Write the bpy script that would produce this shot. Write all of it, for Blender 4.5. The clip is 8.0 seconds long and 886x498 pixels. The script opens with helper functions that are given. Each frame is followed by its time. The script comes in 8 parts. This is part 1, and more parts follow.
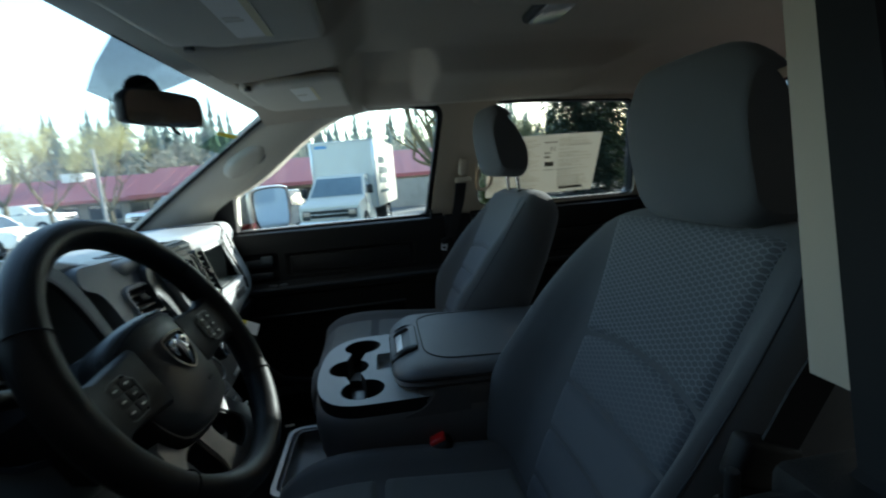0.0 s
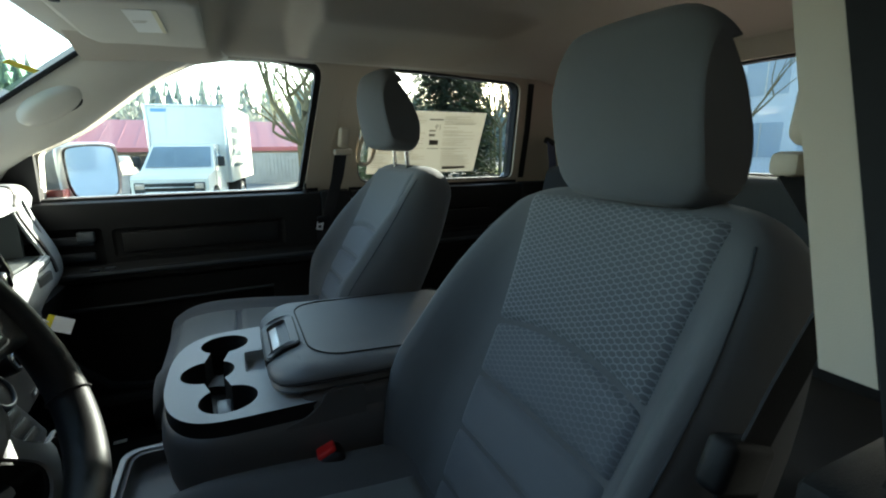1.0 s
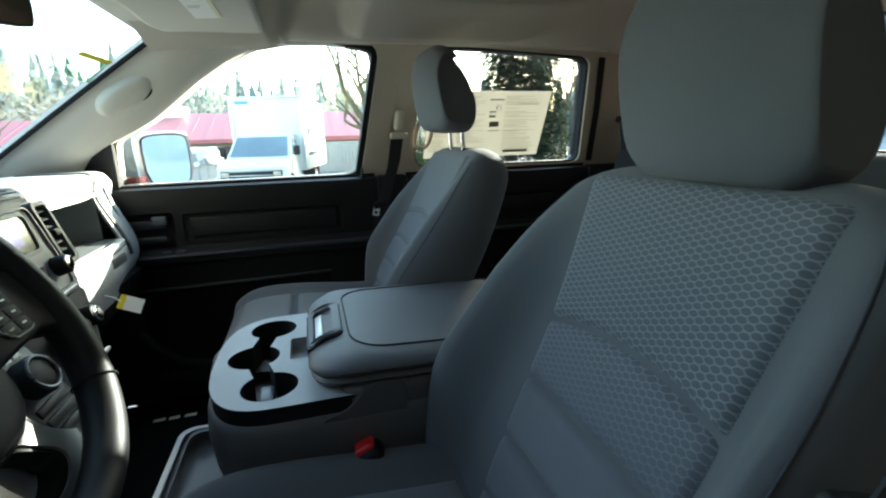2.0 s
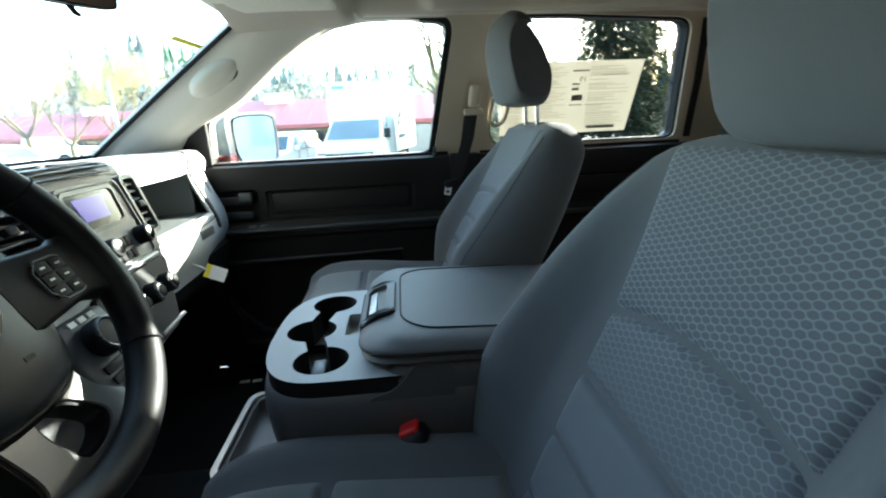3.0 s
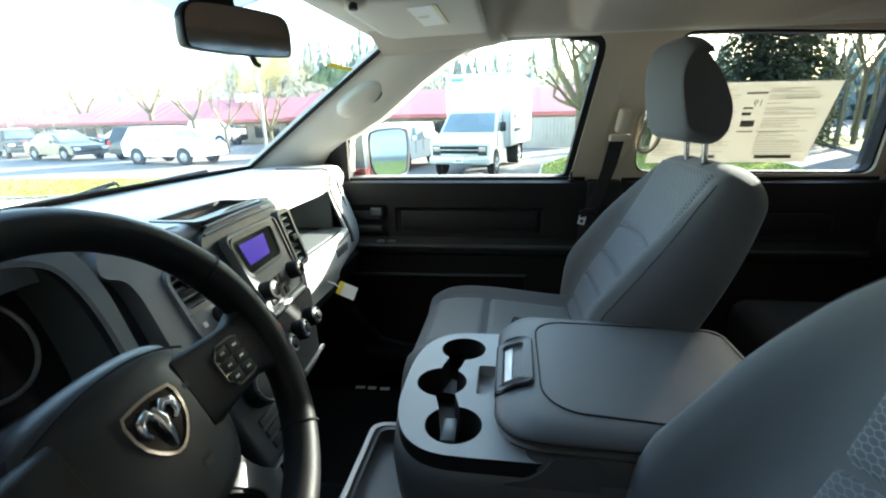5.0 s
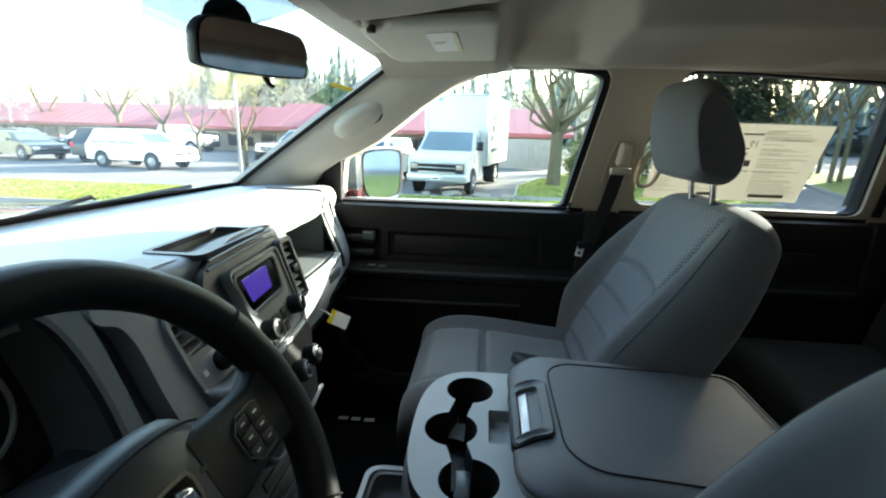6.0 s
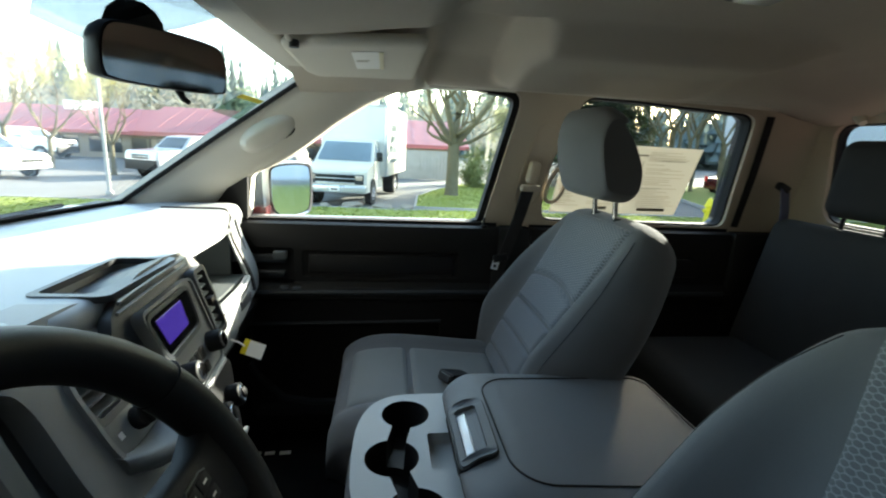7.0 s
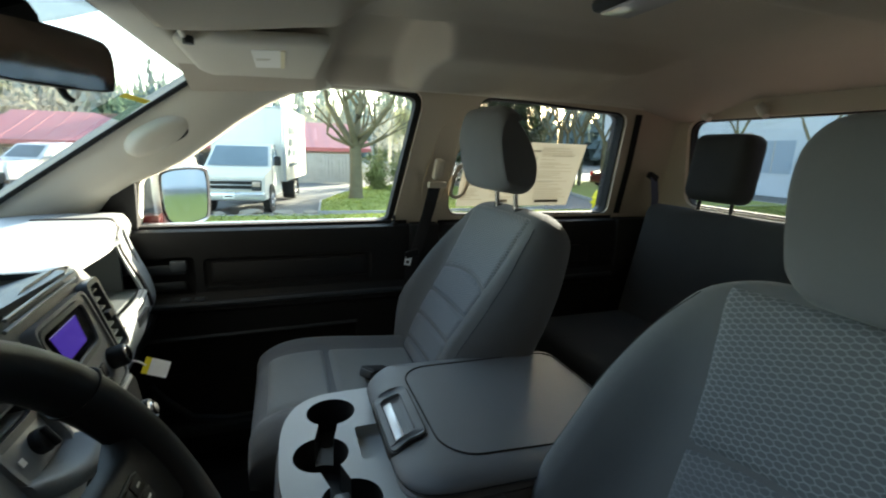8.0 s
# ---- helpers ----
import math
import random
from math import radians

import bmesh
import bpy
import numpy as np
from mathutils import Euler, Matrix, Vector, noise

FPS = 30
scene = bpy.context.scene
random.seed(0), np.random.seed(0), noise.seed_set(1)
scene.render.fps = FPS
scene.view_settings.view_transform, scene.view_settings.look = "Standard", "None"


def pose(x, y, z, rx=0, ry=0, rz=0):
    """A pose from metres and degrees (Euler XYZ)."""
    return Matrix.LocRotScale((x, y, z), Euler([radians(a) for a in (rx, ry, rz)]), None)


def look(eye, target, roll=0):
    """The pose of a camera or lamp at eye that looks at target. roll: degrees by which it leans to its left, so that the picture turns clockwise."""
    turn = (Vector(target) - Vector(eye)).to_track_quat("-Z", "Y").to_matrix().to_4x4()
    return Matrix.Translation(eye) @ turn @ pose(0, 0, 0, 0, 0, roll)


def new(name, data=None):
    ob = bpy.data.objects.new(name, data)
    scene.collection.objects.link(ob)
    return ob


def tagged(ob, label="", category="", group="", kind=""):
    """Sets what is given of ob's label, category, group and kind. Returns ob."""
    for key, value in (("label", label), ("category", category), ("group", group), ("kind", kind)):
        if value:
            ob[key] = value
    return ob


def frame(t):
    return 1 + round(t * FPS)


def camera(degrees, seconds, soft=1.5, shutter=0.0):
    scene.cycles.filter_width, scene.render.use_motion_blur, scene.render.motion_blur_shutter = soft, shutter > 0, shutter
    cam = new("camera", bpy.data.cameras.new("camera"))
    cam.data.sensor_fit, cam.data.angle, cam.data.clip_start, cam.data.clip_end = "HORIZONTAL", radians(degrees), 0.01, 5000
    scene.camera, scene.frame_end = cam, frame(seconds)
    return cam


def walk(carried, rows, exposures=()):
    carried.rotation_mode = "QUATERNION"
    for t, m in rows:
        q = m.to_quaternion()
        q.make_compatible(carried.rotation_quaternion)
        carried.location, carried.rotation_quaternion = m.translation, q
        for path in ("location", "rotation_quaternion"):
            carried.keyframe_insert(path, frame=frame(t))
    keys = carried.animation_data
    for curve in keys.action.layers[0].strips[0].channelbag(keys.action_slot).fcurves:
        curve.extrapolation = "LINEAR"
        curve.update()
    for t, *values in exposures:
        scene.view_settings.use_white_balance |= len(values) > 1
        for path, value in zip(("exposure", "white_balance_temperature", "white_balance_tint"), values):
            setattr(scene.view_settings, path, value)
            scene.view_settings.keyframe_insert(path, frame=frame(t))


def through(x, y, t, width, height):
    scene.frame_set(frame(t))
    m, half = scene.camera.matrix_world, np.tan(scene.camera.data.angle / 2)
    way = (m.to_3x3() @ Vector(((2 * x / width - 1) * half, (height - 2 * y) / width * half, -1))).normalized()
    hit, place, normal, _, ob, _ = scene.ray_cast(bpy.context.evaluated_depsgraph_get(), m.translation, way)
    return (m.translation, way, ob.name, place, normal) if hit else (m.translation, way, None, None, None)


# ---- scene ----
cam = camera(88.1, 8.0, soft=2.0, shutter=0.4)
PATH = [
    (0, (-0.004, -0.997, 1.61), (0.248, 0.958, 1.271), -4.7),
    (0.5, (-0.037, -0.913, 1.601), (0.562, 0.94, 1.146), -3.3),
    (1, (-0.037, -0.87, 1.584), (0.772, 0.906, 1.147), -0.4),
    (1.5, (-0.024, -0.847, 1.572), (0.721, 0.958, 1.142), -0.3),
    (1.7, (-0.007, -0.837, 1.573), (0.653, 0.995, 1.12), -0.9),
    (2.8, (0.06, -0.797, 1.554), (0.297, 1.114, 1.014), -2.4),
    (3, (0.072, -0.791, 1.552), (0.231, 1.126, 1.005), -2.7),
    (3.5, (0.081, -0.762, 1.562), (0.058, 1.165, 1.026), -1.5),
    (4, (0.066, -0.738, 1.583), (-0.105, 1.179, 1.041), -1.9),
    (4.5, (0.042, -0.719, 1.602), (-0.222, 1.192, 1.075), -1.5),
    (4.7, (0.028, -0.717, 1.622), (-0.265, 1.178, 1.051), -1.7),
    (5.8, (-0.062, -0.671, 1.667), (-0.271, 1.249, 1.146), 1.3),
    (6, (-0.074, -0.666, 1.668), (-0.242, 1.264, 1.167), 1.6),
    (6.5, (-0.103, -0.65, 1.678), (-0.045, 1.291, 1.199), 3.0),
    (7, (-0.131, -0.651, 1.684), (0.131, 1.282, 1.241), 2.8),
    (7.5, (-0.146, -0.665, 1.681), (0.332, 1.225, 1.232), 2.3),
    (8, (-0.149, -0.682, 1.676), (0.499, 1.162, 1.254), 1.6),
]
walk(cam, [(t, look(eye, target, roll)) for t, eye, target, roll in PATH],
     exposures=[(0, 2.42, 6100, -1), (0.5, 2.84, 6650, -1), (1.0, 3.34, 6850, -1), (1.7, 3.70, 6850, -1), (2.8, 4.14, 6700, 0), (4.7, 4.14, 6850, 1), (5.8, 3.78, 6950, 1), (7.0, 3.52, 7200, 2), (8.0, 3.46, 7550, 3)])

# ---- world and sun ----
SUN = Vector((0.676, 0.676, 0.292)).normalized()
world = bpy.data.worlds.new("sky")
scene.world = world
world.use_nodes = True
wn = world.node_tree
sky = wn.nodes.new("ShaderNodeTexSky")
sky.sky_type = 'NISHITA'
sky.sun_disc = False
sky.sun_elevation = math.asin(SUN.z)
sky.sun_rotation = math.atan2(SUN.x, SUN.y)
sky.dust_density = 1.0
bg = wn.nodes["Background"]
bg.inputs["Strength"].default_value = 0.15
wn.links.new(sky.outputs["Color"], bg.inputs["Color"])
sun_data = bpy.data.lights.new("sun", 'SUN')
sun_data.energy = 3.3
sun_data.angle = radians(0.55)
sun_data.color = (1.0, 0.95, 0.88)
sun = new("sun", sun_data)
sun.matrix_world = look(SUN * 30, (0, 0, 0))

# ---- materials ----
def mat(name, color, rough=0.6, metal=0.0, var=0.12, scale=8.0, bump=0.0, bscale=200.0, spec=0.5, grime=0.0, coat=0.0, sheen=0.0):
    m = bpy.data.materials.new(name)
    m.use_nodes = True
    nt = m.node_tree
    b = nt.nodes["Principled BSDF"]
    tc = nt.nodes.new("ShaderNodeTexCoord")
    n1 = nt.nodes.new("ShaderNodeTexNoise")
    n1.inputs["Scale"].default_value = scale
    n1.inputs["Detail"].default_value = 6
    nt.links.new(tc.outputs["Object"], n1.inputs["Vector"])
    mix = nt.nodes.new("ShaderNodeMix")
    mix.data_type = 'RGBA'
    c = Vector(color)
    mix.inputs[6].default_value = (*(c * (1 - var)), 1)
    mix.inputs[7].default_value = (*[min(1.0, v) for v in c * (1 + var)], 1)
    nt.links.new(n1.outputs["Fac"], mix.inputs[0])
    out = mix.outputs[2]
    n2 = nt.nodes.new("ShaderNodeTexNoise")
    n2.inputs["Scale"].default_value = bscale
    n2.inputs["Detail"].default_value = 3
    nt.links.new(tc.outputs["Object"], n2.inputs["Vector"])
    if grime:
        g = nt.nodes.new("ShaderNodeMix")
        g.data_type = 'RGBA'
        g.blend_type = 'MULTIPLY'
        g.inputs[0].default_value = grime
        nt.links.new(out, g.inputs[6])
        nt.links.new(n2.outputs["Fac"], g.inputs[7])
        out = g.outputs[2]
    nt.links.new(out, b.inputs["Base Color"])
    r = nt.nodes.new("ShaderNodeMapRange")
    r.inputs["To Min"].default_value = max(0.02, rough - 0.08)
    r.inputs["To Max"].default_value = min(1.0, rough + 0.08)
    nt.links.new(n1.outputs["Fac"], r.inputs["Value"])
    nt.links.new(r.outputs["Result"], b.inputs["Roughness"])
    b.inputs["Metallic"].default_value = metal
    b.inputs["Specular IOR Level"].default_value = spec
    b.inputs["Coat Weight"].default_value = coat
    b.inputs["Sheen Weight"].default_value = sheen
    if bump:
        bp = nt.nodes.new("ShaderNodeBump")
        bp.inputs["Strength"].default_value = bump
        bp.inputs["Distance"].default_value = 0.001
        nt.links.new(n2.outputs["Fac"], bp.inputs["Height"])
        nt.links.new(bp.outputs["Normal"], b.inputs["Normal"])
    return m


def glass_mat(name, tint=(1, 1, 1), gloss=0.035, rough=0.0):
    m = bpy.data.materials.new(name)
    m.use_nodes = True
    nt = m.node_tree
    for n in list(nt.nodes):
        if n.type != 'OUTPUT_MATERIAL':
            nt.nodes.remove(n)
    tr = nt.nodes.new("ShaderNodeBsdfTransparent")
    tr.inputs["Color"].default_value = (*tint, 1)
    gl = nt.nodes.new("ShaderNodeBsdfGlossy")
    gl.inputs["Roughness"].default_value = rough
    mx = nt.nodes.new("ShaderNodeMixShader")
    mx.inputs[0].default_value = gloss
    nt.links.new(tr.outputs[0], mx.inputs[1])
    nt.links.new(gl.outputs[0], mx.inputs[2])
    nt.links.new(mx.outputs[0], nt.nodes["Material Output"].inputs["Surface"])
    return m


def hex_fabric(name, base, line, fade):
    """Seat cloth with an embossed honeycomb; UV is in metres; fade makes the cells die away towards low v."""
    m = bpy.data.materials.new(name)
    m.use_nodes = True
    nt = m.node_tree
    N, L = nt.nodes, nt.links
    b = N["Principled BSDF"]
    b.inputs["Roughness"].default_value = 0.85
    b.inputs["Specular IOR Level"].default_value = 0.3
    b.inputs["Sheen Weight"].default_value = 0.12
    uv = N.new("ShaderNodeUVMap")

    def vm(op, a, bb):
        n = N.new("ShaderNodeVectorMath")
        n.operation = op
        for i, q in enumerate((a, bb)):
            if isinstance(q, tuple):
                n.inputs[i].default_value = q
            elif q is not None:
                L.new(q, n.inputs[i])
        return n.outputs["Value"] if op in ('LENGTH', 'DOT_PRODUCT') else n.outputs["Vector"]

    def mt(op, a, bb=0.0, clamp=False):
        n = N.new("ShaderNodeMath")
        n.operation = op
        n.use_clamp = clamp
        for i, q in enumerate((a, bb)):
            if isinstance(q, (int, float)):
                n.inputs[i].default_value = q
            else:
                L.new(q, n.inputs[i])
        return n.outputs[0]

    # cells about 18 mm wide and 8 mm high, pointed to the sides
    p = vm('MULTIPLY', uv.outputs["UV"], (1 / 0.0107, 1 / 0.0079, 0))
    p = vm('ADD', p, (400.0, 400.0, 0))
    s = (1.7320508, 1.0, 1.0)
    half = (0.8660254, 0.5, 0.0)
    ga = vm('SUBTRACT', vm('MODULO', p, s), half)
    gb = vm('SUBTRACT', vm('MODULO', vm('ADD', p, half), s), half)
    la, lb = vm('LENGTH', ga, None), vm('LENGTH', gb, None)
    pick = mt('LESS_THAN', la, lb)
    mixv = N.new("ShaderNodeMix")
    mixv.data_type = 'VECTOR'
    L.new(pick, mixv.inputs[0])
    L.new(gb, mixv.inputs[4])
    L.new(ga, mixv.inputs[5])
    g = vm('ABSOLUTE', mixv.outputs[1], None)
    d1 = vm('DOT_PRODUCT', g, (0.8660254, 0.5, 0))
    d2 = vm('DOT_PRODUCT', g, (0, 1, 0))
    # oval cells: half honeycomb, half round
    d = mt('MULTIPLY', mt('ADD', mt('MAXIMUM', d1, d2), mt('MULTIPLY', vm('LENGTH', vm('MULTIPLY', g, (0.80, 1.15, 0.0)), None), 0.93)), 0.5)
    edge = N.new("ShaderNodeMapRange")
    edge.interpolation_type = 'SMOOTHSTEP'
    edge.inputs["From Min"].default_value = 0.35
    edge.inputs["From Max"].default_value = 0.47
    L.new(d, edge.inputs["Value"])
    ring = mt('MULTIPLY', edge.outputs["Result"], 1.0)
    core = N.new("ShaderNodeMapRange")
    core.interpolation_type = 'SMOOTHSTEP'
    core.inputs["From Min"].default_value = 0.46
    core.inputs["From Max"].default_value = 0.5
    core.inputs["To Min"].default_value = 1.0
    core.inputs["To Max"].default_value = 0.85
    L.new(d, core.inputs["Value"])
    ring = mt('MULTIPLY', ring, core.outputs["Result"])
    if fade:
        sep = N.new("ShaderNodeSeparateXYZ")
        L.new(uv.outputs["UV"], sep.inputs[0])
        f = N.new("ShaderNodeMapRange")
        f.inputs["From Min"].default_value = fade[0]
        f.inputs["From Max"].default_value = fade[1]
        L.new(sep.outputs["Y"], f.inputs["Value"])
        ring = mt('MULTIPLY', ring, f.outputs["Result"])
    noi = N.new("ShaderNodeTexNoise")
    noi.inputs["Scale"].default_value = 900
    tc = N.new("ShaderNodeTexCoord")
    L.new(tc.outputs["Object"], noi.inputs["Vector"])
    col = N.new("ShaderNodeMix")
    col.data_type = 'RGBA'
    col.inputs[6].default_value = (*base, 1)
    col.inputs[7].default_value = (*line, 1)
    L.new(ring, col.inputs[0])
    mul = N.new("ShaderNodeMix")
    mul.data_type = 'RGBA'
    mul.blend_type = 'MULTIPLY'
    mul.inputs[0].default_value = 0.35
    L.new(col.outputs[2], mul.inputs[6])
    L.new(noi.outputs["Fac"], mul.inputs[7])
    L.new(mul.outputs[2], b.inputs["Base Color"])
    hgt = mt('ADD', ring, mt('MULTIPLY', noi.outputs["Fac"], 0.5))
    bp = N.new("ShaderNodeBump")
    bp.inputs["Strength"].default_value = 0.6
    bp.inputs["Distance"].default_value = 0.0008
    L.new(hgt, bp.inputs["Height"])
    L.new(bp.outputs["Normal"], b.inputs["Normal"])
    return m


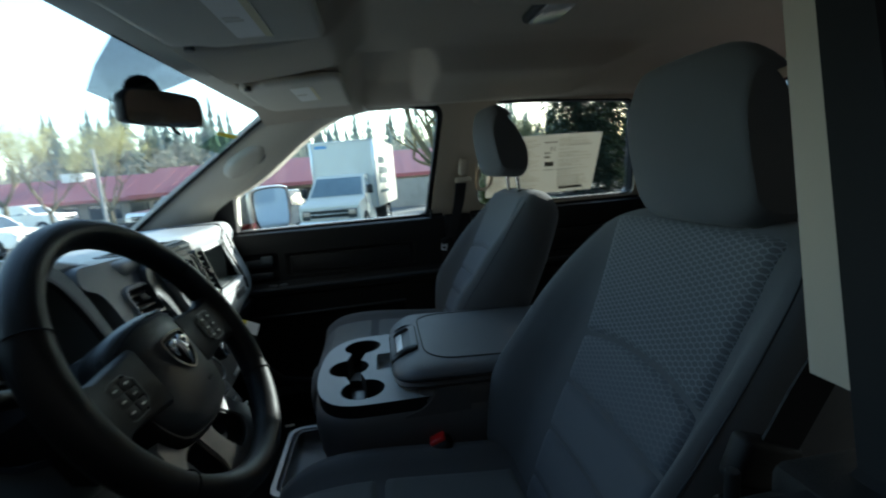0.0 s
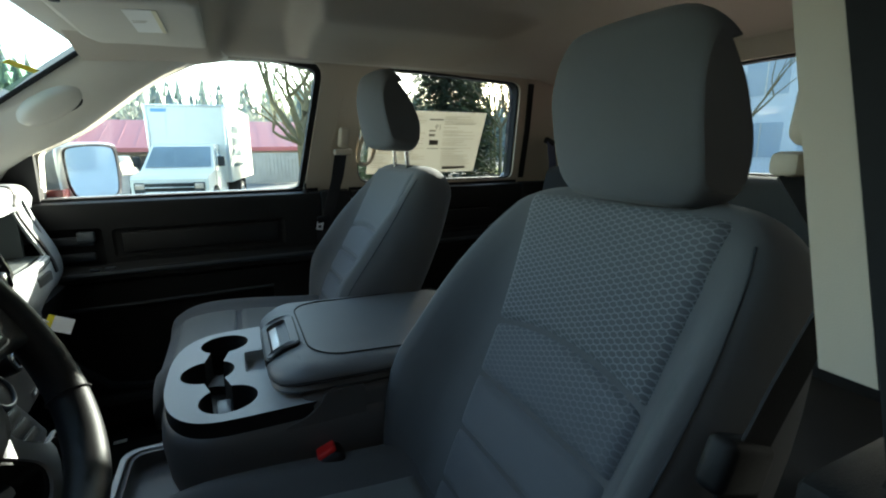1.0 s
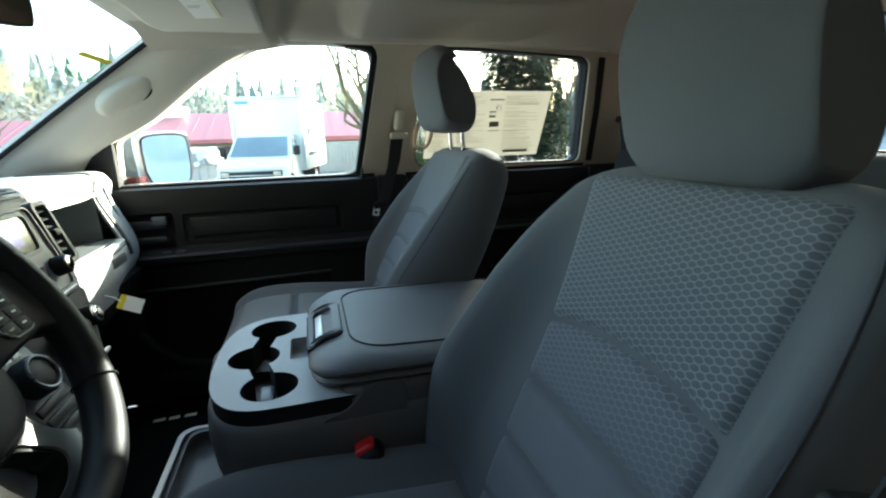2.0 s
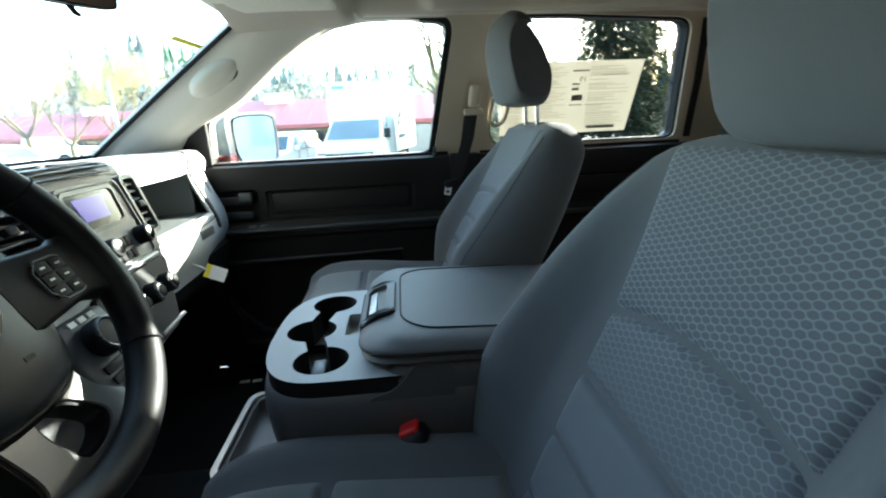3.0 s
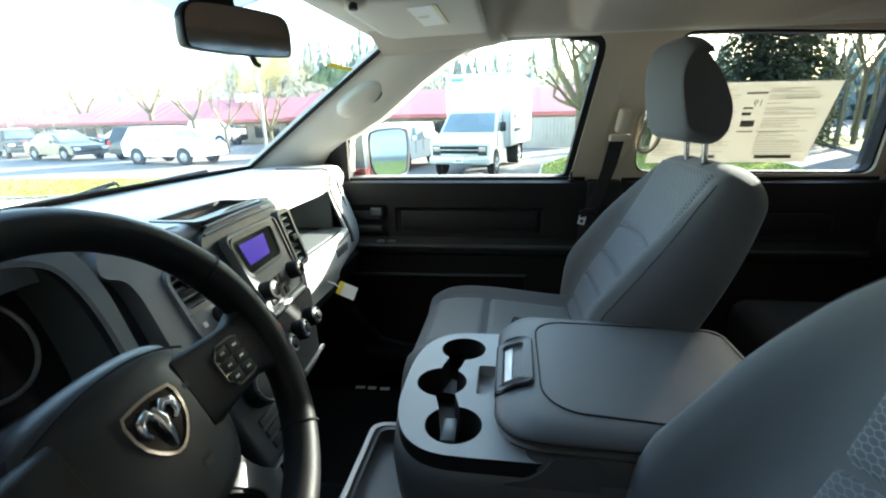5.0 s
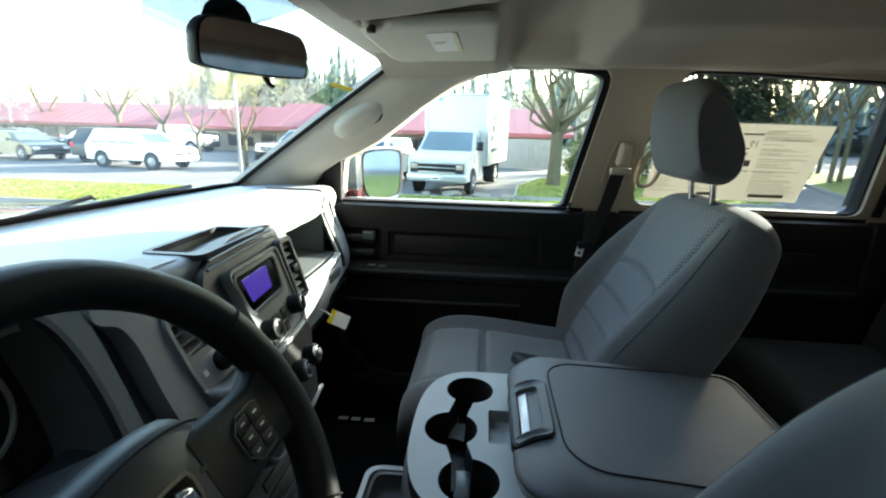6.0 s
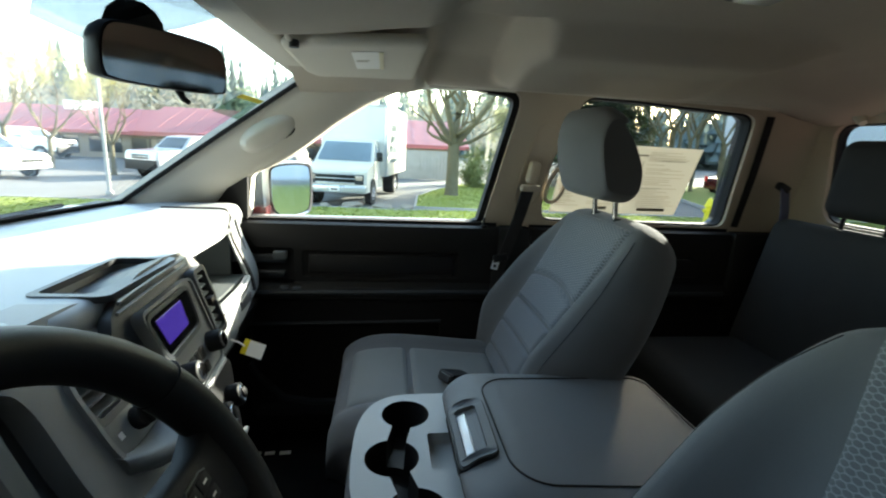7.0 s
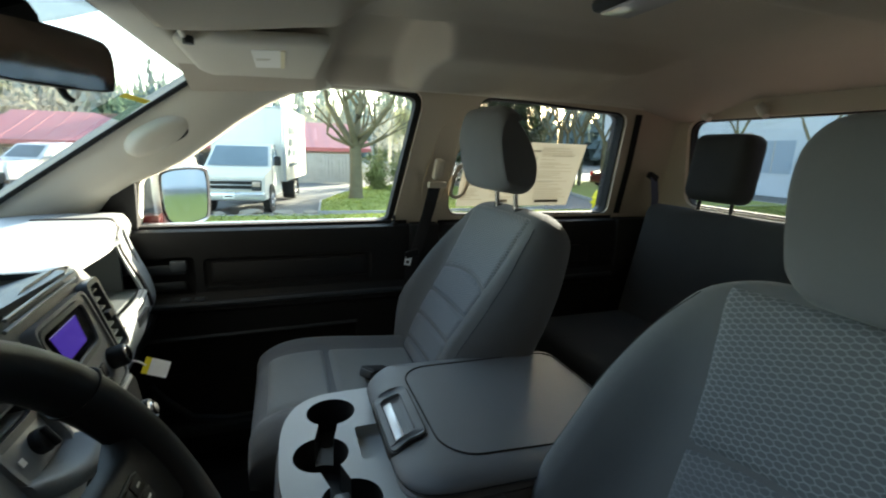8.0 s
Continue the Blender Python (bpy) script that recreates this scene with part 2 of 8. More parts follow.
M = dict(
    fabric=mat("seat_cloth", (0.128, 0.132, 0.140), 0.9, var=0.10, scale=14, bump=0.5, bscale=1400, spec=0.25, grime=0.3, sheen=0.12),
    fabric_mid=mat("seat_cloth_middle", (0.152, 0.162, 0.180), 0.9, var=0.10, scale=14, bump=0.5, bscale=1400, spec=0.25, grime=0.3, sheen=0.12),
    # seat cloth lightened to paint windshield light onto the cushions
    fabric_lit=mat("seat_cloth_lit", (0.190, 0.200, 0.202), 0.9, var=0.10, scale=14, bump=0.5, bscale=1400, spec=0.25, grime=0.3, sheen=0.12),
    hexa=hex_fabric("honeycomb_cloth", (0.116, 0.124, 0.136), (0.245, 0.26, 0.28), None),
    hexfade=hex_fabric("honeycomb_cloth_fading", (0.130, 0.140, 0.158), (0.24, 0.255, 0.275), (0.25, 0.37)),
    # front seat cloth darkened, with the rear cab's shade painted in
    shadedcloth=mat("shaded_seat_cloth", (0.055, 0.058, 0.062), 0.95, var=0.12, scale=14, bump=0.5, bscale=1400, spec=0.15, grime=0.3),
    vinyl=mat("grey_vinyl", (0.112, 0.113, 0.118), 0.45, var=0.06, scale=10, bump=0.4, bscale=900, spec=0.5),
    lid=mat("armrest_vinyl", (0.120, 0.126, 0.136), 0.5, var=0.06, scale=10, bump=0.45, bscale=900, spec=0.4),
    tray=mat("tray_plastic", (0.37, 0.39, 0.40), 0.5, var=0.05, scale=12, bump=0.25, bscale=1100, spec=0.4),
    black=mat("black_plastic", (0.008, 0.008, 0.009), 0.55, var=0.15, scale=10, bump=0.3, bscale=900, spec=0.3),
    panel=mat("door_plastic", (0.010, 0.010, 0.0105), 0.6, var=0.15, scale=6, bump=0.35, bscale=800, spec=0.25),
    rubber=mat("rubber", (0.012, 0.012, 0.013), 0.8, var=0.2, scale=20, spec=0.3),
    carpet=mat("carpet", (0.010, 0.010, 0.0105), 1.0, var=0.3, scale=60, bump=0.8, bscale=500, spec=0.1),
    dash=mat("dash_plastic", (0.27, 0.295, 0.31), 0.4, var=0.05, scale=8, bump=0.3, bscale=900, spec=0.6),
    dashdark=mat("dash_dark_plastic", (0.019, 0.023, 0.028), 0.5, var=0.08, scale=10, bump=0.3, bscale=900, spec=0.45),
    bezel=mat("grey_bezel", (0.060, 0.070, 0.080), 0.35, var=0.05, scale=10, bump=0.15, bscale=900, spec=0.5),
    # bezel grey lightened, so the parts that use it look sunlit
    bezel_lit=mat("grey_bezel_sunlit", (0.17, 0.18, 0.19), 0.42, var=0.05, scale=10, bump=0.2, bscale=900, spec=0.45),
    slate=mat("slate_plastic", (0.040, 0.046, 0.052), 0.42, var=0.06, scale=10, bump=0.25, bscale=900, spec=0.45),
    hoodgrey=mat("hood_plastic", (0.085, 0.10, 0.105), 0.45, var=0.06, scale=10, bump=0.3, bscale=900, spec=0.45),
    silver=mat("silver_trim", (0.30, 0.30, 0.31), 0.4, metal=0.5, var=0.05, scale=12, bump=0.15, bscale=900),
    leather=mat("wheel_rim_vinyl", (0.008, 0.0083, 0.0095), 0.45, var=0.1, scale=20, bump=0.2, bscale=1500, spec=0.3),
    wheelgrey=mat("airbag_cover_vinyl", (0.028, 0.032, 0.037), 0.42, var=0.06, scale=12, bump=0.15, bscale=1600, spec=0.45),
    latchbar=mat("satin_metal", (0.85, 0.86, 0.88), 0.3, metal=0.15, var=0.03, scale=5),
    chrome=mat("chrome", (0.75, 0.75, 0.76), 0.08, metal=1.0, var=0.03, scale=5),
    tan=mat("tan_trim", (0.50, 0.435, 0.345), 0.65, var=0.05, scale=6, bump=0.2, bscale=900, spec=0.3),
    beige=mat("beige_trim", (0.62, 0.59, 0.51), 0.65, var=0.05, scale=6, bump=0.2, bscale=900, spec=0.35),
    liner=mat("headliner_cloth", (0.54, 0.49, 0.41), 0.95, var=0.06, scale=5, bump=0.5, bscale=1200, spec=0.1, grime=0.15),
    visor=mat("visor_cloth", (0.64, 0.61, 0.53), 0.85, var=0.05, scale=7, bump=0.3, bscale=1200, spec=0.2),
    belt=mat("belt_webbing", (0.03, 0.03, 0.032), 0.8, var=0.15, scale=30, bump=0.5, bscale=600, spec=0.2),
    bluebelt=mat("rear_belt_webbing", (0.10, 0.11, 0.17), 0.8, var=0.1, scale=30, bump=0.4, bscale=600, spec=0.2),
    # near-black for the added wall that shuts out daylight
    shadewall=mat("shade_wall_black", (0.010, 0.010, 0.0105), 0.95, var=0.15, scale=1.0, bump=0.3, bscale=30, spec=0.2),
    palewin=mat("office_glass", (0.30, 0.37, 0.46), 0.3, var=0.1, scale=0.5, spec=0.5),
    red=mat("red_button", (0.80, 0.02, 0.02), 0.4, var=0.05),
    truckwhite=mat("weathered_white_paint", (0.60, 0.565, 0.505), 0.5, var=0.08, scale=1.2, spec=0.3),
    white=mat("white_paint", (0.80, 0.78, 0.74), 0.35, var=0.03, scale=2, coat=0.4),
    paper=mat("paper", (0.68, 0.59, 0.43), 0.8, var=0.03, scale=8),
    papermark=mat("paper_print", (0.47, 0.42, 0.31), 0.8, var=0.05, scale=8),
    papergrey=mat("grey_print", (0.27, 0.25, 0.21), 0.8, var=0.05, scale=8),
    labelw=mat("label_white", (0.78, 0.77, 0.74), 0.6, var=0.02),
    yellow=mat("yellow_print", (0.80, 0.66, 0.03), 0.55, var=0.03),
    paleband=mat("pale_band", (0.78, 0.72, 0.50), 0.6, var=0.02),
    bodyred=mat("dark_red_paint", (0.10, 0.012, 0.014), 0.25, metal=0.3, var=0.08, scale=3, coat=1.0),
    navy=mat("dark_door_paint", (0.012, 0.013, 0.022), 0.3, metal=0.2, var=0.05, scale=3, coat=1.0),
    darkcar=mat("dark_green_car_paint", (0.022, 0.032, 0.036), 0.3, var=0.05, scale=2, coat=0.25, spec=0.3),
    silvercar=mat("silver_car_paint", (0.50, 0.51, 0.52), 0.3, metal=0.5, var=0.05, scale=2, coat=1.0),
    carglass=mat("car_window_glass", (0.15, 0.20, 0.25), 0.12, var=0.05, spec=0.9),
    # pale mottled blue paints a sky reflection into the truck's glass
    truckglass=mat("truck_glass_sky_tint", (0.27, 0.34, 0.39), 0.06, var=0.45, scale=1.1, spec=0.8),
    lamp=mat("lamp_lens_warm", (0.42, 0.33, 0.27), 0.12, var=0.2, scale=14, spec=0.7),
    dimmirror=mat("dimmed_mirror_glass", (0.30, 0.29, 0.28), 0.01, metal=1.0, var=0.0),
    visorlabel=mat("visor_label_paper", (0.90, 0.89, 0.84), 0.55, var=0.02),
    tyre=mat("tyre_rubber", (0.02, 0.02, 0.02), 0.85, var=0.2, scale=20),
    asphalt=mat("asphalt", (0.17, 0.168, 0.163), 0.9, var=0.25, scale=0.6, bump=0.6, bscale=60, spec=0.2, grime=0.3),
    grass=mat("grass", (0.31, 0.34, 0.11), 0.95, var=0.2, scale=1.2, bump=1.0, bscale=25, spec=0.1, grime=0.15),
    dirt=mat("landscape_stone", (0.24, 0.21, 0.17), 0.95, var=0.3, scale=3, bump=1.0, bscale=40, spec=0.1),
    kerb=mat("concrete", (0.34, 0.33, 0.31), 0.9, var=0.12, scale=2, bump=0.4, bscale=60, spec=0.2),
    bark=mat("bark", (0.17, 0.145, 0.09), 0.95, var=0.35, scale=5, bump=1.0, bscale=30, spec=0.15, grime=0.3),
    fenceboard=mat("weathered_boards", (0.36, 0.34, 0.31), 0.9, var=0.2, scale=3, bump=0.6, bscale=60, spec=0.15),
    shrubleaf=mat("shrub_leaves", (0.13, 0.16, 0.055), 0.8, var=0.4, scale=4, spec=0.25),
    bud=mat("buds_and_twigs", (0.33, 0.30, 0.20), 0.9, var=0.3, scale=3, spec=0.2),
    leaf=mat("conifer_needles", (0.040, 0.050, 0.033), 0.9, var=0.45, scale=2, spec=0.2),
    # far needles paled and blued: distance haze put into the base colour
    hazyleaf=mat("hazy_conifers", (0.17, 0.22, 0.24), 0.95, var=0.2, scale=0.3, spec=0.1),
    brush=mat("budding_woods", (0.33, 0.31, 0.26), 0.95, var=0.2, scale=0.4, spec=0.1),
    roofred=mat("red_metal_roof", (0.30, 0.085, 0.09), 0.5, var=0.08, scale=1.5, spec=0.4),
    wall=mat("tan_wall", (0.30, 0.26, 0.21), 0.9, var=0.1, scale=1, bump=0.3, bscale=30, spec=0.2),
    office=mat("office_cladding", (0.50, 0.55, 0.62), 0.7, var=0.06, scale=0.5, spec=0.3),
    darkwin=mat("dark_window", (0.02, 0.025, 0.03), 0.1, var=0.1, spec=0.8),
    orange=mat("amber_lens", (0.7, 0.18, 0.02), 0.25, var=0.03),
    lens=mat("headlight_lens", (0.6, 0.6, 0.6), 0.15, var=0.05, spec=0.8),
    mirror=mat("mirror_glass", (0.85, 0.86, 0.87), 0.01, metal=1.0, var=0.0),
    gauge=mat("smoked_lens", (0.01, 0.01, 0.012), 0.12, var=0.05, spec=0.5),
    letter=mat("lettering_paint", (0.15, 0.18, 0.19), 0.9, var=0.05, spec=0.05),
    sign=mat("blue_print", (0.12, 0.28, 0.5), 0.5, var=0.03),
)
GLASS = glass_mat("window_glass", (0.93, 0.96, 0.95))
SCREEN_GLASS = glass_mat("windshield_glass", (0.93, 0.96, 0.95))
gn = SCREEN_GLASS.node_tree
facing = gn.nodes.new("ShaderNodeLayerWeight")
facing.inputs["Blend"].default_value = 0.5
steep = gn.nodes.new("ShaderNodeMath")
steep.operation = 'POWER'
steep.inputs[1].default_value = 4.0
gn.links.new(facing.outputs["Facing"], steep.inputs[0])
share = gn.nodes.new("ShaderNodeMath")
share.operation = 'MULTIPLY_ADD'
share.inputs[1].default_value = 0.6
share.inputs[2].default_value = 0.06
share.use_clamp = True
gn.links.new(steep.outputs[0], share.inputs[0])
gn.links.new(share.outputs[0], gn.nodes["Mix Shader"].inputs[0])
TINT = glass_mat("rear_tinted_glass", (0.72, 0.74, 0.75))
SHADE = glass_mat("shade_band", (0.22, 0.235, 0.25))


def screen_mat():
    m = bpy.data.materials.new("radio_display")
    m.use_nodes = True
    b = m.node_tree.nodes["Principled BSDF"]
    b.inputs["Base Color"].default_value = (0.03, 0.02, 0.06, 1)
    b.inputs["Roughness"].default_value = 0.15
    b.inputs["Emission Color"].default_value = (0.07, 0.04, 0.45, 1)
    b.inputs["Emission Strength"].default_value = 0.065
    return m


SCREEN = screen_mat()


def paper_mat(name, color, through):
    """Thin paper that lets daylight through."""
    m = mat(name, color, 0.8, var=0.03, scale=8)
    nt = m.node_tree
    tl = nt.nodes.new("ShaderNodeBsdfTranslucent")
    tl.inputs["Color"].default_value = (*through, 1)
    mx = nt.nodes.new("ShaderNodeMixShader")
    mx.inputs[0].default_value = 0.45
    nt.links.new(nt.nodes["Principled BSDF"].outputs[0], mx.inputs[1])
    nt.links.new(tl.outputs[0], mx.inputs[2])
    nt.links.new(mx.outputs[0], nt.nodes["Material Output"].inputs["Surface"])
    return m


M["paper"] = paper_mat("thin_paper", (0.72, 0.70, 0.64), (0.60, 0.58, 0.52))
M["stickpaper"] = glass_mat("green_film", (0.40, 0.54, 0.42), 0.06, 0.3)


def backlit(m, color, share=0.45):
    """Thin foliage lets part of the daylight through."""
    nt = m.node_tree
    tl = nt.nodes.new("ShaderNodeBsdfTranslucent")
    tl.inputs["Color"].default_value = (*color, 1)
    mx = nt.nodes.new("ShaderNodeMixShader")
    mx.inputs[0].default_value = share
    nt.links.new(nt.nodes["Principled BSDF"].outputs[0], mx.inputs[1])
    nt.links.new(tl.outputs[0], mx.inputs[2])
    nt.links.new(mx.outputs[0], nt.nodes["Material Output"].inputs["Surface"])


backlit(M["leaf"], (0.03, 0.045, 0.02))
backlit(M["hazyleaf"], (0.20, 0.25, 0.21))
backlit(M["brush"], (0.34, 0.33, 0.27))
backlit(M["bud"], (0.36, 0.36, 0.16))
backlit(M["grass"], (0.26, 0.34, 0.05), 0.3)

# ---- building helpers ----
def mesh_of(bm, name, material, smooth=None):
    bmesh.ops.recalc_face_normals(bm, faces=bm.faces)
    me = bpy.data.meshes.new(name)
    bm.to_mesh(me)
    bm.free()
    for mm in (material if isinstance(material, (list, tuple)) else [material]):
        me.materials.append(mm)
    if smooth:
        me.polygons.foreach_set("use_smooth", [True] * len(me.polygons))
        me.set_sharp_from_angle(angle=radians(smooth))
    return me


def thing(name, label, category, at=(0, 0, 0), group="", kind=""):
    ob = new(name)
    ob.empty_display_size = 0.05
    ob.location = at
    return tagged(ob, label, category, group, kind)


def part(name, bm, material, parent=None, label="", smooth=40):
    ob = new(name, mesh_of(bm, name, material, smooth))
    if parent is not None:
        ob.parent = parent
    return tagged(ob, label)


def solid(name, bm, material, label, category, kind="", group="", smooth=40):
    return tagged(part(name, bm, material, None, "", smooth), label, category, group, kind)


def box(lo, hi, bevel=0.0, seg=2, bm=None, m=None):
    own = bm or bmesh.new()
    b = bmesh.new()
    bmesh.ops.create_cube(b, size=1.0)
    lo, hi = Vector(lo), Vector(hi)
    for v in b.verts:
        v.co = Vector(lo[i] + (hi[i] - lo[i]) * (v.co[i] + 0.5) for i in range(3))
    if bevel:
        bmesh.ops.bevel(b, geom=b.edges[:] + b.verts[:], offset=bevel, segments=seg, profile=0.5, affect='EDGES', clamp_overlap=True)
    if m is not None:
        b.transform(m)
    return join(own, b)


def join(own, b):
    me = bpy.data.meshes.new("tmp")
    b.to_mesh(me)
    b.free()
    own.from_mesh(me)
    bpy.data.meshes.remove(me)
    return own


def loft(rings, caps=True, closed=True, bm=None):
    bm = bm or bmesh.new()
    vs = [[bm.verts.new(p) for p in r] for r in rings]
    n = len(vs[0])
    for a, b in zip(vs, vs[1:]):
        for i in range(n if closed else n - 1):
            j = (i + 1) % n
            bm.faces.new((a[i], a[j], b[j], b[i]))
    if caps and closed:
        bm.faces.new(vs[0][::-1])
        bm.faces.new(vs[-1])
    return bm


def tube(points, radius, sides=8, bm=None, cap=True):
    """A round bar along points; radius is one number or one for each point."""
    pts = [Vector(p) for p in points]
    rad = radius if isinstance(radius, (list, tuple)) else [radius] * len(pts)
    rings = []
    up = Vector((0.13, 0.07, 1)).normalized()
    for i, p in enumerate(pts):
        d = (pts[min(i + 1, len(pts) - 1)] - pts[max(i - 1, 0)]).normalized()
        a = d.cross(up)
        if a.length < 0.1:
            a = d.cross(Vector((1, 0.1, 0)))
        a.normalize()
        b = d.cross(a)
        rings.append([p + rad[i] * (math.cos(k * 2 * math.pi / sides) * a + math.sin(k * 2 * math.pi / sides) * b) for k in range(sides)])
    return loft(rings, caps=cap, bm=bm)


def ribbon(points, width_dir, width, thick, bm=None):
    """A flat band along points."""
    pts = [Vector(p) for p in points]
    w = Vector(width_dir).normalized()
    rings = []
    for i, p in enumerate(pts):
        d = (pts[min(i + 1, len(pts) - 1)] - pts[max(i - 1, 0)]).normalized()
        n = d.cross(w).normalized()
        rings.append([p - w * width / 2 - n * thick / 2, p + w * width / 2 - n * thick / 2, p + w * width / 2 + n * thick / 2, p - w * width / 2 + n * thick / 2])
    return loft(rings, bm=bm)


def plate(loops, place, thick, bm=None):
    """A sheet with holes: loops[0] is the outline, the rest holes, in 2D; place(u, w, d) gives 3D, d from 0 to thick."""
    from mathutils.geometry import tessellate_polygon
    bm = bm or bmesh.new()
    flat = [Vector((*p, 0)) for lp in loops for p in lp]
    tris = tessellate_polygon([[Vector((*p, 0)) for p in lp] for lp in loops])
    f = [bm.verts.new(place(p.x, p.y, 0)) for p in flat]
    b = [bm.verts.new(place(p.x, p.y, thick)) for p in flat]
    for t in tris:
        if len(set(t)) == 3:
            try:
                bm.faces.new([f[i] for i in t])
                bm.faces.new([b[i] for i in reversed(t)])
            except ValueError:
                pass
    k = 0
    for lp in loops:
        n = len(lp)
        for i in range(n):
            j = (i + 1) % n
            bm.faces.new((f[k + i], f[k + j], b[k + j], b[k + i]))
        k += n
    return bm


def smooth_loop(pts, times=2):
    """Rounds the corners of a closed 2D outline."""
    for _ in range(times):
        out = []
        n = len(pts)
        for i in range(n):
            a, b = pts[i], pts[(i + 1) % n]
            out += [(a[0] * .75 + b[0] * .25, a[1] * .75 + b[1] * .25), (a[0] * .25 + b[0] * .75, a[1] * .25 + b[1] * .75)]
        pts = out
    return pts


def soft(loop, r, n=4):
    """A polygon with its corners rounded by about r."""
    out = []
    m = len(loop)
    for i in range(m):
        a, b, c = Vector(loop[i - 1]), Vector(loop[i]), Vector(loop[(i + 1) % m])
        p = b + (a - b).normalized() * min(r, (a - b).length * 0.45)
        q = b + (c - b).normalized() * min(r, (c - b).length * 0.45)
        for k in range(n + 1):
            t = k / n
            out.append(tuple(p * (1 - t) ** 2 + b * 2 * t * (1 - t) + q * t * t))
    return out


def rrect(u0, u1, w0, w1, r, n=5):
    out = []
    for cx, cy, a0 in ((u1 - r, w1 - r, 0), (u0 + r, w1 - r, 90), (u0 + r, w0 + r, 180), (u1 - r, w0 + r, 270)):
        for k in range(n + 1):
            a = radians(a0 + 90 * k / n)
            out.append((cx + r * math.cos(a), cy + r * math.sin(a)))
    return out


def disc(center, axis, r, depth, sides=24, bevel=0.0, bm=None):
    """A short cylinder with a rounded rim, its foot at center, along axis."""
    c, a = Vector(center), Vector(axis).normalized()
    q = a.to_track_quat('Z', 'Y')
    prof = [(r, 0), (r, depth - bevel), (r - bevel * 0.3, depth - bevel * 0.3), (r - bevel, depth)] if bevel else [(r, 0), (r, depth)]
    return loft([[c + q @ Vector((rr * math.cos(2 * math.pi * k / sides), rr * math.sin(2 * math.pi * k / sides), h)) for k in range(sides)] for rr, h in prof], bm=bm)


def carved(bm, cutters):
    """The mesh bm with the meshes of cutters taken out of it."""
    base = new("carve_base", mesh_of(bm, "carve_base", M["black"]))
    obs = []
    for c in cutters:
        o = new("carve_tool", mesh_of(c, "carve_tool", M["black"]))
        md = base.modifiers.new("cut", 'BOOLEAN')
        md.operation, md.object, md.solver = 'DIFFERENCE', o, 'EXACT'
        obs.append(o)
    dg = bpy.context.evaluated_depsgraph_get()
    dg.update()
    me = bpy.data.meshes.new_from_object(base.evaluated_get(dg))
    out = bmesh.new()
    out.from_mesh(me)
    for o in (base, *obs):
        bpy.data.objects.remove(o)
    bpy.data.meshes.remove(me)
    return out


def lerp(a, b, t):
    return a + (b - a) * t


def step(a, b, x):
    t = min(1.0, max(0.0, (x - a) / (b - a)))
    return t * t * (3 - 2 * t)

# ---- the cab: x to the rear, y to the passenger's side, z up ----
BELT = 1.435


def side_y(z):
    return 0.79 - 0.30 * (z - BELT)


FRONT_HOLE = [(-0.540, 1.432), (0.165, 1.440), (0.184, 1.448), (0.246, 1.800), (0.244, 1.822), (0.228, 1.836), (0.195, 1.842), (-0.011, 1.838), (-0.104, 1.822), (-0.180, 1.785), (-0.258, 1.735), (-0.330, 1.680), (-0.388, 1.638), (-0.450, 1.603), (-0.515, 1.573)]
REAR_HOLE = [(0.420, 1.455), (1.020, 1.452), (1.037, 1.468), (1.003, 1.790), (0.993, 1.808), (0.970, 1.820), (0.600, 1.838), (0.470, 1.840), (0.445, 1.830), (0.432, 1.808), (0.377, 1.640), (0.373, 1.520), (0.378, 1.480), (0.395, 1.460)]


def eased(loop):
    """The outline cut into short edges, then its corners rounded."""
    fine = []
    for i in range(len(loop)):
        a, b = Vector(loop[i]), Vector(loop[(i + 1) % len(loop)])
        k = max(1, round((b - a).length / 0.035))
        fine += [tuple(a.lerp(b, j / k)) for j in range(k)]
    return smooth_loop(fine, 2)


FRONT_ROUGH = FRONT_HOLE
FRONT_HOLE, REAR_HOLE = eased(FRONT_HOLE), eased(REAR_HOLE)


def grown(loop, d):
    cx = sum(p[0] for p in loop) / len(loop)
    cz = sum(p[1] for p in loop) / len(loop)
    out = []
    n = len(loop)
    for i in range(n):
        a, b = Vector(loop[i - 1]), Vector(loop[(i + 1) % n])
        t = (b - a).normalized()
        nn = Vector((t.y, -t.x))
        if nn.dot(Vector((loop[i][0] - cx, loop[i][1] - cz))) < 0:
            nn = -nn
        out.append((loop[i][0] + nn.x * d, loop[i][1] + nn.y * d))
    return out


# the driver's window frame as seen with the glass wound down
LEFT_HOLE = [(-0.540, 1.384), (0.262, 1.390), (0.284, 1.402), (0.345, 1.800), (0.343, 1.822), (0.327, 1.836), (0.295, 1.842)] + FRONT_ROUGH[7:]


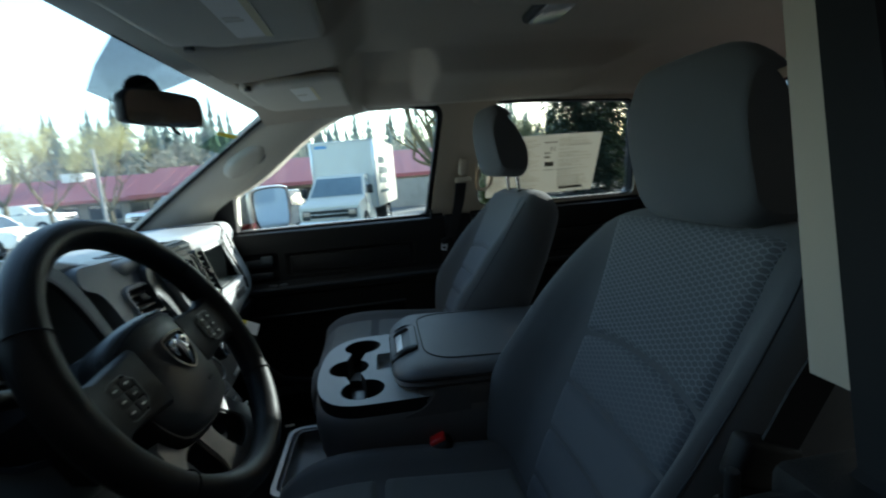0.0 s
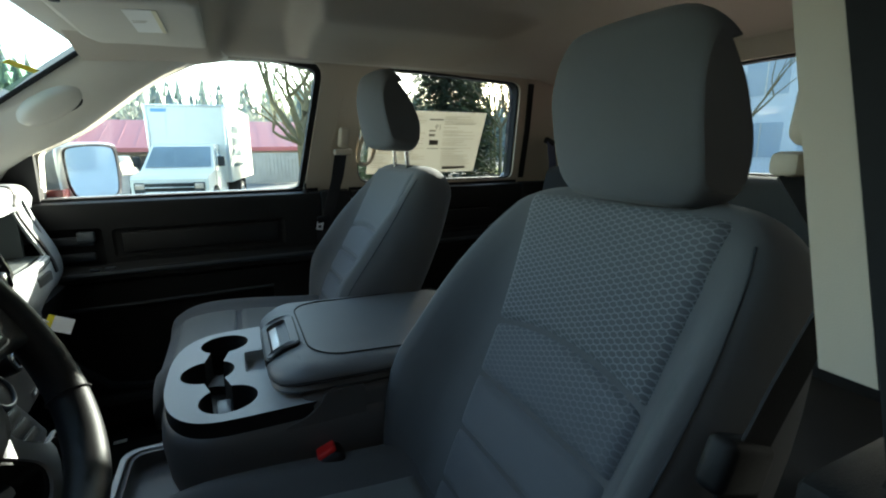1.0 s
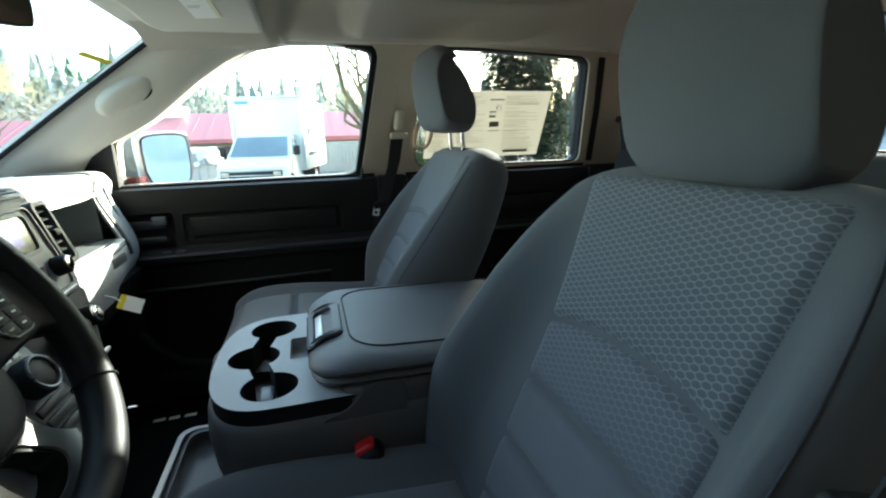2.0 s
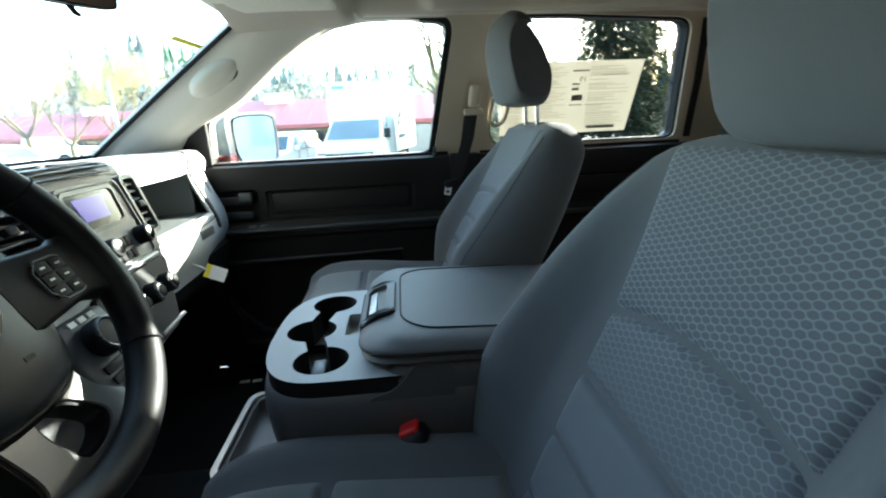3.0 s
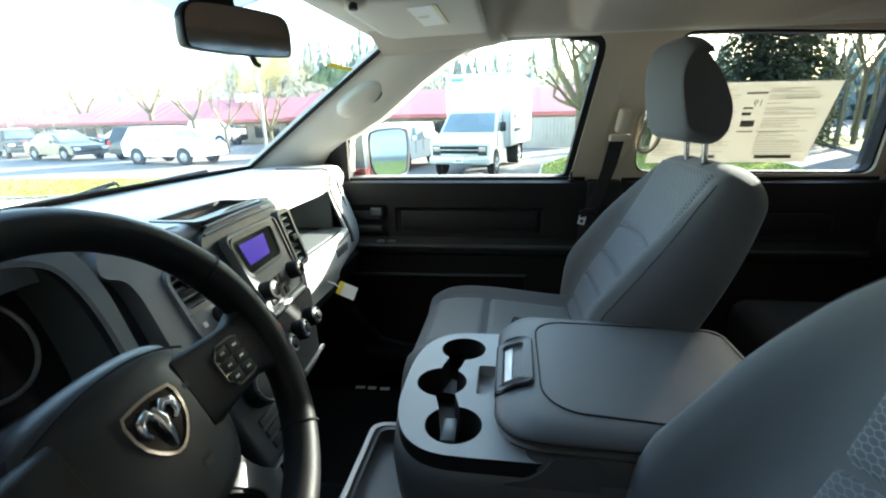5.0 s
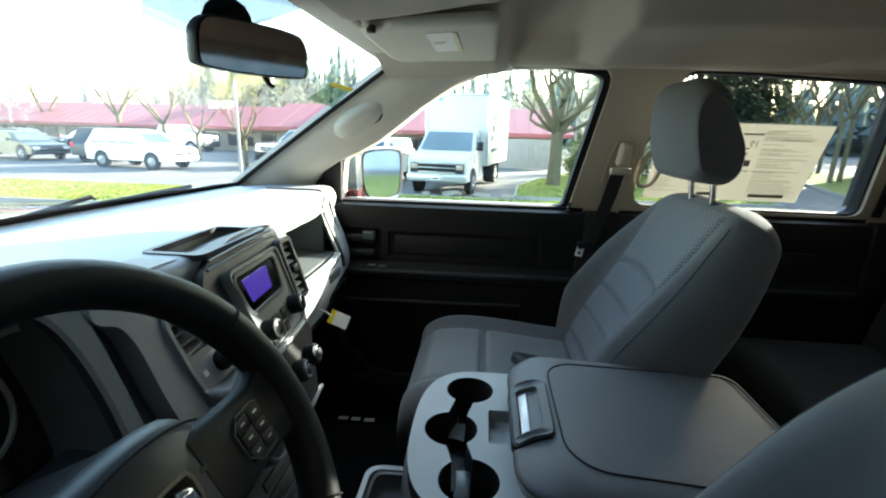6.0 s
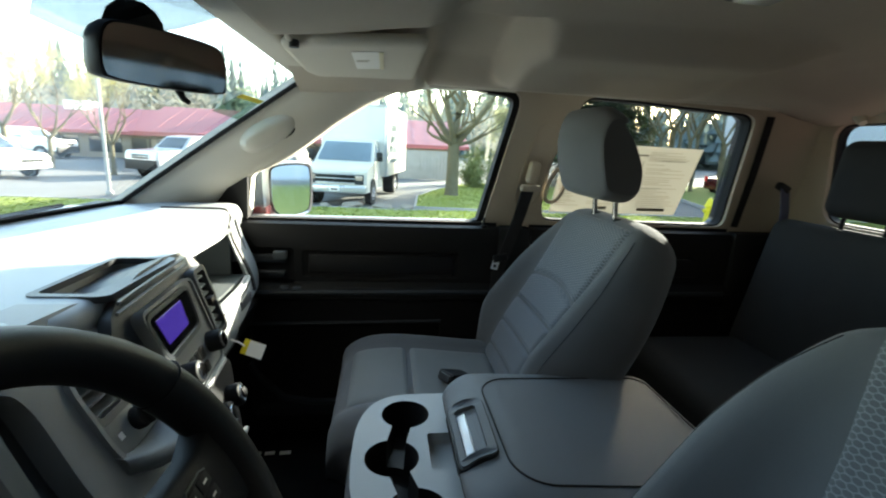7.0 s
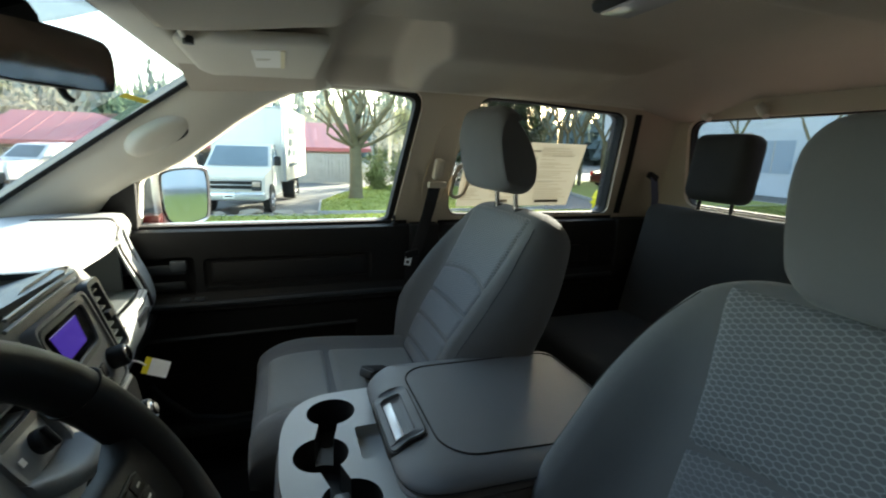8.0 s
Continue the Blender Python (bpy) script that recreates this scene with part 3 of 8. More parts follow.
def build_side(s, name):
    """One side of the cab above the belt line; s is +1 for the passenger's side, -1 for the driver's."""
    outline = [(-0.64, 1.385), (1.31, 1.385), (1.29, 1.66), (1.27, 1.895), (-0.28, 1.895), (-0.64, 1.59)]
    def inner(u, w, d):
        return Vector((u, s * (side_y(w) + d), w))
    front = FRONT_HOLE if s > 0 else LEFT_HOLE
    inset = 0.0 if s > 0 else -0.060
    if s < 0:
        outline = [(0.288, 1.446), (1.31, 1.44), (1.29, 1.66), (1.27, 1.895), (-0.28, 1.895), (-0.64, 1.59), (-0.64, 1.45), (-0.56, 1.45)] + LEFT_HOLE[:2:-1]
    wall = solid(name, plate([outline, grown(front, 0.007), REAR_HOLE] if s > 0 else [outline, REAR_HOLE], lambda u, w, d: inner(u, w, d + inset), 0.05 if s > 0 else 0.03), M["tan"], "beige moulded plastic pillar trim round the side windows", "side wall", "structure")
    # dark rubber seals round both openings
    for hole, g0 in ((front, 0.009 if s > 0 else 0.004), (REAR_HOLE, 0.004)):
        thin = [(lerp(p[0], q[0], step(0.10, 0.20, p[0])), lerp(p[1], q[1], step(0.10, 0.20, p[0]))) for p, q in zip(grown(hole, -0.001), grown(hole, -0.012))] if hole is FRONT_HOLE else grown(hole, -0.006)
        bm = plate([grown(hole, g0), thin], lambda u, w, d: Vector((u, s * (side_y(w) + (0.012 if s > 0 else -0.028) + d), w)), 0.04)
        if hole is FRONT_HOLE:
            for f in bm.faces:
                c = f.calc_center_median()
                f.material_index = 1 if c.x < 0.16 and c.z > 1.46 else 0
        part("window_seal", bm, [M["rubber"], M["beige"]], wall, "black rubber seal")
    # bright outer frame of the front opening
    bm = plate([grown(front, 0.045), grown(front, 0.018 if s > 0 else 0.001)], lambda u, w, d: Vector((u, s * (side_y(w) + 0.052 + d), w)), 0.03)
    part("door_frame", bm, M["navy"], wall, "dark painted metal door frame")
    bm = plate([grown(REAR_HOLE, 0.03), grown(REAR_HOLE, 0.001)], lambda u, w, d: Vector((u, s * (side_y(w) + 0.052 + d), w)), 0.03)
    part("door_frame", bm, M["navy"], wall, "dark painted metal door frame")
    # black corner piece before the front window
    sail = [(-0.70, 1.40), (-0.540, 1.40), (-0.520, 1.572), (-0.548, 1.562), (-0.60, 1.53), (-0.66, 1.47)]
    bm = plate([sail], lambda u, w, d: Vector((u, s * (side_y(w) - 0.012 + d), w)), 0.04)
    part("corner_piece", bm, M["black"], wall, "black plastic corner cover")
    # bright metal strip where the glass meets the front of the opening
    bm = box((-0.5475, 0, 0), (-0.538, 0.01, 0.145), 0.002)
    bm.transform(Matrix.Translation((0, s * (side_y(1.43) + 0.004), 1.432)) @ Matrix.Rotation(radians(8.4), 4, 'Y') @ Matrix.Translation((0.54, 0, 0)) @ Matrix.Translation((0, 0, 0)))
    bm.transform(Matrix.Translation((-0.54, 0, 0)))
    part("window_channel", bm, M["silver"], wall, "grey window guide")
    return wall


build_side(1, "wall_right")
build_side(-1, "wall_left")

# window panes: the driver's window is wound down
def pane(hole, s, name, label, material):
    bm = plate([grown(hole, 0.004)], lambda u, w, d: Vector((u, s * (side_y(w) + 0.036 + d), w)), 0.004)
    ob = solid(name, bm, material, label, "window", "structure", smooth=None)
    ob.visible_shadow = material is TINT
    return ob


pane(FRONT_HOLE, 1, "window_1", "clear closed glass of the front passenger door", GLASS)
pane(REAR_HOLE, 1, "window_2", "lightly tinted rear door glass behind a price sheet", TINT)
pane(REAR_HOLE, -1, "window_3", "lightly tinted rear door glass behind the driver", TINT)

# windshield, set between the two front pillars
WS_TOP, WS_BASE = Vector((-0.315, 0, 1.845)), Vector((-0.900, 0, 1.470))


def ws(u, y):
    """u from 0 at the top to 1 at the base; the glass bows forward in the middle."""
    p = WS_TOP.lerp(WS_BASE, u)
    return Vector((p.x - 0.09 * (1 - (y / 0.72) ** 2) * (0.55 + 0.45 * u), y, p.z))


rows = []
for i in range(13):
    u = -0.06 + 1.12 * i / 12
    half = lerp(0.60, 0.745, u)
    rows.append([ws(u, lerp(-half, half, k / 16)) for k in range(17)])
bm = loft(rows, caps=False, closed=False)
windshield = solid("window_4", bm, SCREEN_GLASS, "wide clear raked windshield glass", "windshield", "structure")
windshield.visible_shadow = False
# black printed border along the glass
bm = bmesh.new()
for s in (-1, 1):
    ribbon([ws(u, s * (lerp(0.605, 0.735, u) + 0.004)) + Vector((0.010, 0, -0.010)) for u in (-0.1, 0, 0.2, 0.4, 0.6, 0.8, 1.0)], (0.1, 1, 0), 0.034, 0.003, bm)
part("glass_border", bm, M["rubber"], windshield, "black border of the glass")
# sticker at the top corner of the glass
a, b, c, d = ws(0.183, 0.460), ws(0.190, 0.598), ws(0.312, 0.634), ws(0.282, 0.462)
off = Vector((0.004, 0, -0.006))
bm = bmesh.new()
bm.faces.new([bm.verts.new(p + off) for p in (a, b, c, d)])
bmesh.ops.solidify(bm, geom=bm.faces[:], thickness=0.0006)
sticker = solid("windshield_sticker", bm, M["stickpaper"], "pale green paper sticker on the windshield glass", "sticker")
bm = ribbon([a + off * 1.3, b + off * 1.3], (d - a), 0.014, 0.0008)
part("sticker_edge", bm, M["yellow"], sticker, "yellow stripe")


# front pillars
def build_pillar(s):
    win = [(-0.66, 1.40), (-0.625, 1.475), (-0.575, 1.535), (-0.525, 1.567), (-0.450, 1.600), (-0.388, 1.634), (-0.330, 1.676), (-0.258, 1.731), (-0.180, 1.781), (-0.104, 1.818), (-0.011, 1.836)]
    n = len(win)
    rings = []
    for i, (x, z) in enumerate(win):
        t = i / (n - 1)
        outer = Vector((x, side_y(z) - 0.002, z))
        u = lerp(1.10, -0.10, min(1.0, t / 0.80)) if t < 0.8 else lerp(-0.10, -0.30, (t - 0.8) / 0.2)
        half = lerp(0.605, 0.735, u)
        inn = ws(u, half) + Vector((0.004, 0, -0.004))
        mid = outer.lerp(inn, 0.5)
        across = inn - outer
        lift = Vector((0.4, -0.75, -0.45)).normalized() * min(0.045, across.length * 0.30)
        ring = []
        for k in range(9):
            q = k / 8
            ring.append(outer.lerp(inn, q) + lift * (math.sin(math.pi * q) ** 0.7))
        back = Vector((-0.02, 0.05, 0.03))
        ring += [inn + back * 0.6, mid + back, outer + back * 0.8]
        rings.append([Vector((p.x, s * p.y, p.z)) for p in ring])
    pil = solid("front_pillar", loft(rings), M["beige"], "beige moulded front pillar cover", "pillar trim", "structure", smooth=60)
    edge = []
    for k in range(15):
        u = lerp(1.02, -0.06, k / 14)
        p = ws(u, lerp(0.605, 0.735, u)) + Vector((0.007, -0.004, -0.007))
        edge.append(Vector((p.x, s * p.y, p.z)))
    part("glass_edge", tube(edge, 0.0062, 8), M["rubber"], pil, "black rubber edge of the glass", 60)
    # oval blanking cover of the grab handle
    c = Vector((-0.435, 0.650, 1.700))
    ax = Vector((0.20, -0.01, 0.125)).normalized()
    out = Vector((0.40, -0.76, -0.45)).normalized()
    out = (out - ax * out.dot(ax)).normalized()
    side = ax.cross(out)
    rings = []
    for h, f in ((-0.02, 1.0), (0.010, 1.0), (0.024, 0.92), (0.033, 0.74), (0.038, 0.38)):
        rings.append([Vector((p.x, s * p.y, p.z)) for p in (c + out * h + ax * (0.086 * f * math.copysign(abs(math.cos(a)) ** 0.8, math.cos(a))) + side * (0.033 * f * math.sin(a)) for a in (2 * math.pi * k / 28 for k in range(28)))])
    cov = part("handle_cover", loft(rings), M["beige"], pil, "beige oval moulding", 60)
    pts = [c + out * 0.0255 + ax * (0.073 * math.copysign(abs(math.cos(radians(a))) ** 0.8, math.cos(radians(a)))) - side * (0.0280 * math.sin(radians(a))) for a in (18, 30, 42, 54, 66, 80)]
    pts2 = [c + out * 0.0255 + ax * (0.073 * math.copysign(abs(math.cos(radians(a))) ** 0.8, math.cos(radians(a)))) + side * (0.0280 * math.sin(radians(a))) for a in (18, 30, 42, 54, 66, 80)]
    low = pts if sum(p.z for p in pts) < sum(p.z for p in pts2) else pts2
    part("cover_slit", tube([Vector((p.x, s * p.y, p.z)) for p in low], [0.001, 0.0035, 0.0055, 0.0055, 0.004, 0.001], 6), M["rubber"], cov, "dark slit along the cover's edge", 60)
    return pil


build_pillar(1)
build_pillar(-1)


# headliner
def liner_z(x, y):
    ay = abs(y)
    z = 1.902 - 0.058 * step(0.36, 0.66, ay) - 0.028 * step(-0.02, -0.30, x) - 0.05 * step(0.95, 1.28, x)
    z -= 0.022 * step(0.0, -0.06, x) * step(0.12, 0.24, ay)
    # padded mound between the two visors
    z -= 0.048 * step(-0.345, -0.295, x) * step(0.01, -0.07, x) * step(-0.20, -0.14, y) * step(0.145, 0.075, y)
    # raised recess over each front seat, then a low moulded field behind it
    z += 0.054 * (step(-0.06, -0.01, x) - step(0.135, 0.175, x)) * (step(0.17, 0.24, ay) - step(0.56, 0.655, ay))
    z -= 0.046 * (step(0.145, 0.185, x) - step(0.62, 0.80, x)) * (step(0.17, 0.25, ay) - step(0.50, 0.64, ay))
    z += 0.014 * step(0.22, 0.1, ay) * step(0.08, 0.2, x) * step(0.75, 0.6, x)
    return z


rows = []
NX, NY = 150, 100
for i in range(NX + 1):
    x = lerp(-0.345, 1.285, i / NX)
    rows.append([Vector((x, lerp(-0.672, 0.672, k / NY), liner_z(x, lerp(-0.672, 0.672, k / NY)))) for k in range(NY + 1)])
bm = loft(rows, caps=False, closed=False)
top = loft([[p + Vector((0, 0, 0.018 + (0.012 if 0 < k < NY else 0))) for k, p in enumerate(r)] for r in rows], caps=False, closed=False, bm=bm)
solid("ceiling", bm, M["liner"], "beige cloth headliner with a stepped middle", "headliner", "structure", smooth=60)
# outer roof skin
rows = []
for i in range(9):
    x = lerp(-0.36, 1.34, i / 8)
    rows.append([Vector((x, y, 2.012 - 0.075 * (y / 0.7) ** 4 - 0.05 * abs((x - 0.45) / 0.85) ** 4)) for y in (lerp(-0.72, 0.72, k / 12) for k in range(13))])
solid("roof", loft(rows, caps=False, closed=False), M["bodyred"], "dark red painted steel cab roof", "roof", "structure")
# roof edge beams that close the corner between liner and side
for s in (-1, 1):
    bm = tube([(-0.36, s * 0.665, 1.868), (0.2, s * 0.672, 1.862), (0.9, s * 0.672, 1.858), (1.28, s * 0.66, 1.845)], 0.022, 10)
    solid("roof_rail_trim", bm, M["beige"], "beige edge moulding under the headliner", "trim", "structure")
# header over the windshield
bm = box((-0.372, -0.66, 1.838), (-0.30, 0.66, 1.90), 0.015, 3)
solid("header_trim", bm, M["beige"], "beige moulding above the windshield", "trim", "structure")

# back wall with its window
BX = 1.27
back_hole = rrect(-0.64, 0.64, 1.500, 1.802, 0.045)
bm = plate([[(-0.80, 0.72), (0.80, 0.72), (0.79, 1.435), (0.66, 1.885), (-0.66, 1.885), (-0.79, 1.435)], back_hole], lambda u, w, d: Vector((BX - 0.10 * max(0, w - 1.44) + d, u, w)), 0.05)
wall_back = solid("wall_back", bm, M["tan"], "beige trim round the cab's back window", "back wall", "structure")
bm = plate([grown(back_hole, 0.002), grown(back_hole, -0.005)], lambda u, w, d: Vector((BX - 0.10 * max(0, w - 1.44) + 0.015 + d, u, w)), 0.03)
part("window_seal", bm, M["rubber"], wall_back, "black rubber seal")
bm = plate([grown(back_hole, 0.003)], lambda u, w, d: Vector((BX - 0.10 * max(0, w - 1.44) + 0.03 + d, u, w)), 0.004)
solid("window_5", bm, TINT, "lightly tinted rear window of the cab", "window", "structure", smooth=None)
# coat hook cover and grab moulding near the back corner
for y, l in ((0.56, 0.09), (0.36, 0.07)):
    bm = tube([(1.20, y, 1.835), (1.215, y - 0.01, 1.815), (1.21, y - l * 0.3, 1.80)], [0.012, 0.017, 0.010], 10)
    solid("coat_hook", bm, M["beige"], "small beige coat hook under the headliner", "hook")

# floor and firewall
bm = box((-1.05, -0.80, 0.66), (1.30, 0.80, 0.70))
solid("floor", bm, M["carpet"], "black carpet of the cab floor", "floor", "structure")
bm = box((-1.10, -0.82, 0.66), (-1.00, 0.82, 1.45))
solid("firewall", bm, M["carpet"], "black carpeted front wall of the footwell", "front wall", "structure")
bm = box((-1.0, -0.17, 0.70), (0.2, 0.17, 0.80), 0.05, 3)
solid("floor_tunnel", bm, M["carpet"], "black carpeted hump along the floor", "floor", "structure")


# ---- doors below the belt line ----
def door_panel(s, x0, x1, name, label, front):
    """Inner door panel; local shapes are written for the passenger's side and mirrored by s."""
    top = 1.390 if front and s < 0 else 1.436
    d = thing(name, label, "door", (0, 0, 0), kind="structure")

    def mir(bm):
        if s < 0:
            bm.transform(Matrix.Diagonal((1, -1, 1, 1)))
        return bm
    # main skin, a profile from sill to floor swept along the door
    prof = [(0.775, top), (0.757, top - 0.006), (0.750, top - 0.03), (0.752, top - 0.061), (0.756, 1.25), (0.735, 1.235), (0.722, 1.225), (0.724, 1.205), (0.742, 1.19), (0.752, 1.13), (0.748, 1.03), (0.735, 0.92), (0.735, 0.74), (0.80, 0.72), (0.845, 0.80), (0.86, 1.2), (0.845, top - 0.01)]
    rings = [[Vector((x, y, z)) for y, z in prof] for x in (x0, x0 + 0.012, lerp(x0, x1, .5), x1 - 0.012, x1)]
    skin = carved(loft(rings), [box((lerp(x0, x1, 0.30), 0.70, 1.262), (lerp(x0, x1, 0.86), 0.762, 1.352), 0.012, 3), box((lerp(x0, x1, 0.10), 0.70, 1.245), (lerp(x0, x1, 0.275), 0.785, 1.358), 0.012, 3), box((lerp(x0, x1, 0.12), 0.70, 0.80), (lerp(x0, x1, 0.80), 0.79, 1.12), 0.02, 3)] if front else [box((lerp(x0, x1, 0.2), 0.70, 1.26), (lerp(x0, x1, 0.8), 0.762, 1.352), 0.012, 3)])
    part("panel", mir(skin), M["panel"], d)
    # raised pad in the recess
    bm = box((lerp(x0, x1, 0.325), 0.752, 1.275), (lerp(x0, x1, 0.84), 0.775, 1.340), 0.006, 3)
    part("inset_pad", mir(bm), M["black"], d, "smooth black pad")
    # arm rest edge with its lighter line
    bm = tube([(x0 + 0.03, 0.726, 1.222), (lerp(x0, x1, .3), 0.718, 1.226), (x1 - 0.03, 0.718, 1.230)], 0.008, 8)
    part("armrest_edge", mir(bm), M["dashdark"], d, "dark grey rounded edge")
    if front:
        hx = lerp(x0, x1, 0.19)
        bm = box((hx - 0.055, 0.757, 1.305), (hx + 0.050, 0.772, 1.335), 0.007, 3)
        h = part("door_handle", mir(bm), M["dashdark"], d, "dark grey pull lever")
        bm = box((hx + 0.012, 0.748, 1.318), (hx + 0.055, 0.768, 1.348), 0.006, 3)
        part("lock_switch", mir(bm), M["bezel"], d, "grey lock lever")
        bm = box((hx - 0.045, 0.757, 1.258), (hx + 0.05, 0.775, 1.285), 0.009, 3)
        part("pull_cup", mir(bm), M["dashdark"], d, "dark grey cup")
        for k in (0, 1):
            bm = box((hx + 0.035 + 0.036 * k, 0.722, 1.2335), (hx + 0.062 + 0.036 * k, 0.742, 1.2415), 0.003, 2)
            part("window_switch", mir(bm), M["bezel"], d, "small grey switch")
        bm = box((lerp(x0, x1, .42), 0.724, 1.2325), (lerp(x0, x1, .62), 0.744, 1.2365), 0.002, 2)
        part("pull_slot", mir(bm), M["rubber"], d, "narrow dark slot")
        bm = tube([(lerp(x0, x1, .12), 0.737, 1.118), (lerp(x0, x1, .45), 0.734, 1.122), (lerp(x0, x1, .80), 0.737, 1.126)], 0.006, 8)
        part("pocket_rim", mir(bm), M["dashdark"], d, "dark grey pocket rim")
        lip = [(lerp(x0, x1, .12), 0.722, 0.99), (lerp(x0, x1, .16), 0.710, 0.95), (lerp(x0, x1, .24), 0.702, 0.885), (lerp(x0, x1, .34), 0.700, 0.868), (lerp(x0, x1, .8), 0.702, 0.868)]
        part("map_pocket", mir(ribbon(lip, (0, 1, 0), 0.02, 0.012)), M["dashdark"], d, "dark grey pocket lip")
        kx = x1 - 0.045
        bm = disc((kx, 0.772, top - 0.006), (0, 0, 1), 0.012, 0.010, 16, 0.003)
        disc((kx, 0.772, top), (0, 0, 1), 0.0045, 0.028, 12, 0.002, bm)
        part("lock_knob", mir(bm), M["black"], d, "black lock pin")
    # sill strip beside the glass
    bm = ribbon([(x0, 0.800, top + 0.001), (lerp(x0, x1, .5), 0.801, top + 0.003), (x1, 0.801, top + 0.004)], (0, 1, 0.05), 0.028, 0.012)
    part("sill_strip", mir(bm), M["rubber"], d, "black rubber wiper strip")
    # outer skin
    prof = [(0.815, top - 0.006), (0.87, top - 0.012), (0.90, top - 0.106), (0.91, 1.0), (0.885, 0.62), (0.845, 0.62), (0.862, 1.0), (0.85, top - 0.106)]
    rings = [[Vector((x, y, z)) for y, z in prof] for x in (x0, x1)]
    part("outer_skin", mir(loft(rings)), M["navy"] if s < 0 else M["bodyred"], d, "glossy dark painted steel")
    # bright strip along the foot of the glass
    bm = ribbon([(x0, 0.838, top + 0.002), (x1, 0.838, top + 0.004)], (0, 1, 0.1), 0.018, 0.010)
    part("outer_strip", mir(bm), M["silver"], d, "bright metal strip")
    return d


door_panel(1, -0.640, 0.235, "door_1", "closed black front passenger door with an arm rest", True)
door_panel(1, 0.345, 1.06, "door_2", "closed black rear passenger door panel", False)
door_panel(-1, -0.640, 0.235, "door_3", "closed black driver's door with its window down", True)
door_panel(-1, 0.345, 1.06, "door_4", "closed black rear door behind the driver", False)
# lower pillar covers between the doors
for s in (-1, 1):
    for x0, x1, nm in ((0.238, 0.342, "middle"), (1.063, 1.30, "rear")):
        bm = box((x0, min(s * 0.745, s * 0.86), 0.70), (x1, max(s * 0.745, s * 0.86), 1.400 if s < 0 and nm == "middle" else 1.437), 0.01, 2)
        solid("lower_pillar_cover", bm, M["panel"], "black plastic lower pillar cover", "trim", "structure")
    bm = box((-1.0, min(s * 0.745, s * 0.86), 0.70), (-0.643, max(s * 0.745, s * 0.86), 1.47), 0.01, 2)
    solid("kick_panel", bm, M["panel"], "black plastic panel beside the footwell", "trim", "structure")


# recessed mouldings and belts on the middle pillars
def front_belt(s, tongue):
    b = thing("seat_belt", "dark seat belt hanging from the middle pillar", "seat belt", (0, 0, 0), group="front seat belts")

    def mir(bm):
        if s < 0:
            bm.transform(Matrix.Translation((0.085, 0, 0)) @ Matrix.Diagonal((1, -1, 1, 1)))
        return bm
    y0 = side_y(1.62) - (0.0 if tongue else 0.062)
    # beige height adjuster with its cover
    bm = box((-0.018, -0.016, -0.034), (0.018, 0.016, 0.034), 0.012, 3)
    bm.transform(Matrix.Translation((0.318, y0 - 0.026, 1.615)) @ Matrix.Rotation(radians(8), 4, 'Y'))
    part("anchor_cover", mir(bm), M["tan"], b, "beige anchor cover")
    bm = box((-0.030, -0.014, -0.010), (0.030, 0.010, 0.010), 0.006, 2)
    bm.transform(Matrix.Translation((0.312, y0 - 0.028, 1.568)))
    part("guide_loop", mir(bm), M["tan"], b, "beige belt guide")
    if tongue:
        pts = [(0.305, y0 - 0.03, 1.565), (0.295, 0.735, 1.48), (0.262, 0.728, 1.38), (0.235, 0.722, 1.30), (0.225, 0.715, 1.05), (0.225, 0.71, 0.85)]
    else:
        pts = [(0.305, y0 - 0.03, 1.565), (0.285, 0.702, 1.50), (0.245, 0.694, 1.42), (0.208, 0.688, 1.34), (0.205, 0.688, 1.2), (0.205, 0.69, 0.9)]
    part("webbing", mir(ribbon(pts, (1, 0.1, 0.35), 0.047, 0.0025)), M["belt"], b, "black woven webbing")
    if tongue:
        bm = box((-0.022, -0.005, -0.012), (0.024, 0.005, 0.012), 0.004, 2)
        bm.transform(Matrix.Translation((0.236, 0.716, 1.345)) @ Matrix.Rotation(radians(-12), 4, 'Y'))
        part("tongue_grip", mir(bm), M["black"], b, "black plastic grip")
        bm = carved(box((-0.011, -0.0015, -0.03), (0.011, 0.0015, 0.0), 0.001, 1), [box((-0.005, -0.01, -0.024), (0.005, 0.01, -0.014))])
        bm.transform(Matrix.Translation((0.226, 0.716, 1.337)) @ Matrix.Rotation(radians(12), 4, 'Y'))
        part("tongue", mir(bm), M["latchbar"], b, "bright metal tongue")
    else:
        bm = box((-0.03, -0.012, -0.022), (0.03, 0.012, 0.022), 0.008, 3)
        bm.transform(Matrix.Translation((0.207, 0.684, 1.345)) @ Matrix.Rotation(radians(20), 4, 'Y'))
        part("tongue_grip", mir(bm), M["black"], b, "black plastic tongue grip")
    # long recess moulding on the pillar
    if not tongue:
        return b
    loop = [(0.262, 1.50), (0.355, 1.50), (0.372, 1.60), (0.392, 1.72), (0.385, 1.755), (0.355, 1.762), (0.325, 1.755), (0.312, 1.72)]
    bm = plate([smooth_loop(loop, 2), smooth_loop(grown(loop, -0.007), 2)], lambda u, w, d: Vector((u, side_y(w) - 0.004 + d, w)), 0.006)
    part("pillar_moulding", mir(bm), M["tan"], b, "beige raised moulding")
    return b


front_belt(1, True)
front_belt(-1, False)
b = thing("rear_seat_belt", "bluish rear seat belt on the back pillar", "seat belt")
bm = box((-0.022, -0.012, -0.012), (0.022, 0.012, 0.012), 0.006, 3)
bm.transform(Matrix.Translation((1.160, 0.70, 1.60)) @ Matrix.Rotation(radians(25), 4, 'Y'))
part("guide", bm, M["black"], b, "black belt guide")
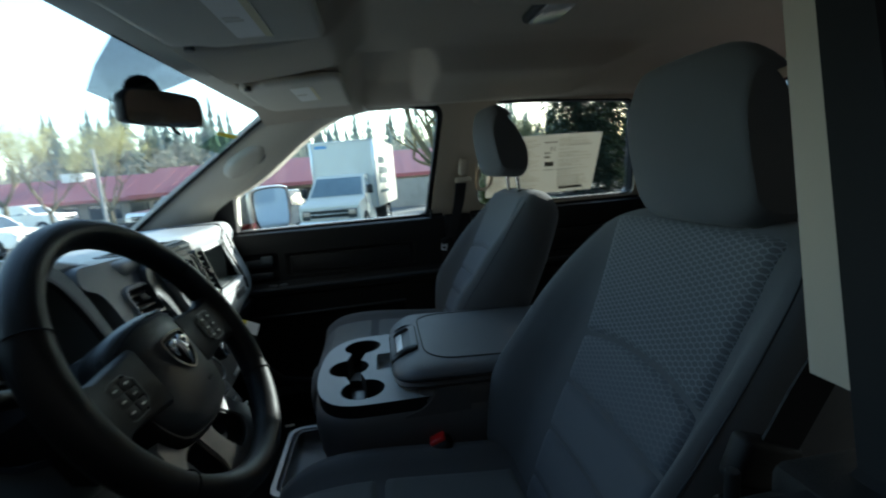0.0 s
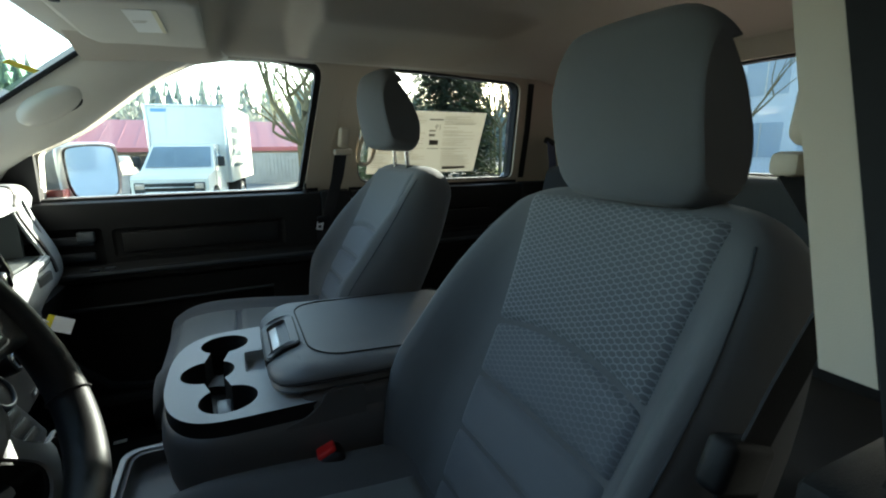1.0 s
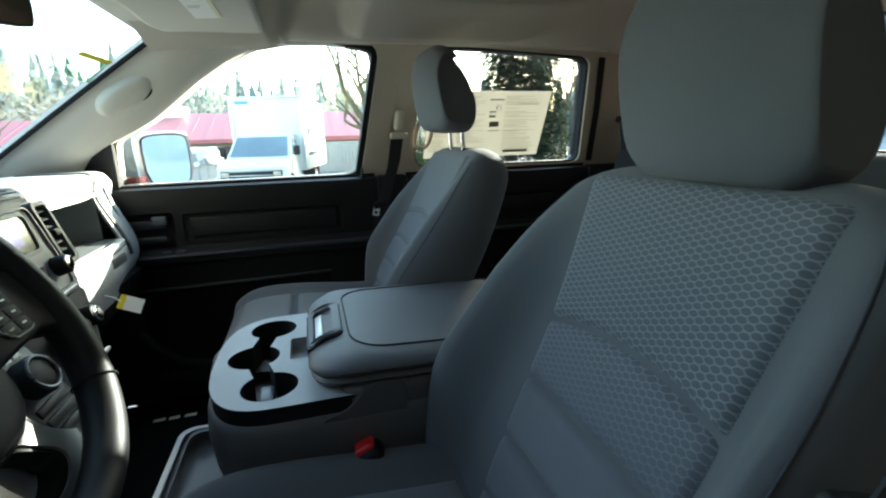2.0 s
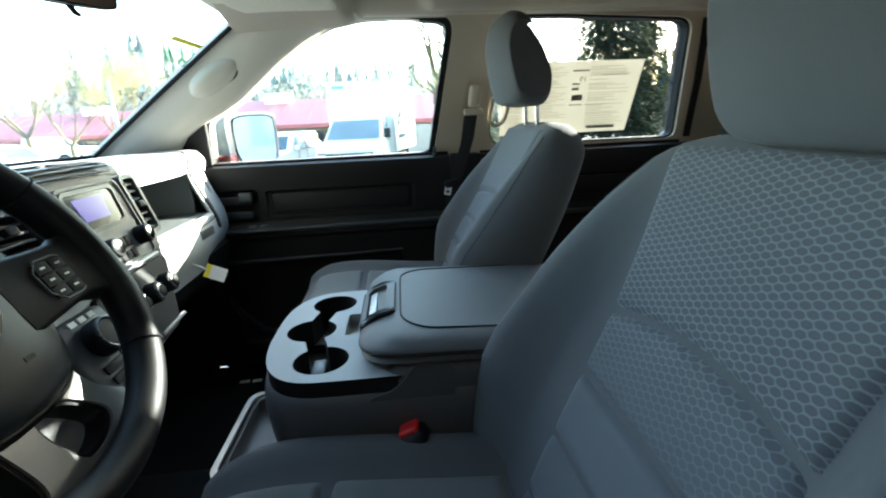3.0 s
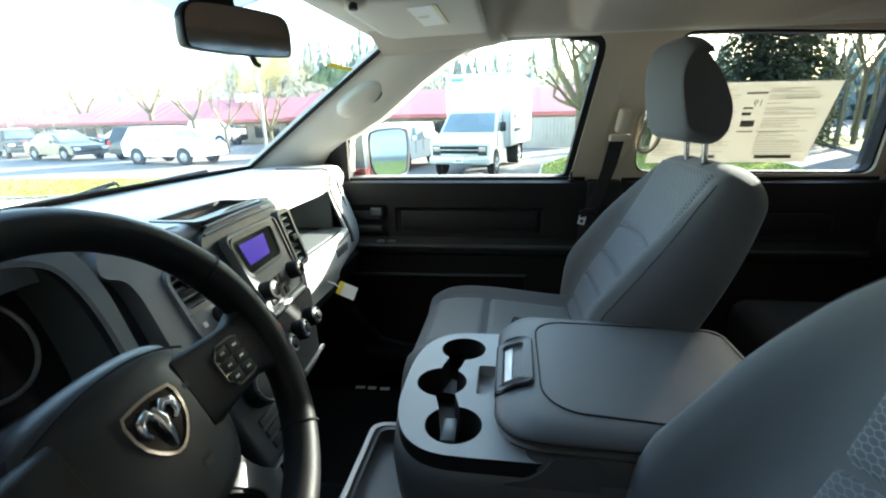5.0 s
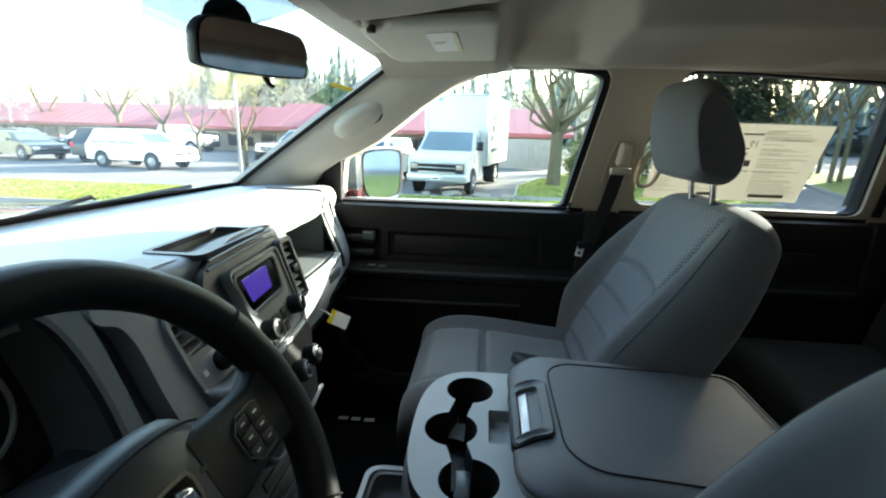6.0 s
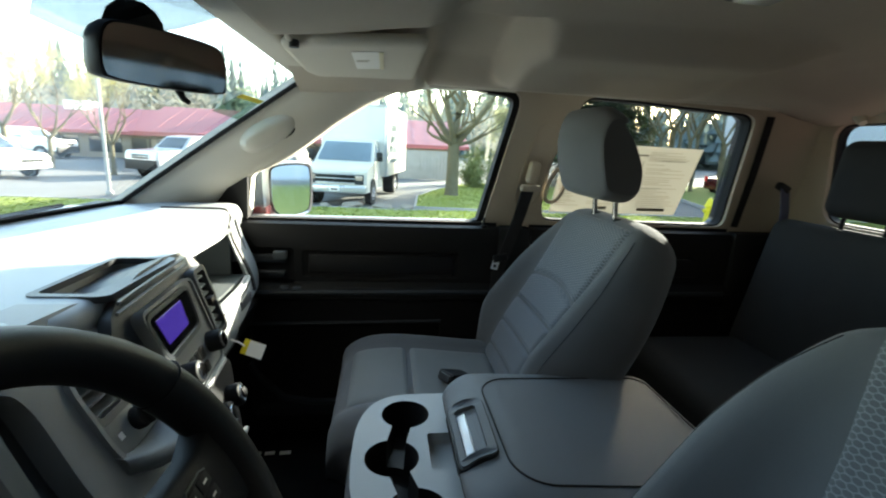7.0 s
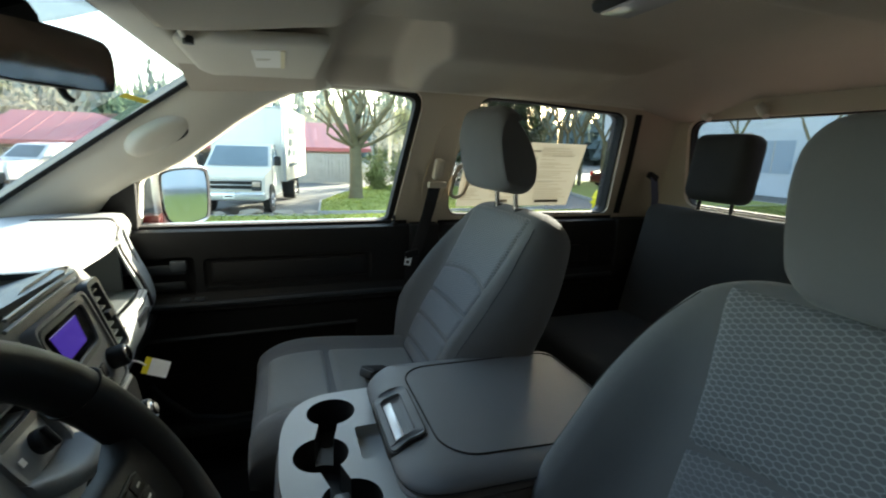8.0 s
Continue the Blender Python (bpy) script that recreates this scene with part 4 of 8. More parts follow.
part("webbing", ribbon([(1.163, 0.695, 1.60), (1.165, 0.68, 1.52), (1.155, 0.665, 1.42), (1.12, 0.64, 1.25)], (1, 0.3, 0), 0.046, 0.0025), M["bluebelt"], b)

# beige loop handle at the front edge of the rear window
lc = Vector((0.405, 0, 1.577))
pts = []
for k in range(29):
    a = 2 * math.pi * k / 28
    u, w = 0.027 * math.copysign(abs(math.cos(a)) ** 0.7, math.cos(a)), 0.054 * math.copysign(abs(math.sin(a)) ** 0.85, math.sin(a))
    z = lc.z + w
    pts.append(Vector((lc.x + u + 0.18 * w, side_y(z) - 0.010, z)))
solid("loop_handle", tube(pts, 0.0062, 10), M["tan"], "beige oval loop beside the rear door window", "grab handle", "structure", smooth=60)
# broad black channel at the rear edge of the rear door window
bm = ribbon([(1.078, side_y(1.455) - 0.004, 1.455), (1.065, side_y(1.64) - 0.004, 1.64), (1.043, side_y(1.815) - 0.004, 1.815)], (1, 0, 0), 0.022, 0.008)
solid("window_post", bm, M["rubber"], "broad black rubber channel behind the rear door glass", "trim", "structure")

# ---- front seats ----
TH = radians(26.5)
UPV, OUTV = Vector((math.sin(TH), 0, math.cos(TH))), Vector((-math.cos(TH), 0, math.sin(TH)))
BACK_O, BACK_L = Vector((0.152, 0, 1.00)), 0.605


SEAT_SIDE = [1]  # sign of the console's side for the seat under construction


def back_half(v):
    w = 0.284 - 0.03 * step(0.35, 0.0, v)
    if v > 0.55:
        q = (v - 0.55) / 0.45
        w -= 0.080 * q ** 2.1
    if v > 0.90:
        q = (v - 0.90) / 0.10
        w -= 0.080 * (1 - math.sqrt(max(0, 1 - q * q)))
    return w


def back_front(yo, v):
    """How far the front of the backrest stands out at yo from its middle line."""
    w = back_half(v)
    u = min(1.0, abs(yo) / w)
    ys = 0.166 if yo * SEAT_SIDE[0] > 0 else 0.186
    knots = ((0.0, 0.028), (0.15, 0.056), (0.37, 0.090), (0.61, 0.070), (0.81, 0.040), (0.92, 0.020), (1.01, 0.0))
    bv = next(lerp(a[1], b[1], (v - a[0]) / (b[0] - a[0])) for a, b in zip(knots, knots[1:]) if v <= b[0])
    bol = bv * step(ys - 0.025, ys + 0.065, abs(yo))
    dish = -0.012 * (1 - (yo / 0.17) ** 2) if abs(yo) < 0.17 else 0
    lumbar = 0.012 * math.exp(-((v - 0.32) / 0.2) ** 2)
    edge = 1 - (1 - u ** 8.0) ** 0.5
    topr = 1 - math.sqrt(max(0.0, 1 - (max(0, v - 0.91) / 0.09) ** 2))
    return lerp(lerp(bol + dish * 0.6 + lumbar, -0.085, edge), -0.055, topr)


def back_point(yo, v, lift=0.0):
    return BACK_O + UPV * (BACK_L * v) + OUTV * (back_front(yo, v) + lift) + Vector((0, yo, 0))


def grid_patch(fn, nu, nv):
    """A closed, thin cushion: fn(a, b, lift) for a and b from 0 to 1; its rim tucks in."""
    bm = bmesh.new()
    uvl = bm.loops.layers.uv.new("UVMap")
    vs, uvs = [], {}
    for j in range(nv + 1):
        row = []
        for i in range(nu + 1):
            a, b = i / nu, j / nv
            p, uv, lift = fn(a, b)
            v = bm.verts.new(p)
            uvs[v] = uv
            row.append(v)
        vs.append(row)
    for j in range(nv):
        for i in range(nu):
            f = bm.faces.new((vs[j][i], vs[j][i + 1], vs[j + 1][i + 1], vs[j + 1][i]))
            for l in f.loops:
                l[uvl].uv = uvs[l.vert]
    return bm


def puff(t, n, hard):
    """Rises quickly from a seam to the full height."""
    return min(1.0, (min(t, 1 - t) * n / hard)) ** 0.5 if min(t, 1 - t) * n < hard else 1.0


INNER = ((0.0, 0.080), (0.33, 0.092), (0.43, 0.102), (0.59, 0.119), (0.73, 0.137), (0.95, 0.170), (1.01, 0.175))


def inner_edge(v):
    """The middle panel narrows downwards on the side of the console."""
    return next(lerp(a[1], b[1], (v - a[0]) / (b[0] - a[0])) for a, b in zip(INNER, INNER[1:]) if v <= b[0])


def insert_patch(v0, v1, arc0, arc1, side, height=0.0075):
    """Part of the backrest's middle, between two arched seams at v0 and v1; side is towards the console."""
    def fn(a, b):
        x = 2 * a - 1
        lo, hi = v0 + arc0 * (1 - x * x), v1 + arc1 * (1 - x * x)
        v = lerp(lo, hi, b)
        wide = 0.166 + inner_edge(v)
        yo = side * lerp(-0.166, inner_edge(v), a)
        k = puff(a, wide, 0.014) * puff(b, (hi - lo) * BACK_L, 0.009)
        return back_point(yo, v, -0.004 + (height + 0.004) * k), (yo, v * BACK_L), k
    return grid_patch(fn, 40, max(12, int(60 * (v1 - v0))))


def headrest_mesh(W, thin):
    """A wedge of foam, thick at its foot, with crisp seams at both sides; origin at its foot's middle."""
    prof = soft([(-0.046, 0.0), (-0.062, 0.075), (-0.070, 0.145), (-0.056, 0.203), (-0.018, 0.203), (0.026, 0.140), (0.054, 0.060), (0.052, -0.012), (0.0, -0.008)], 0.026, 5)
    prof = [(x * thin, z) for x, z in prof]
    rings = []
    for yy, f in ((-W + 0.001, 0.955), (-W, 0.972), (-W + 0.001, 0.990), (-W + 0.005, 1.0)) + tuple((lerp(-W + 0.010, W - 0.010, k / 22), 1.0) for k in range(23)) + ((W - 0.005, 1.0), (W - 0.001, 0.990), (W, 0.972), (W - 0.001, 0.955)):
        q = max(0.0, abs(yy) / W - 0.55) / 0.45
        ring = []
        for x, z in prof:
            zz = 0.09 + (z - 0.09) * f
            xx = x * f
            if zz > 0.09:
                zz = 0.09 + (zz - 0.09) * (1 - 0.24 * q ** 2.6)
            else:
                zz = 0.09 + (zz - 0.09) * (1 - 0.20 * q ** 3.5)
            if x < -0.01:
                xx += 0.020 * (yy / W) ** 2
            ring.append(Vector((xx, yy * (1 - 0.05 * step(0.05, -0.01, zz)), zz)))
        rings.append(ring)
    return loft(rings)


def build_seat(at, label, raised):
    st = thing("front_seat", label, "car seat", at, group="front seats")
    side = 1 if at[1] < 0 else -1
    SEAT_SIDE[0] = side
    def slim(yo):
        """The bolster beside the door is narrower than the one beside the console."""
        return yo if yo * side > 0 or abs(yo) < 0.17 else math.copysign(0.17 + (abs(yo) - 0.17) * 0.70, yo)
    # shell of the backrest with both bolsters
    rings = []
    vs = [0.0, 0.04, 0.1, 0.16, 0.22, 0.28, 0.34, 0.4, 0.46, 0.52, 0.58, 0.64, 0.7, 0.75, 0.8, 0.84, 0.88, 0.91, 0.935, 0.955, 0.97, 0.982, 0.991, 0.997, 1.0]
    for v in vs:
        w = back_half(v)
        ring = []
        for k in range(33):
            yo = -w * math.cos(math.pi * k / 32)
            p = back_point(yo, v)
            p.y = slim(yo)
            ring.append(p)
        cap = 1 - math.sqrt(max(0.0, 1 - (max(0, v - 0.9) / 0.1) ** 2))
        deep = lerp(0.135, 0.115, v)
        for k in range(1, 16):
            c = math.cos(math.pi * k / 16)
            yo = w * c
            h = lerp(-0.085 - (deep - 0.085) * (1 - abs(c) ** 4.0) ** 0.6, -0.055, cap)
            ring.append(BACK_O + UPV * (BACK_L * v) + OUTV * h + Vector((0, slim(yo), 0)))
        rings.append(ring)
    back = part("backrest", loft(rings), M["fabric"], st, "grey cloth backrest with side bolsters", 70)
    part("upper_insert", insert_patch(0.597, 0.950, 0.036, 0.008, side), M["hexa"], back, "grey honeycomb cloth", 70)
    part("middle_insert", insert_patch(0.466, 0.5945, 0.002, 0.036, side), M["hexfade"], back, "grey honeycomb cloth fading downwards", 70)
    for v0, v1 in ((0.332, 0.4635), (0.200, 0.3295), (0.06, 0.1975)):
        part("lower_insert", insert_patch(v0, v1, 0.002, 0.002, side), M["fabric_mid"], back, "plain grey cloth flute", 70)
    # seam lines along the bolsters
    for s in (-1, 1):
        pts = [back_point(s * (back_half(v) - 0.034), v, -0.0006) for v in [0.05 + 0.86 * k / 20 for k in range(21)]]
        pts = [Vector((p.x, slim(p.y), p.z)) for p in pts]
        part("piping", tube(pts, 0.0013, 6), M["dashdark"], back, "sewn seam", 60)
    # head restraint on two posts
    hp = Vector((0.435, 0.012 if raised else -0.020, 1.524))
    W = 0.136 if raised else 0.116
    bm = headrest_mesh(W, 1.0 if raised else 0.9)
    fwd = -0.048 if raised else -0.014
    bm.transform(Matrix.Translation(hp + Vector((fwd, 0, -0.006 + raised if raised else -0.004))))
    hr = part("head_restraint", bm, M["fabric"], st, "grey cloth head restraint", 38)
    for s in (-1, 1):
        bm = tube([hp + Vector((0.0 if raised else 0.03, s * 0.055, -0.06)), hp + Vector((-0.012 if raised else 0.016, s * 0.055, 0.04 + raised))], 0.0065, 12)
        part("post", bm, M["chrome"], hr, "chromed steel post")
        bm = disc(hp + Vector((0.004 if raised else 0.034, s * 0.060, -0.016 if raised else -0.040)), (0, 0, 1), 0.014, 0.014, 16, 0.003)
        part("guide", bm, M["black"], hr, "black plastic guide")
    # seat cushion
    def cush(yo, f):
        """f from 0 at the front edge to 1 at the back."""
        x = lerp(-0.235, 0.215, f)
        w = 0.252 - 0.02 * step(0.25, 0.0, f)
        u = min(1.0, abs(yo) / w)
        z = 1.094 + 0.010 * step(0.0, 0.3, f) - 0.022 * step(0.3, 1.0, f)
        z += 0.030 * step(0.13, 0.19, abs(yo)) - 0.006 * (1 - min(1, abs(yo) / 0.14) ** 2)
        z -= 0.07 * (1 - (1 - u ** 4.0) ** 0.5)
        z -= 0.05 * (1 - math.sqrt(max(0.0, 1 - (max(0, 0.18 - f) / 0.18) ** 2)))
        return Vector((x, yo, z)), w
    rings = []
    for j in range(25):
        f = (j / 24) ** 1.3
        _, w = cush(0, f)
        ring = [cush(-w * math.cos(math.pi * k / 32), f)[0] for k in range(33)]
        bot = 0.93 + 0.035 * step(0.2, 0.0, f)
        tuck = 0.02
        x = ring[0].x
        ring += [Vector((x, w - 0.004, lerp(ring[32].z, bot, 0.5))), Vector((x, w - tuck, bot)), Vector((x, 0, bot)), Vector((x, -w + tuck, bot)), Vector((x, -w + 0.004, lerp(ring[0].z, bot, 0.5)))]
        rings.append(ring)
    cu = part("cushion", loft(rings), M["fabric"], st, "grey cloth seat cushion", 70)

    def cush_patch(f0, f1):
        def fn(a, b):
            yo = (2 * a - 1) * 0.142
            f = lerp(f0, f1, b)
            k = puff(a, 0.284, 0.014) * puff(b, (f1 - f0) * 0.45, 0.012)
            p, _ = cush(yo, f)
            return p + Vector((0, 0, -0.004 + 0.011 * k)), (yo, f * 0.45), k
        return grid_patch(fn, 30, 22)
    part("cushion_insert", cush_patch(0.07, 0.40), M["fabric_lit"], cu, "plain grey cloth", 70)
    part("cushion_insert", cush_patch(0.415, 0.93), M["fabric_lit"], cu, "plain grey cloth", 70)
    # base and side cover
    part("base", box((-0.19, -0.22, 0.72), (0.28, 0.22, 0.93), 0.02, 2), M["black"], st, "black seat base")
    part("recliner_cover", box((0.08, -0.275, 0.95), (0.30, -0.245, 1.06), 0.012, 3), M["black"], st, "black plastic side cover")
    return st


build_seat((0, -0.420, 0), "grey cloth driver's seat with honeycomb middle panel", 0.0)
build_seat((-0.005, 0.430, 0.010), "grey cloth passenger seat with raised head restraint", 0.054)

# belt buckle between the seat and the console
b = thing("seat_belt_buckle", "black seat belt buckle with a red release button", "buckle", (0, 0, 0))
mm = Matrix.Translation((0.070, -0.206, 1.083)) @ Matrix.Rotation(radians(-22), 4, 'Y') @ Matrix.Rotation(radians(-12), 4, 'X')
bm = box((-0.022, -0.035, -0.07), (0.022, 0.035, 0.030), 0.010, 3, m=mm)
part("body", bm, M["black"], b)
bm = box((-0.015, -0.026, 0.022), (0.015, 0.026, 0.037), 0.004, 3, m=mm)
part("release_button", bm, M["red"], b, "red plastic button")
bm = ribbon([mm @ Vector((0, 0, -0.055)), (0.11, -0.20, 0.95), (0.14, -0.20, 0.88)], (0, 1, 0), 0.045, 0.004)
part("stalk", bm, M["belt"], b, "black webbing stalk")
b = thing("seat_belt_buckle", "black seat belt buckle lying on the passenger seat", "buckle", (0, 0, 0))
mm = Matrix.Translation((0.048, 0.375, 1.122)) @ Matrix.Rotation(radians(35), 4, 'Z') @ Matrix.Rotation(radians(-70), 4, 'Y')
part("body", box((-0.014, -0.026, -0.055), (0.014, 0.026, 0.030), 0.008, 3, m=mm), M["black"], b)
part("release_button", box((-0.009, -0.019, 0.026), (0.009, 0.019, 0.034), 0.003, 2, m=mm), M["dashdark"], b, "dark plastic button")
part("stalk", ribbon([mm @ Vector((0, 0, -0.05)), (0.125, 0.335, 1.085), (0.165, 0.315, 1.05)], (0.3, 1, 0), 0.04, 0.004), M["belt"], b, "black webbing stalk")

# ---- rear bench ----
rb = thing("rear_bench", "rear bench seat, its grey cloth darkened for the cab's shade", "bench seat")
bm = box((0.66, -0.70, 0.92), (1.12, 0.70, 1.10), 0.05, 4)
part("cushion", bm, M["shadedcloth"], rb)
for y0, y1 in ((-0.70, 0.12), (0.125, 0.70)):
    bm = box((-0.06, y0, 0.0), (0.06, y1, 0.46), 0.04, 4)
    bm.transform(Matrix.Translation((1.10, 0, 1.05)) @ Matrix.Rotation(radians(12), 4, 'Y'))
    part("backrest", bm, M["shadedcloth"], rb)
for y in (0.425, -0.425):
    hr = thing("rear_head_restraint", "rear head restraint against the window, its cloth darkened for shade", "head restraint", group="rear head restraints")
    bm = box((-0.05, -0.103, 0.0), (0.05, 0.103, 0.215), 0.034, 4)
    bm.transform(Matrix.Translation((1.165, y, 1.535)) @ Matrix.Rotation(radians(8), 4, 'Y'))
    part("pad", bm, M["shadedcloth"], hr, smooth=60)
    for s in (-1, 1):
        part("post", tube([(1.16, y + s * 0.06, 1.47), (1.17, y + s * 0.06, 1.56)], 0.006, 10), M["black"], hr, "dark steel post")

# ---- centre console between the seats ----
con = thing("centre_console", "grey centre console with cup holders and padded armrest", "console")
TZ = 1.19


def tray_outline(g=0.0):
    pts = []
    for k in range(25):
        a = math.pi * (0.5 + k / 24)
        c, s = math.cos(a), math.sin(a)
        pts.append((-0.045 + (0.130 + g) * math.copysign(abs(c) ** 0.62, c), (0.186 + g) * math.copysign(abs(s) ** 0.75, s)))
    return pts + [(0.06, -0.186 - g), (0.06, 0.186 + g)]


# tray with its three linked cup holders
bm = plate([tray_outline()], lambda u, w, d: Vector((u, w, TZ - d)), 0.075)
CUPS = ((-0.083, 0.117), (-0.110, -0.004), (-0.076, -0.118))
cut = []
for x, y in CUPS:
    cut.append(loft([[Vector((x + r * math.cos(2 * math.pi * k / 32), y + r * math.sin(2 * math.pi * k / 32), z)) for k in range(32)] for r, z in ((0.038, TZ - 0.068), (0.0435, TZ - 0.004), (0.046, TZ + 0.02))]))
for (xa, ya), (xb, yb) in zip(CUPS, CUPS[1:]):
    m = Matrix.Translation(((xa + xb) / 2, (ya + yb) / 2, 0)) @ Matrix.Rotation(math.atan2(yb - ya, xb - xa), 4, 'Z')
    cut.append(box((-0.05, -0.0165, TZ - 0.05), (0.05, 0.0165, TZ + 0.02), m=m))
cut.append(box((-0.048, -0.036, TZ - 0.022), (0.03, 0.056, TZ + 0.02), 0.006, 3))
bm = carved(bm, cut)
for f in bm.faces:
    c = f.calc_center_median()
    f.material_index = 1 if c.z < TZ - 0.0015 and not (c.x > -0.055 and abs(c.y) < 0.06) else 0
tray = part("tray", bm, [M["tray"], M["black"]], con, "light grey plastic cup holder tray with black wells", 35)
for x, y in CUPS:
    bm = loft([[Vector((x + r * math.cos(2 * math.pi * k / 32), y + r * math.sin(2 * math.pi * k / 32), z)) for k in range(32)] for r, z in ((0.0, TZ - 0.066), (0.0375, TZ - 0.066), (0.043, TZ - 0.0065))], caps=False)
    # the liner leaves the links between the cups open
    kill = [f for f in bm.faces if f.calc_center_median().z > TZ - 0.064 and any((Vector((f.calc_center_median().x - x, f.calc_center_median().y - y)).normalized()).dot(Vector((ox - x, oy - y)).normalized()) > 0.91 for ox, oy in CUPS if (ox, oy) != (x, y) and abs(oy - y) < 0.2)]
    bmesh.ops.delete(bm, geom=kill, context='FACES')
    part("cup_liner", bm, M["black"], tray, "black rubber cup liner", 60)
bm = box((-0.012, -0.026, -0.058), (0.012, 0.030, -0.024), 0.004, 2)
bm.transform(Matrix.Translation((-0.085, -0.100, TZ)))
part("cup_divider", bm, M["bezel"], tray, "grey divider rib")
# dark band under the tray
bm = plate([tray_outline(-0.004), tray_outline(-0.010)], lambda u, w, d: Vector((u, w, TZ - 0.010 - d)), 0.024)
part("tray_skirt", bm, M["black"], con, "black skirt", 60)
# padded body under tray and lid
rings = []
for z, g, back in ((1.168, -0.008, 0.0), (1.164, 0.001, 0.0), (1.150, 0.007, 0.0), (1.12, 0.010, 0.0), (1.07, 0.006, 0.0), (1.03, -0.004, 0.0), (1.008, -0.022, 0.0), (0.99, -0.05, 0.0)):
    o = [(x, y) for x, y in tray_outline(g)[:25]]
    rings.append([Vector((x, y, z)) for x, y in o] + [Vector((x, -0.186 - g, z)) for x in (0.06, 0.15, 0.25, 0.34)] + [Vector((0.40, -0.150 - g, z)), Vector((0.40, 0.150 + g, z))] + [Vector((x, 0.186 + g, z)) for x in (0.34, 0.25, 0.15, 0.06)])
part("body", loft(rings, caps=False), M["vinyl"], con, "dark grey padded vinyl body", 60)
bm = box((0.030, -0.1875, 1.10), (0.40, 0.1875, 1.2065), 0.024, 4)
part("bin", bm, M["vinyl"], con, "dark grey vinyl storage bin", 60)


for sd in (-1, 1):
    bm = plate([soft([(0.000, 1.158), (0.036, 1.166), (0.058, 1.186), (0.068, 1.2055), (0.130, 1.2055), (0.130, 1.140), (0.0, 1.140)], 0.012)], lambda u, w, d: Vector((u, sd * (0.1915 - d), w)), 0.016)
    part("cheek", bm, M["vinyl"], con, "dark grey vinyl cheek rising to the lid", 60)


# the lid: a soft pad over a rim
def lid_outline(g):
    out = []
    for cx, cy, r, a0 in ((0.385, 0.150, 0.035, 0), (0.060, 0.117, 0.070, 90), (0.060, -0.117, 0.070, 180), (0.385, -0.150, 0.035, 270)):
        for k in range(9):
            a = radians(a0 + 90 * k / 8)
            out.append(Vector((cx + (r + g) * math.cos(a), cy + (r + g) * math.sin(a), 0)))
    return out


def lid_ring(g, z, crown=0.0):
    return [Vector((p.x, p.y, z - 0.012 * step(0.0, 0.4, p.x) + crown * (1 - (p.y / 0.19) ** 2) - 0.010 * step(0.05, -0.02, p.x))) for p in lid_outline(g)]


bm = loft([lid_ring(-0.014, 1.203), lid_ring(-0.002, 1.206), lid_ring(0.001, 1.212), lid_ring(-0.003, 1.2175), lid_ring(-0.009, 1.219)])
lid = part("armrest_lid", bm, M["lid"], con, "grey padded vinyl armrest lid", 60)
rings = [lid_ring(-0.009, 1.2180), lid_ring(-0.001, 1.2200), lid_ring(0.003, 1.2245), lid_ring(0.002, 1.2300), lid_ring(-0.003, 1.2350), lid_ring(-0.011, 1.2395), lid_ring(-0.022, 1.2425), lid_ring(-0.034, 1.2445)]
bm = loft(rings, caps=False)
# top sheet inside the last ring
inner = rings[-1]
def top_z(x, y):
    return 1.2445 - 0.012 * step(0.0, 0.4, x) - 0.010 * step(0.05, -0.02, x) + 0.004 * (1 - (y / 0.15) ** 2)
rs = [inner]
for f in (0.85, 0.6, 0.3):
    rs.append([Vector((lerp(0.2, p.x, f), p.y * f, top_z(lerp(0.2, p.x, f), p.y * f))) for p in inner])
loft(rs, caps=False, bm=bm)
bm.faces.new([bm.verts.new(p) for p in rs[-1]])
bmesh.ops.remove_doubles(bm, verts=bm.verts[:], dist=0.0005)
pad = part("pad", bm, M["lid"], lid, "soft grey vinyl pad", 60)


def sub_even(loop):
    """The outline with its long edges cut into short ones."""
    fine = []
    for i in range(len(loop)):
        a, b = Vector(loop[i]), Vector(loop[(i + 1) % len(loop)])
        k = max(1, int((b - a).length / 0.012))
        fine += [tuple(a.lerp(b, j / k)) for j in range(k)]
    return fine


def seam_loop():
    out = []
    for cx, cy, r, a0 in ((0.37, 0.125, 0.03, 0), (0.115, 0.085, 0.06, 90), (0.115, -0.085, 0.06, 180), (0.37, -0.125, 0.03, 270)):
        for k in range(9):
            a = radians(a0 + 90 * k / 8)
            x, y = cx + r * math.cos(a), cy + r * math.sin(a)
            out.append(Vector((x, y, top_z(x, y) + 0.0006)))
    return out + out[:1]


part("seam", tube(seam_loop(), 0.0016, 6), M["black"], pad, "dark sunk seam")
for z, g in ((1.2185, -0.0055), (1.2262, 0.0030)):
    pts = lid_ring(g, z)
    part("rim_seam", tube(pts + pts[:1], 0.0020 if g < 0 else 0.0009, 6), M["black"], lid, "dark seam under the pad")
# latch
lo_ = soft([(-0.012, -0.088), (0.043, -0.082), (0.045, 0.066), (-0.012, 0.068)], 0.014, 4)
inn = soft([(-0.004, -0.072), (0.030, -0.068), (0.031, 0.044), (-0.004, 0.046)], 0.007, 4)


def ltop(u, w, d):
    """Height over the latch's place on the lid."""
    return Vector((u, w, top_z(u, w) + 0.0045 - 0.012 * step(0.012, -0.012, u) - d))


latch = part("latch", plate([sub_even(lo_), sub_even(inn)], ltop, 0.020), M["lid"], lid, "grey moulded latch surround", 50)
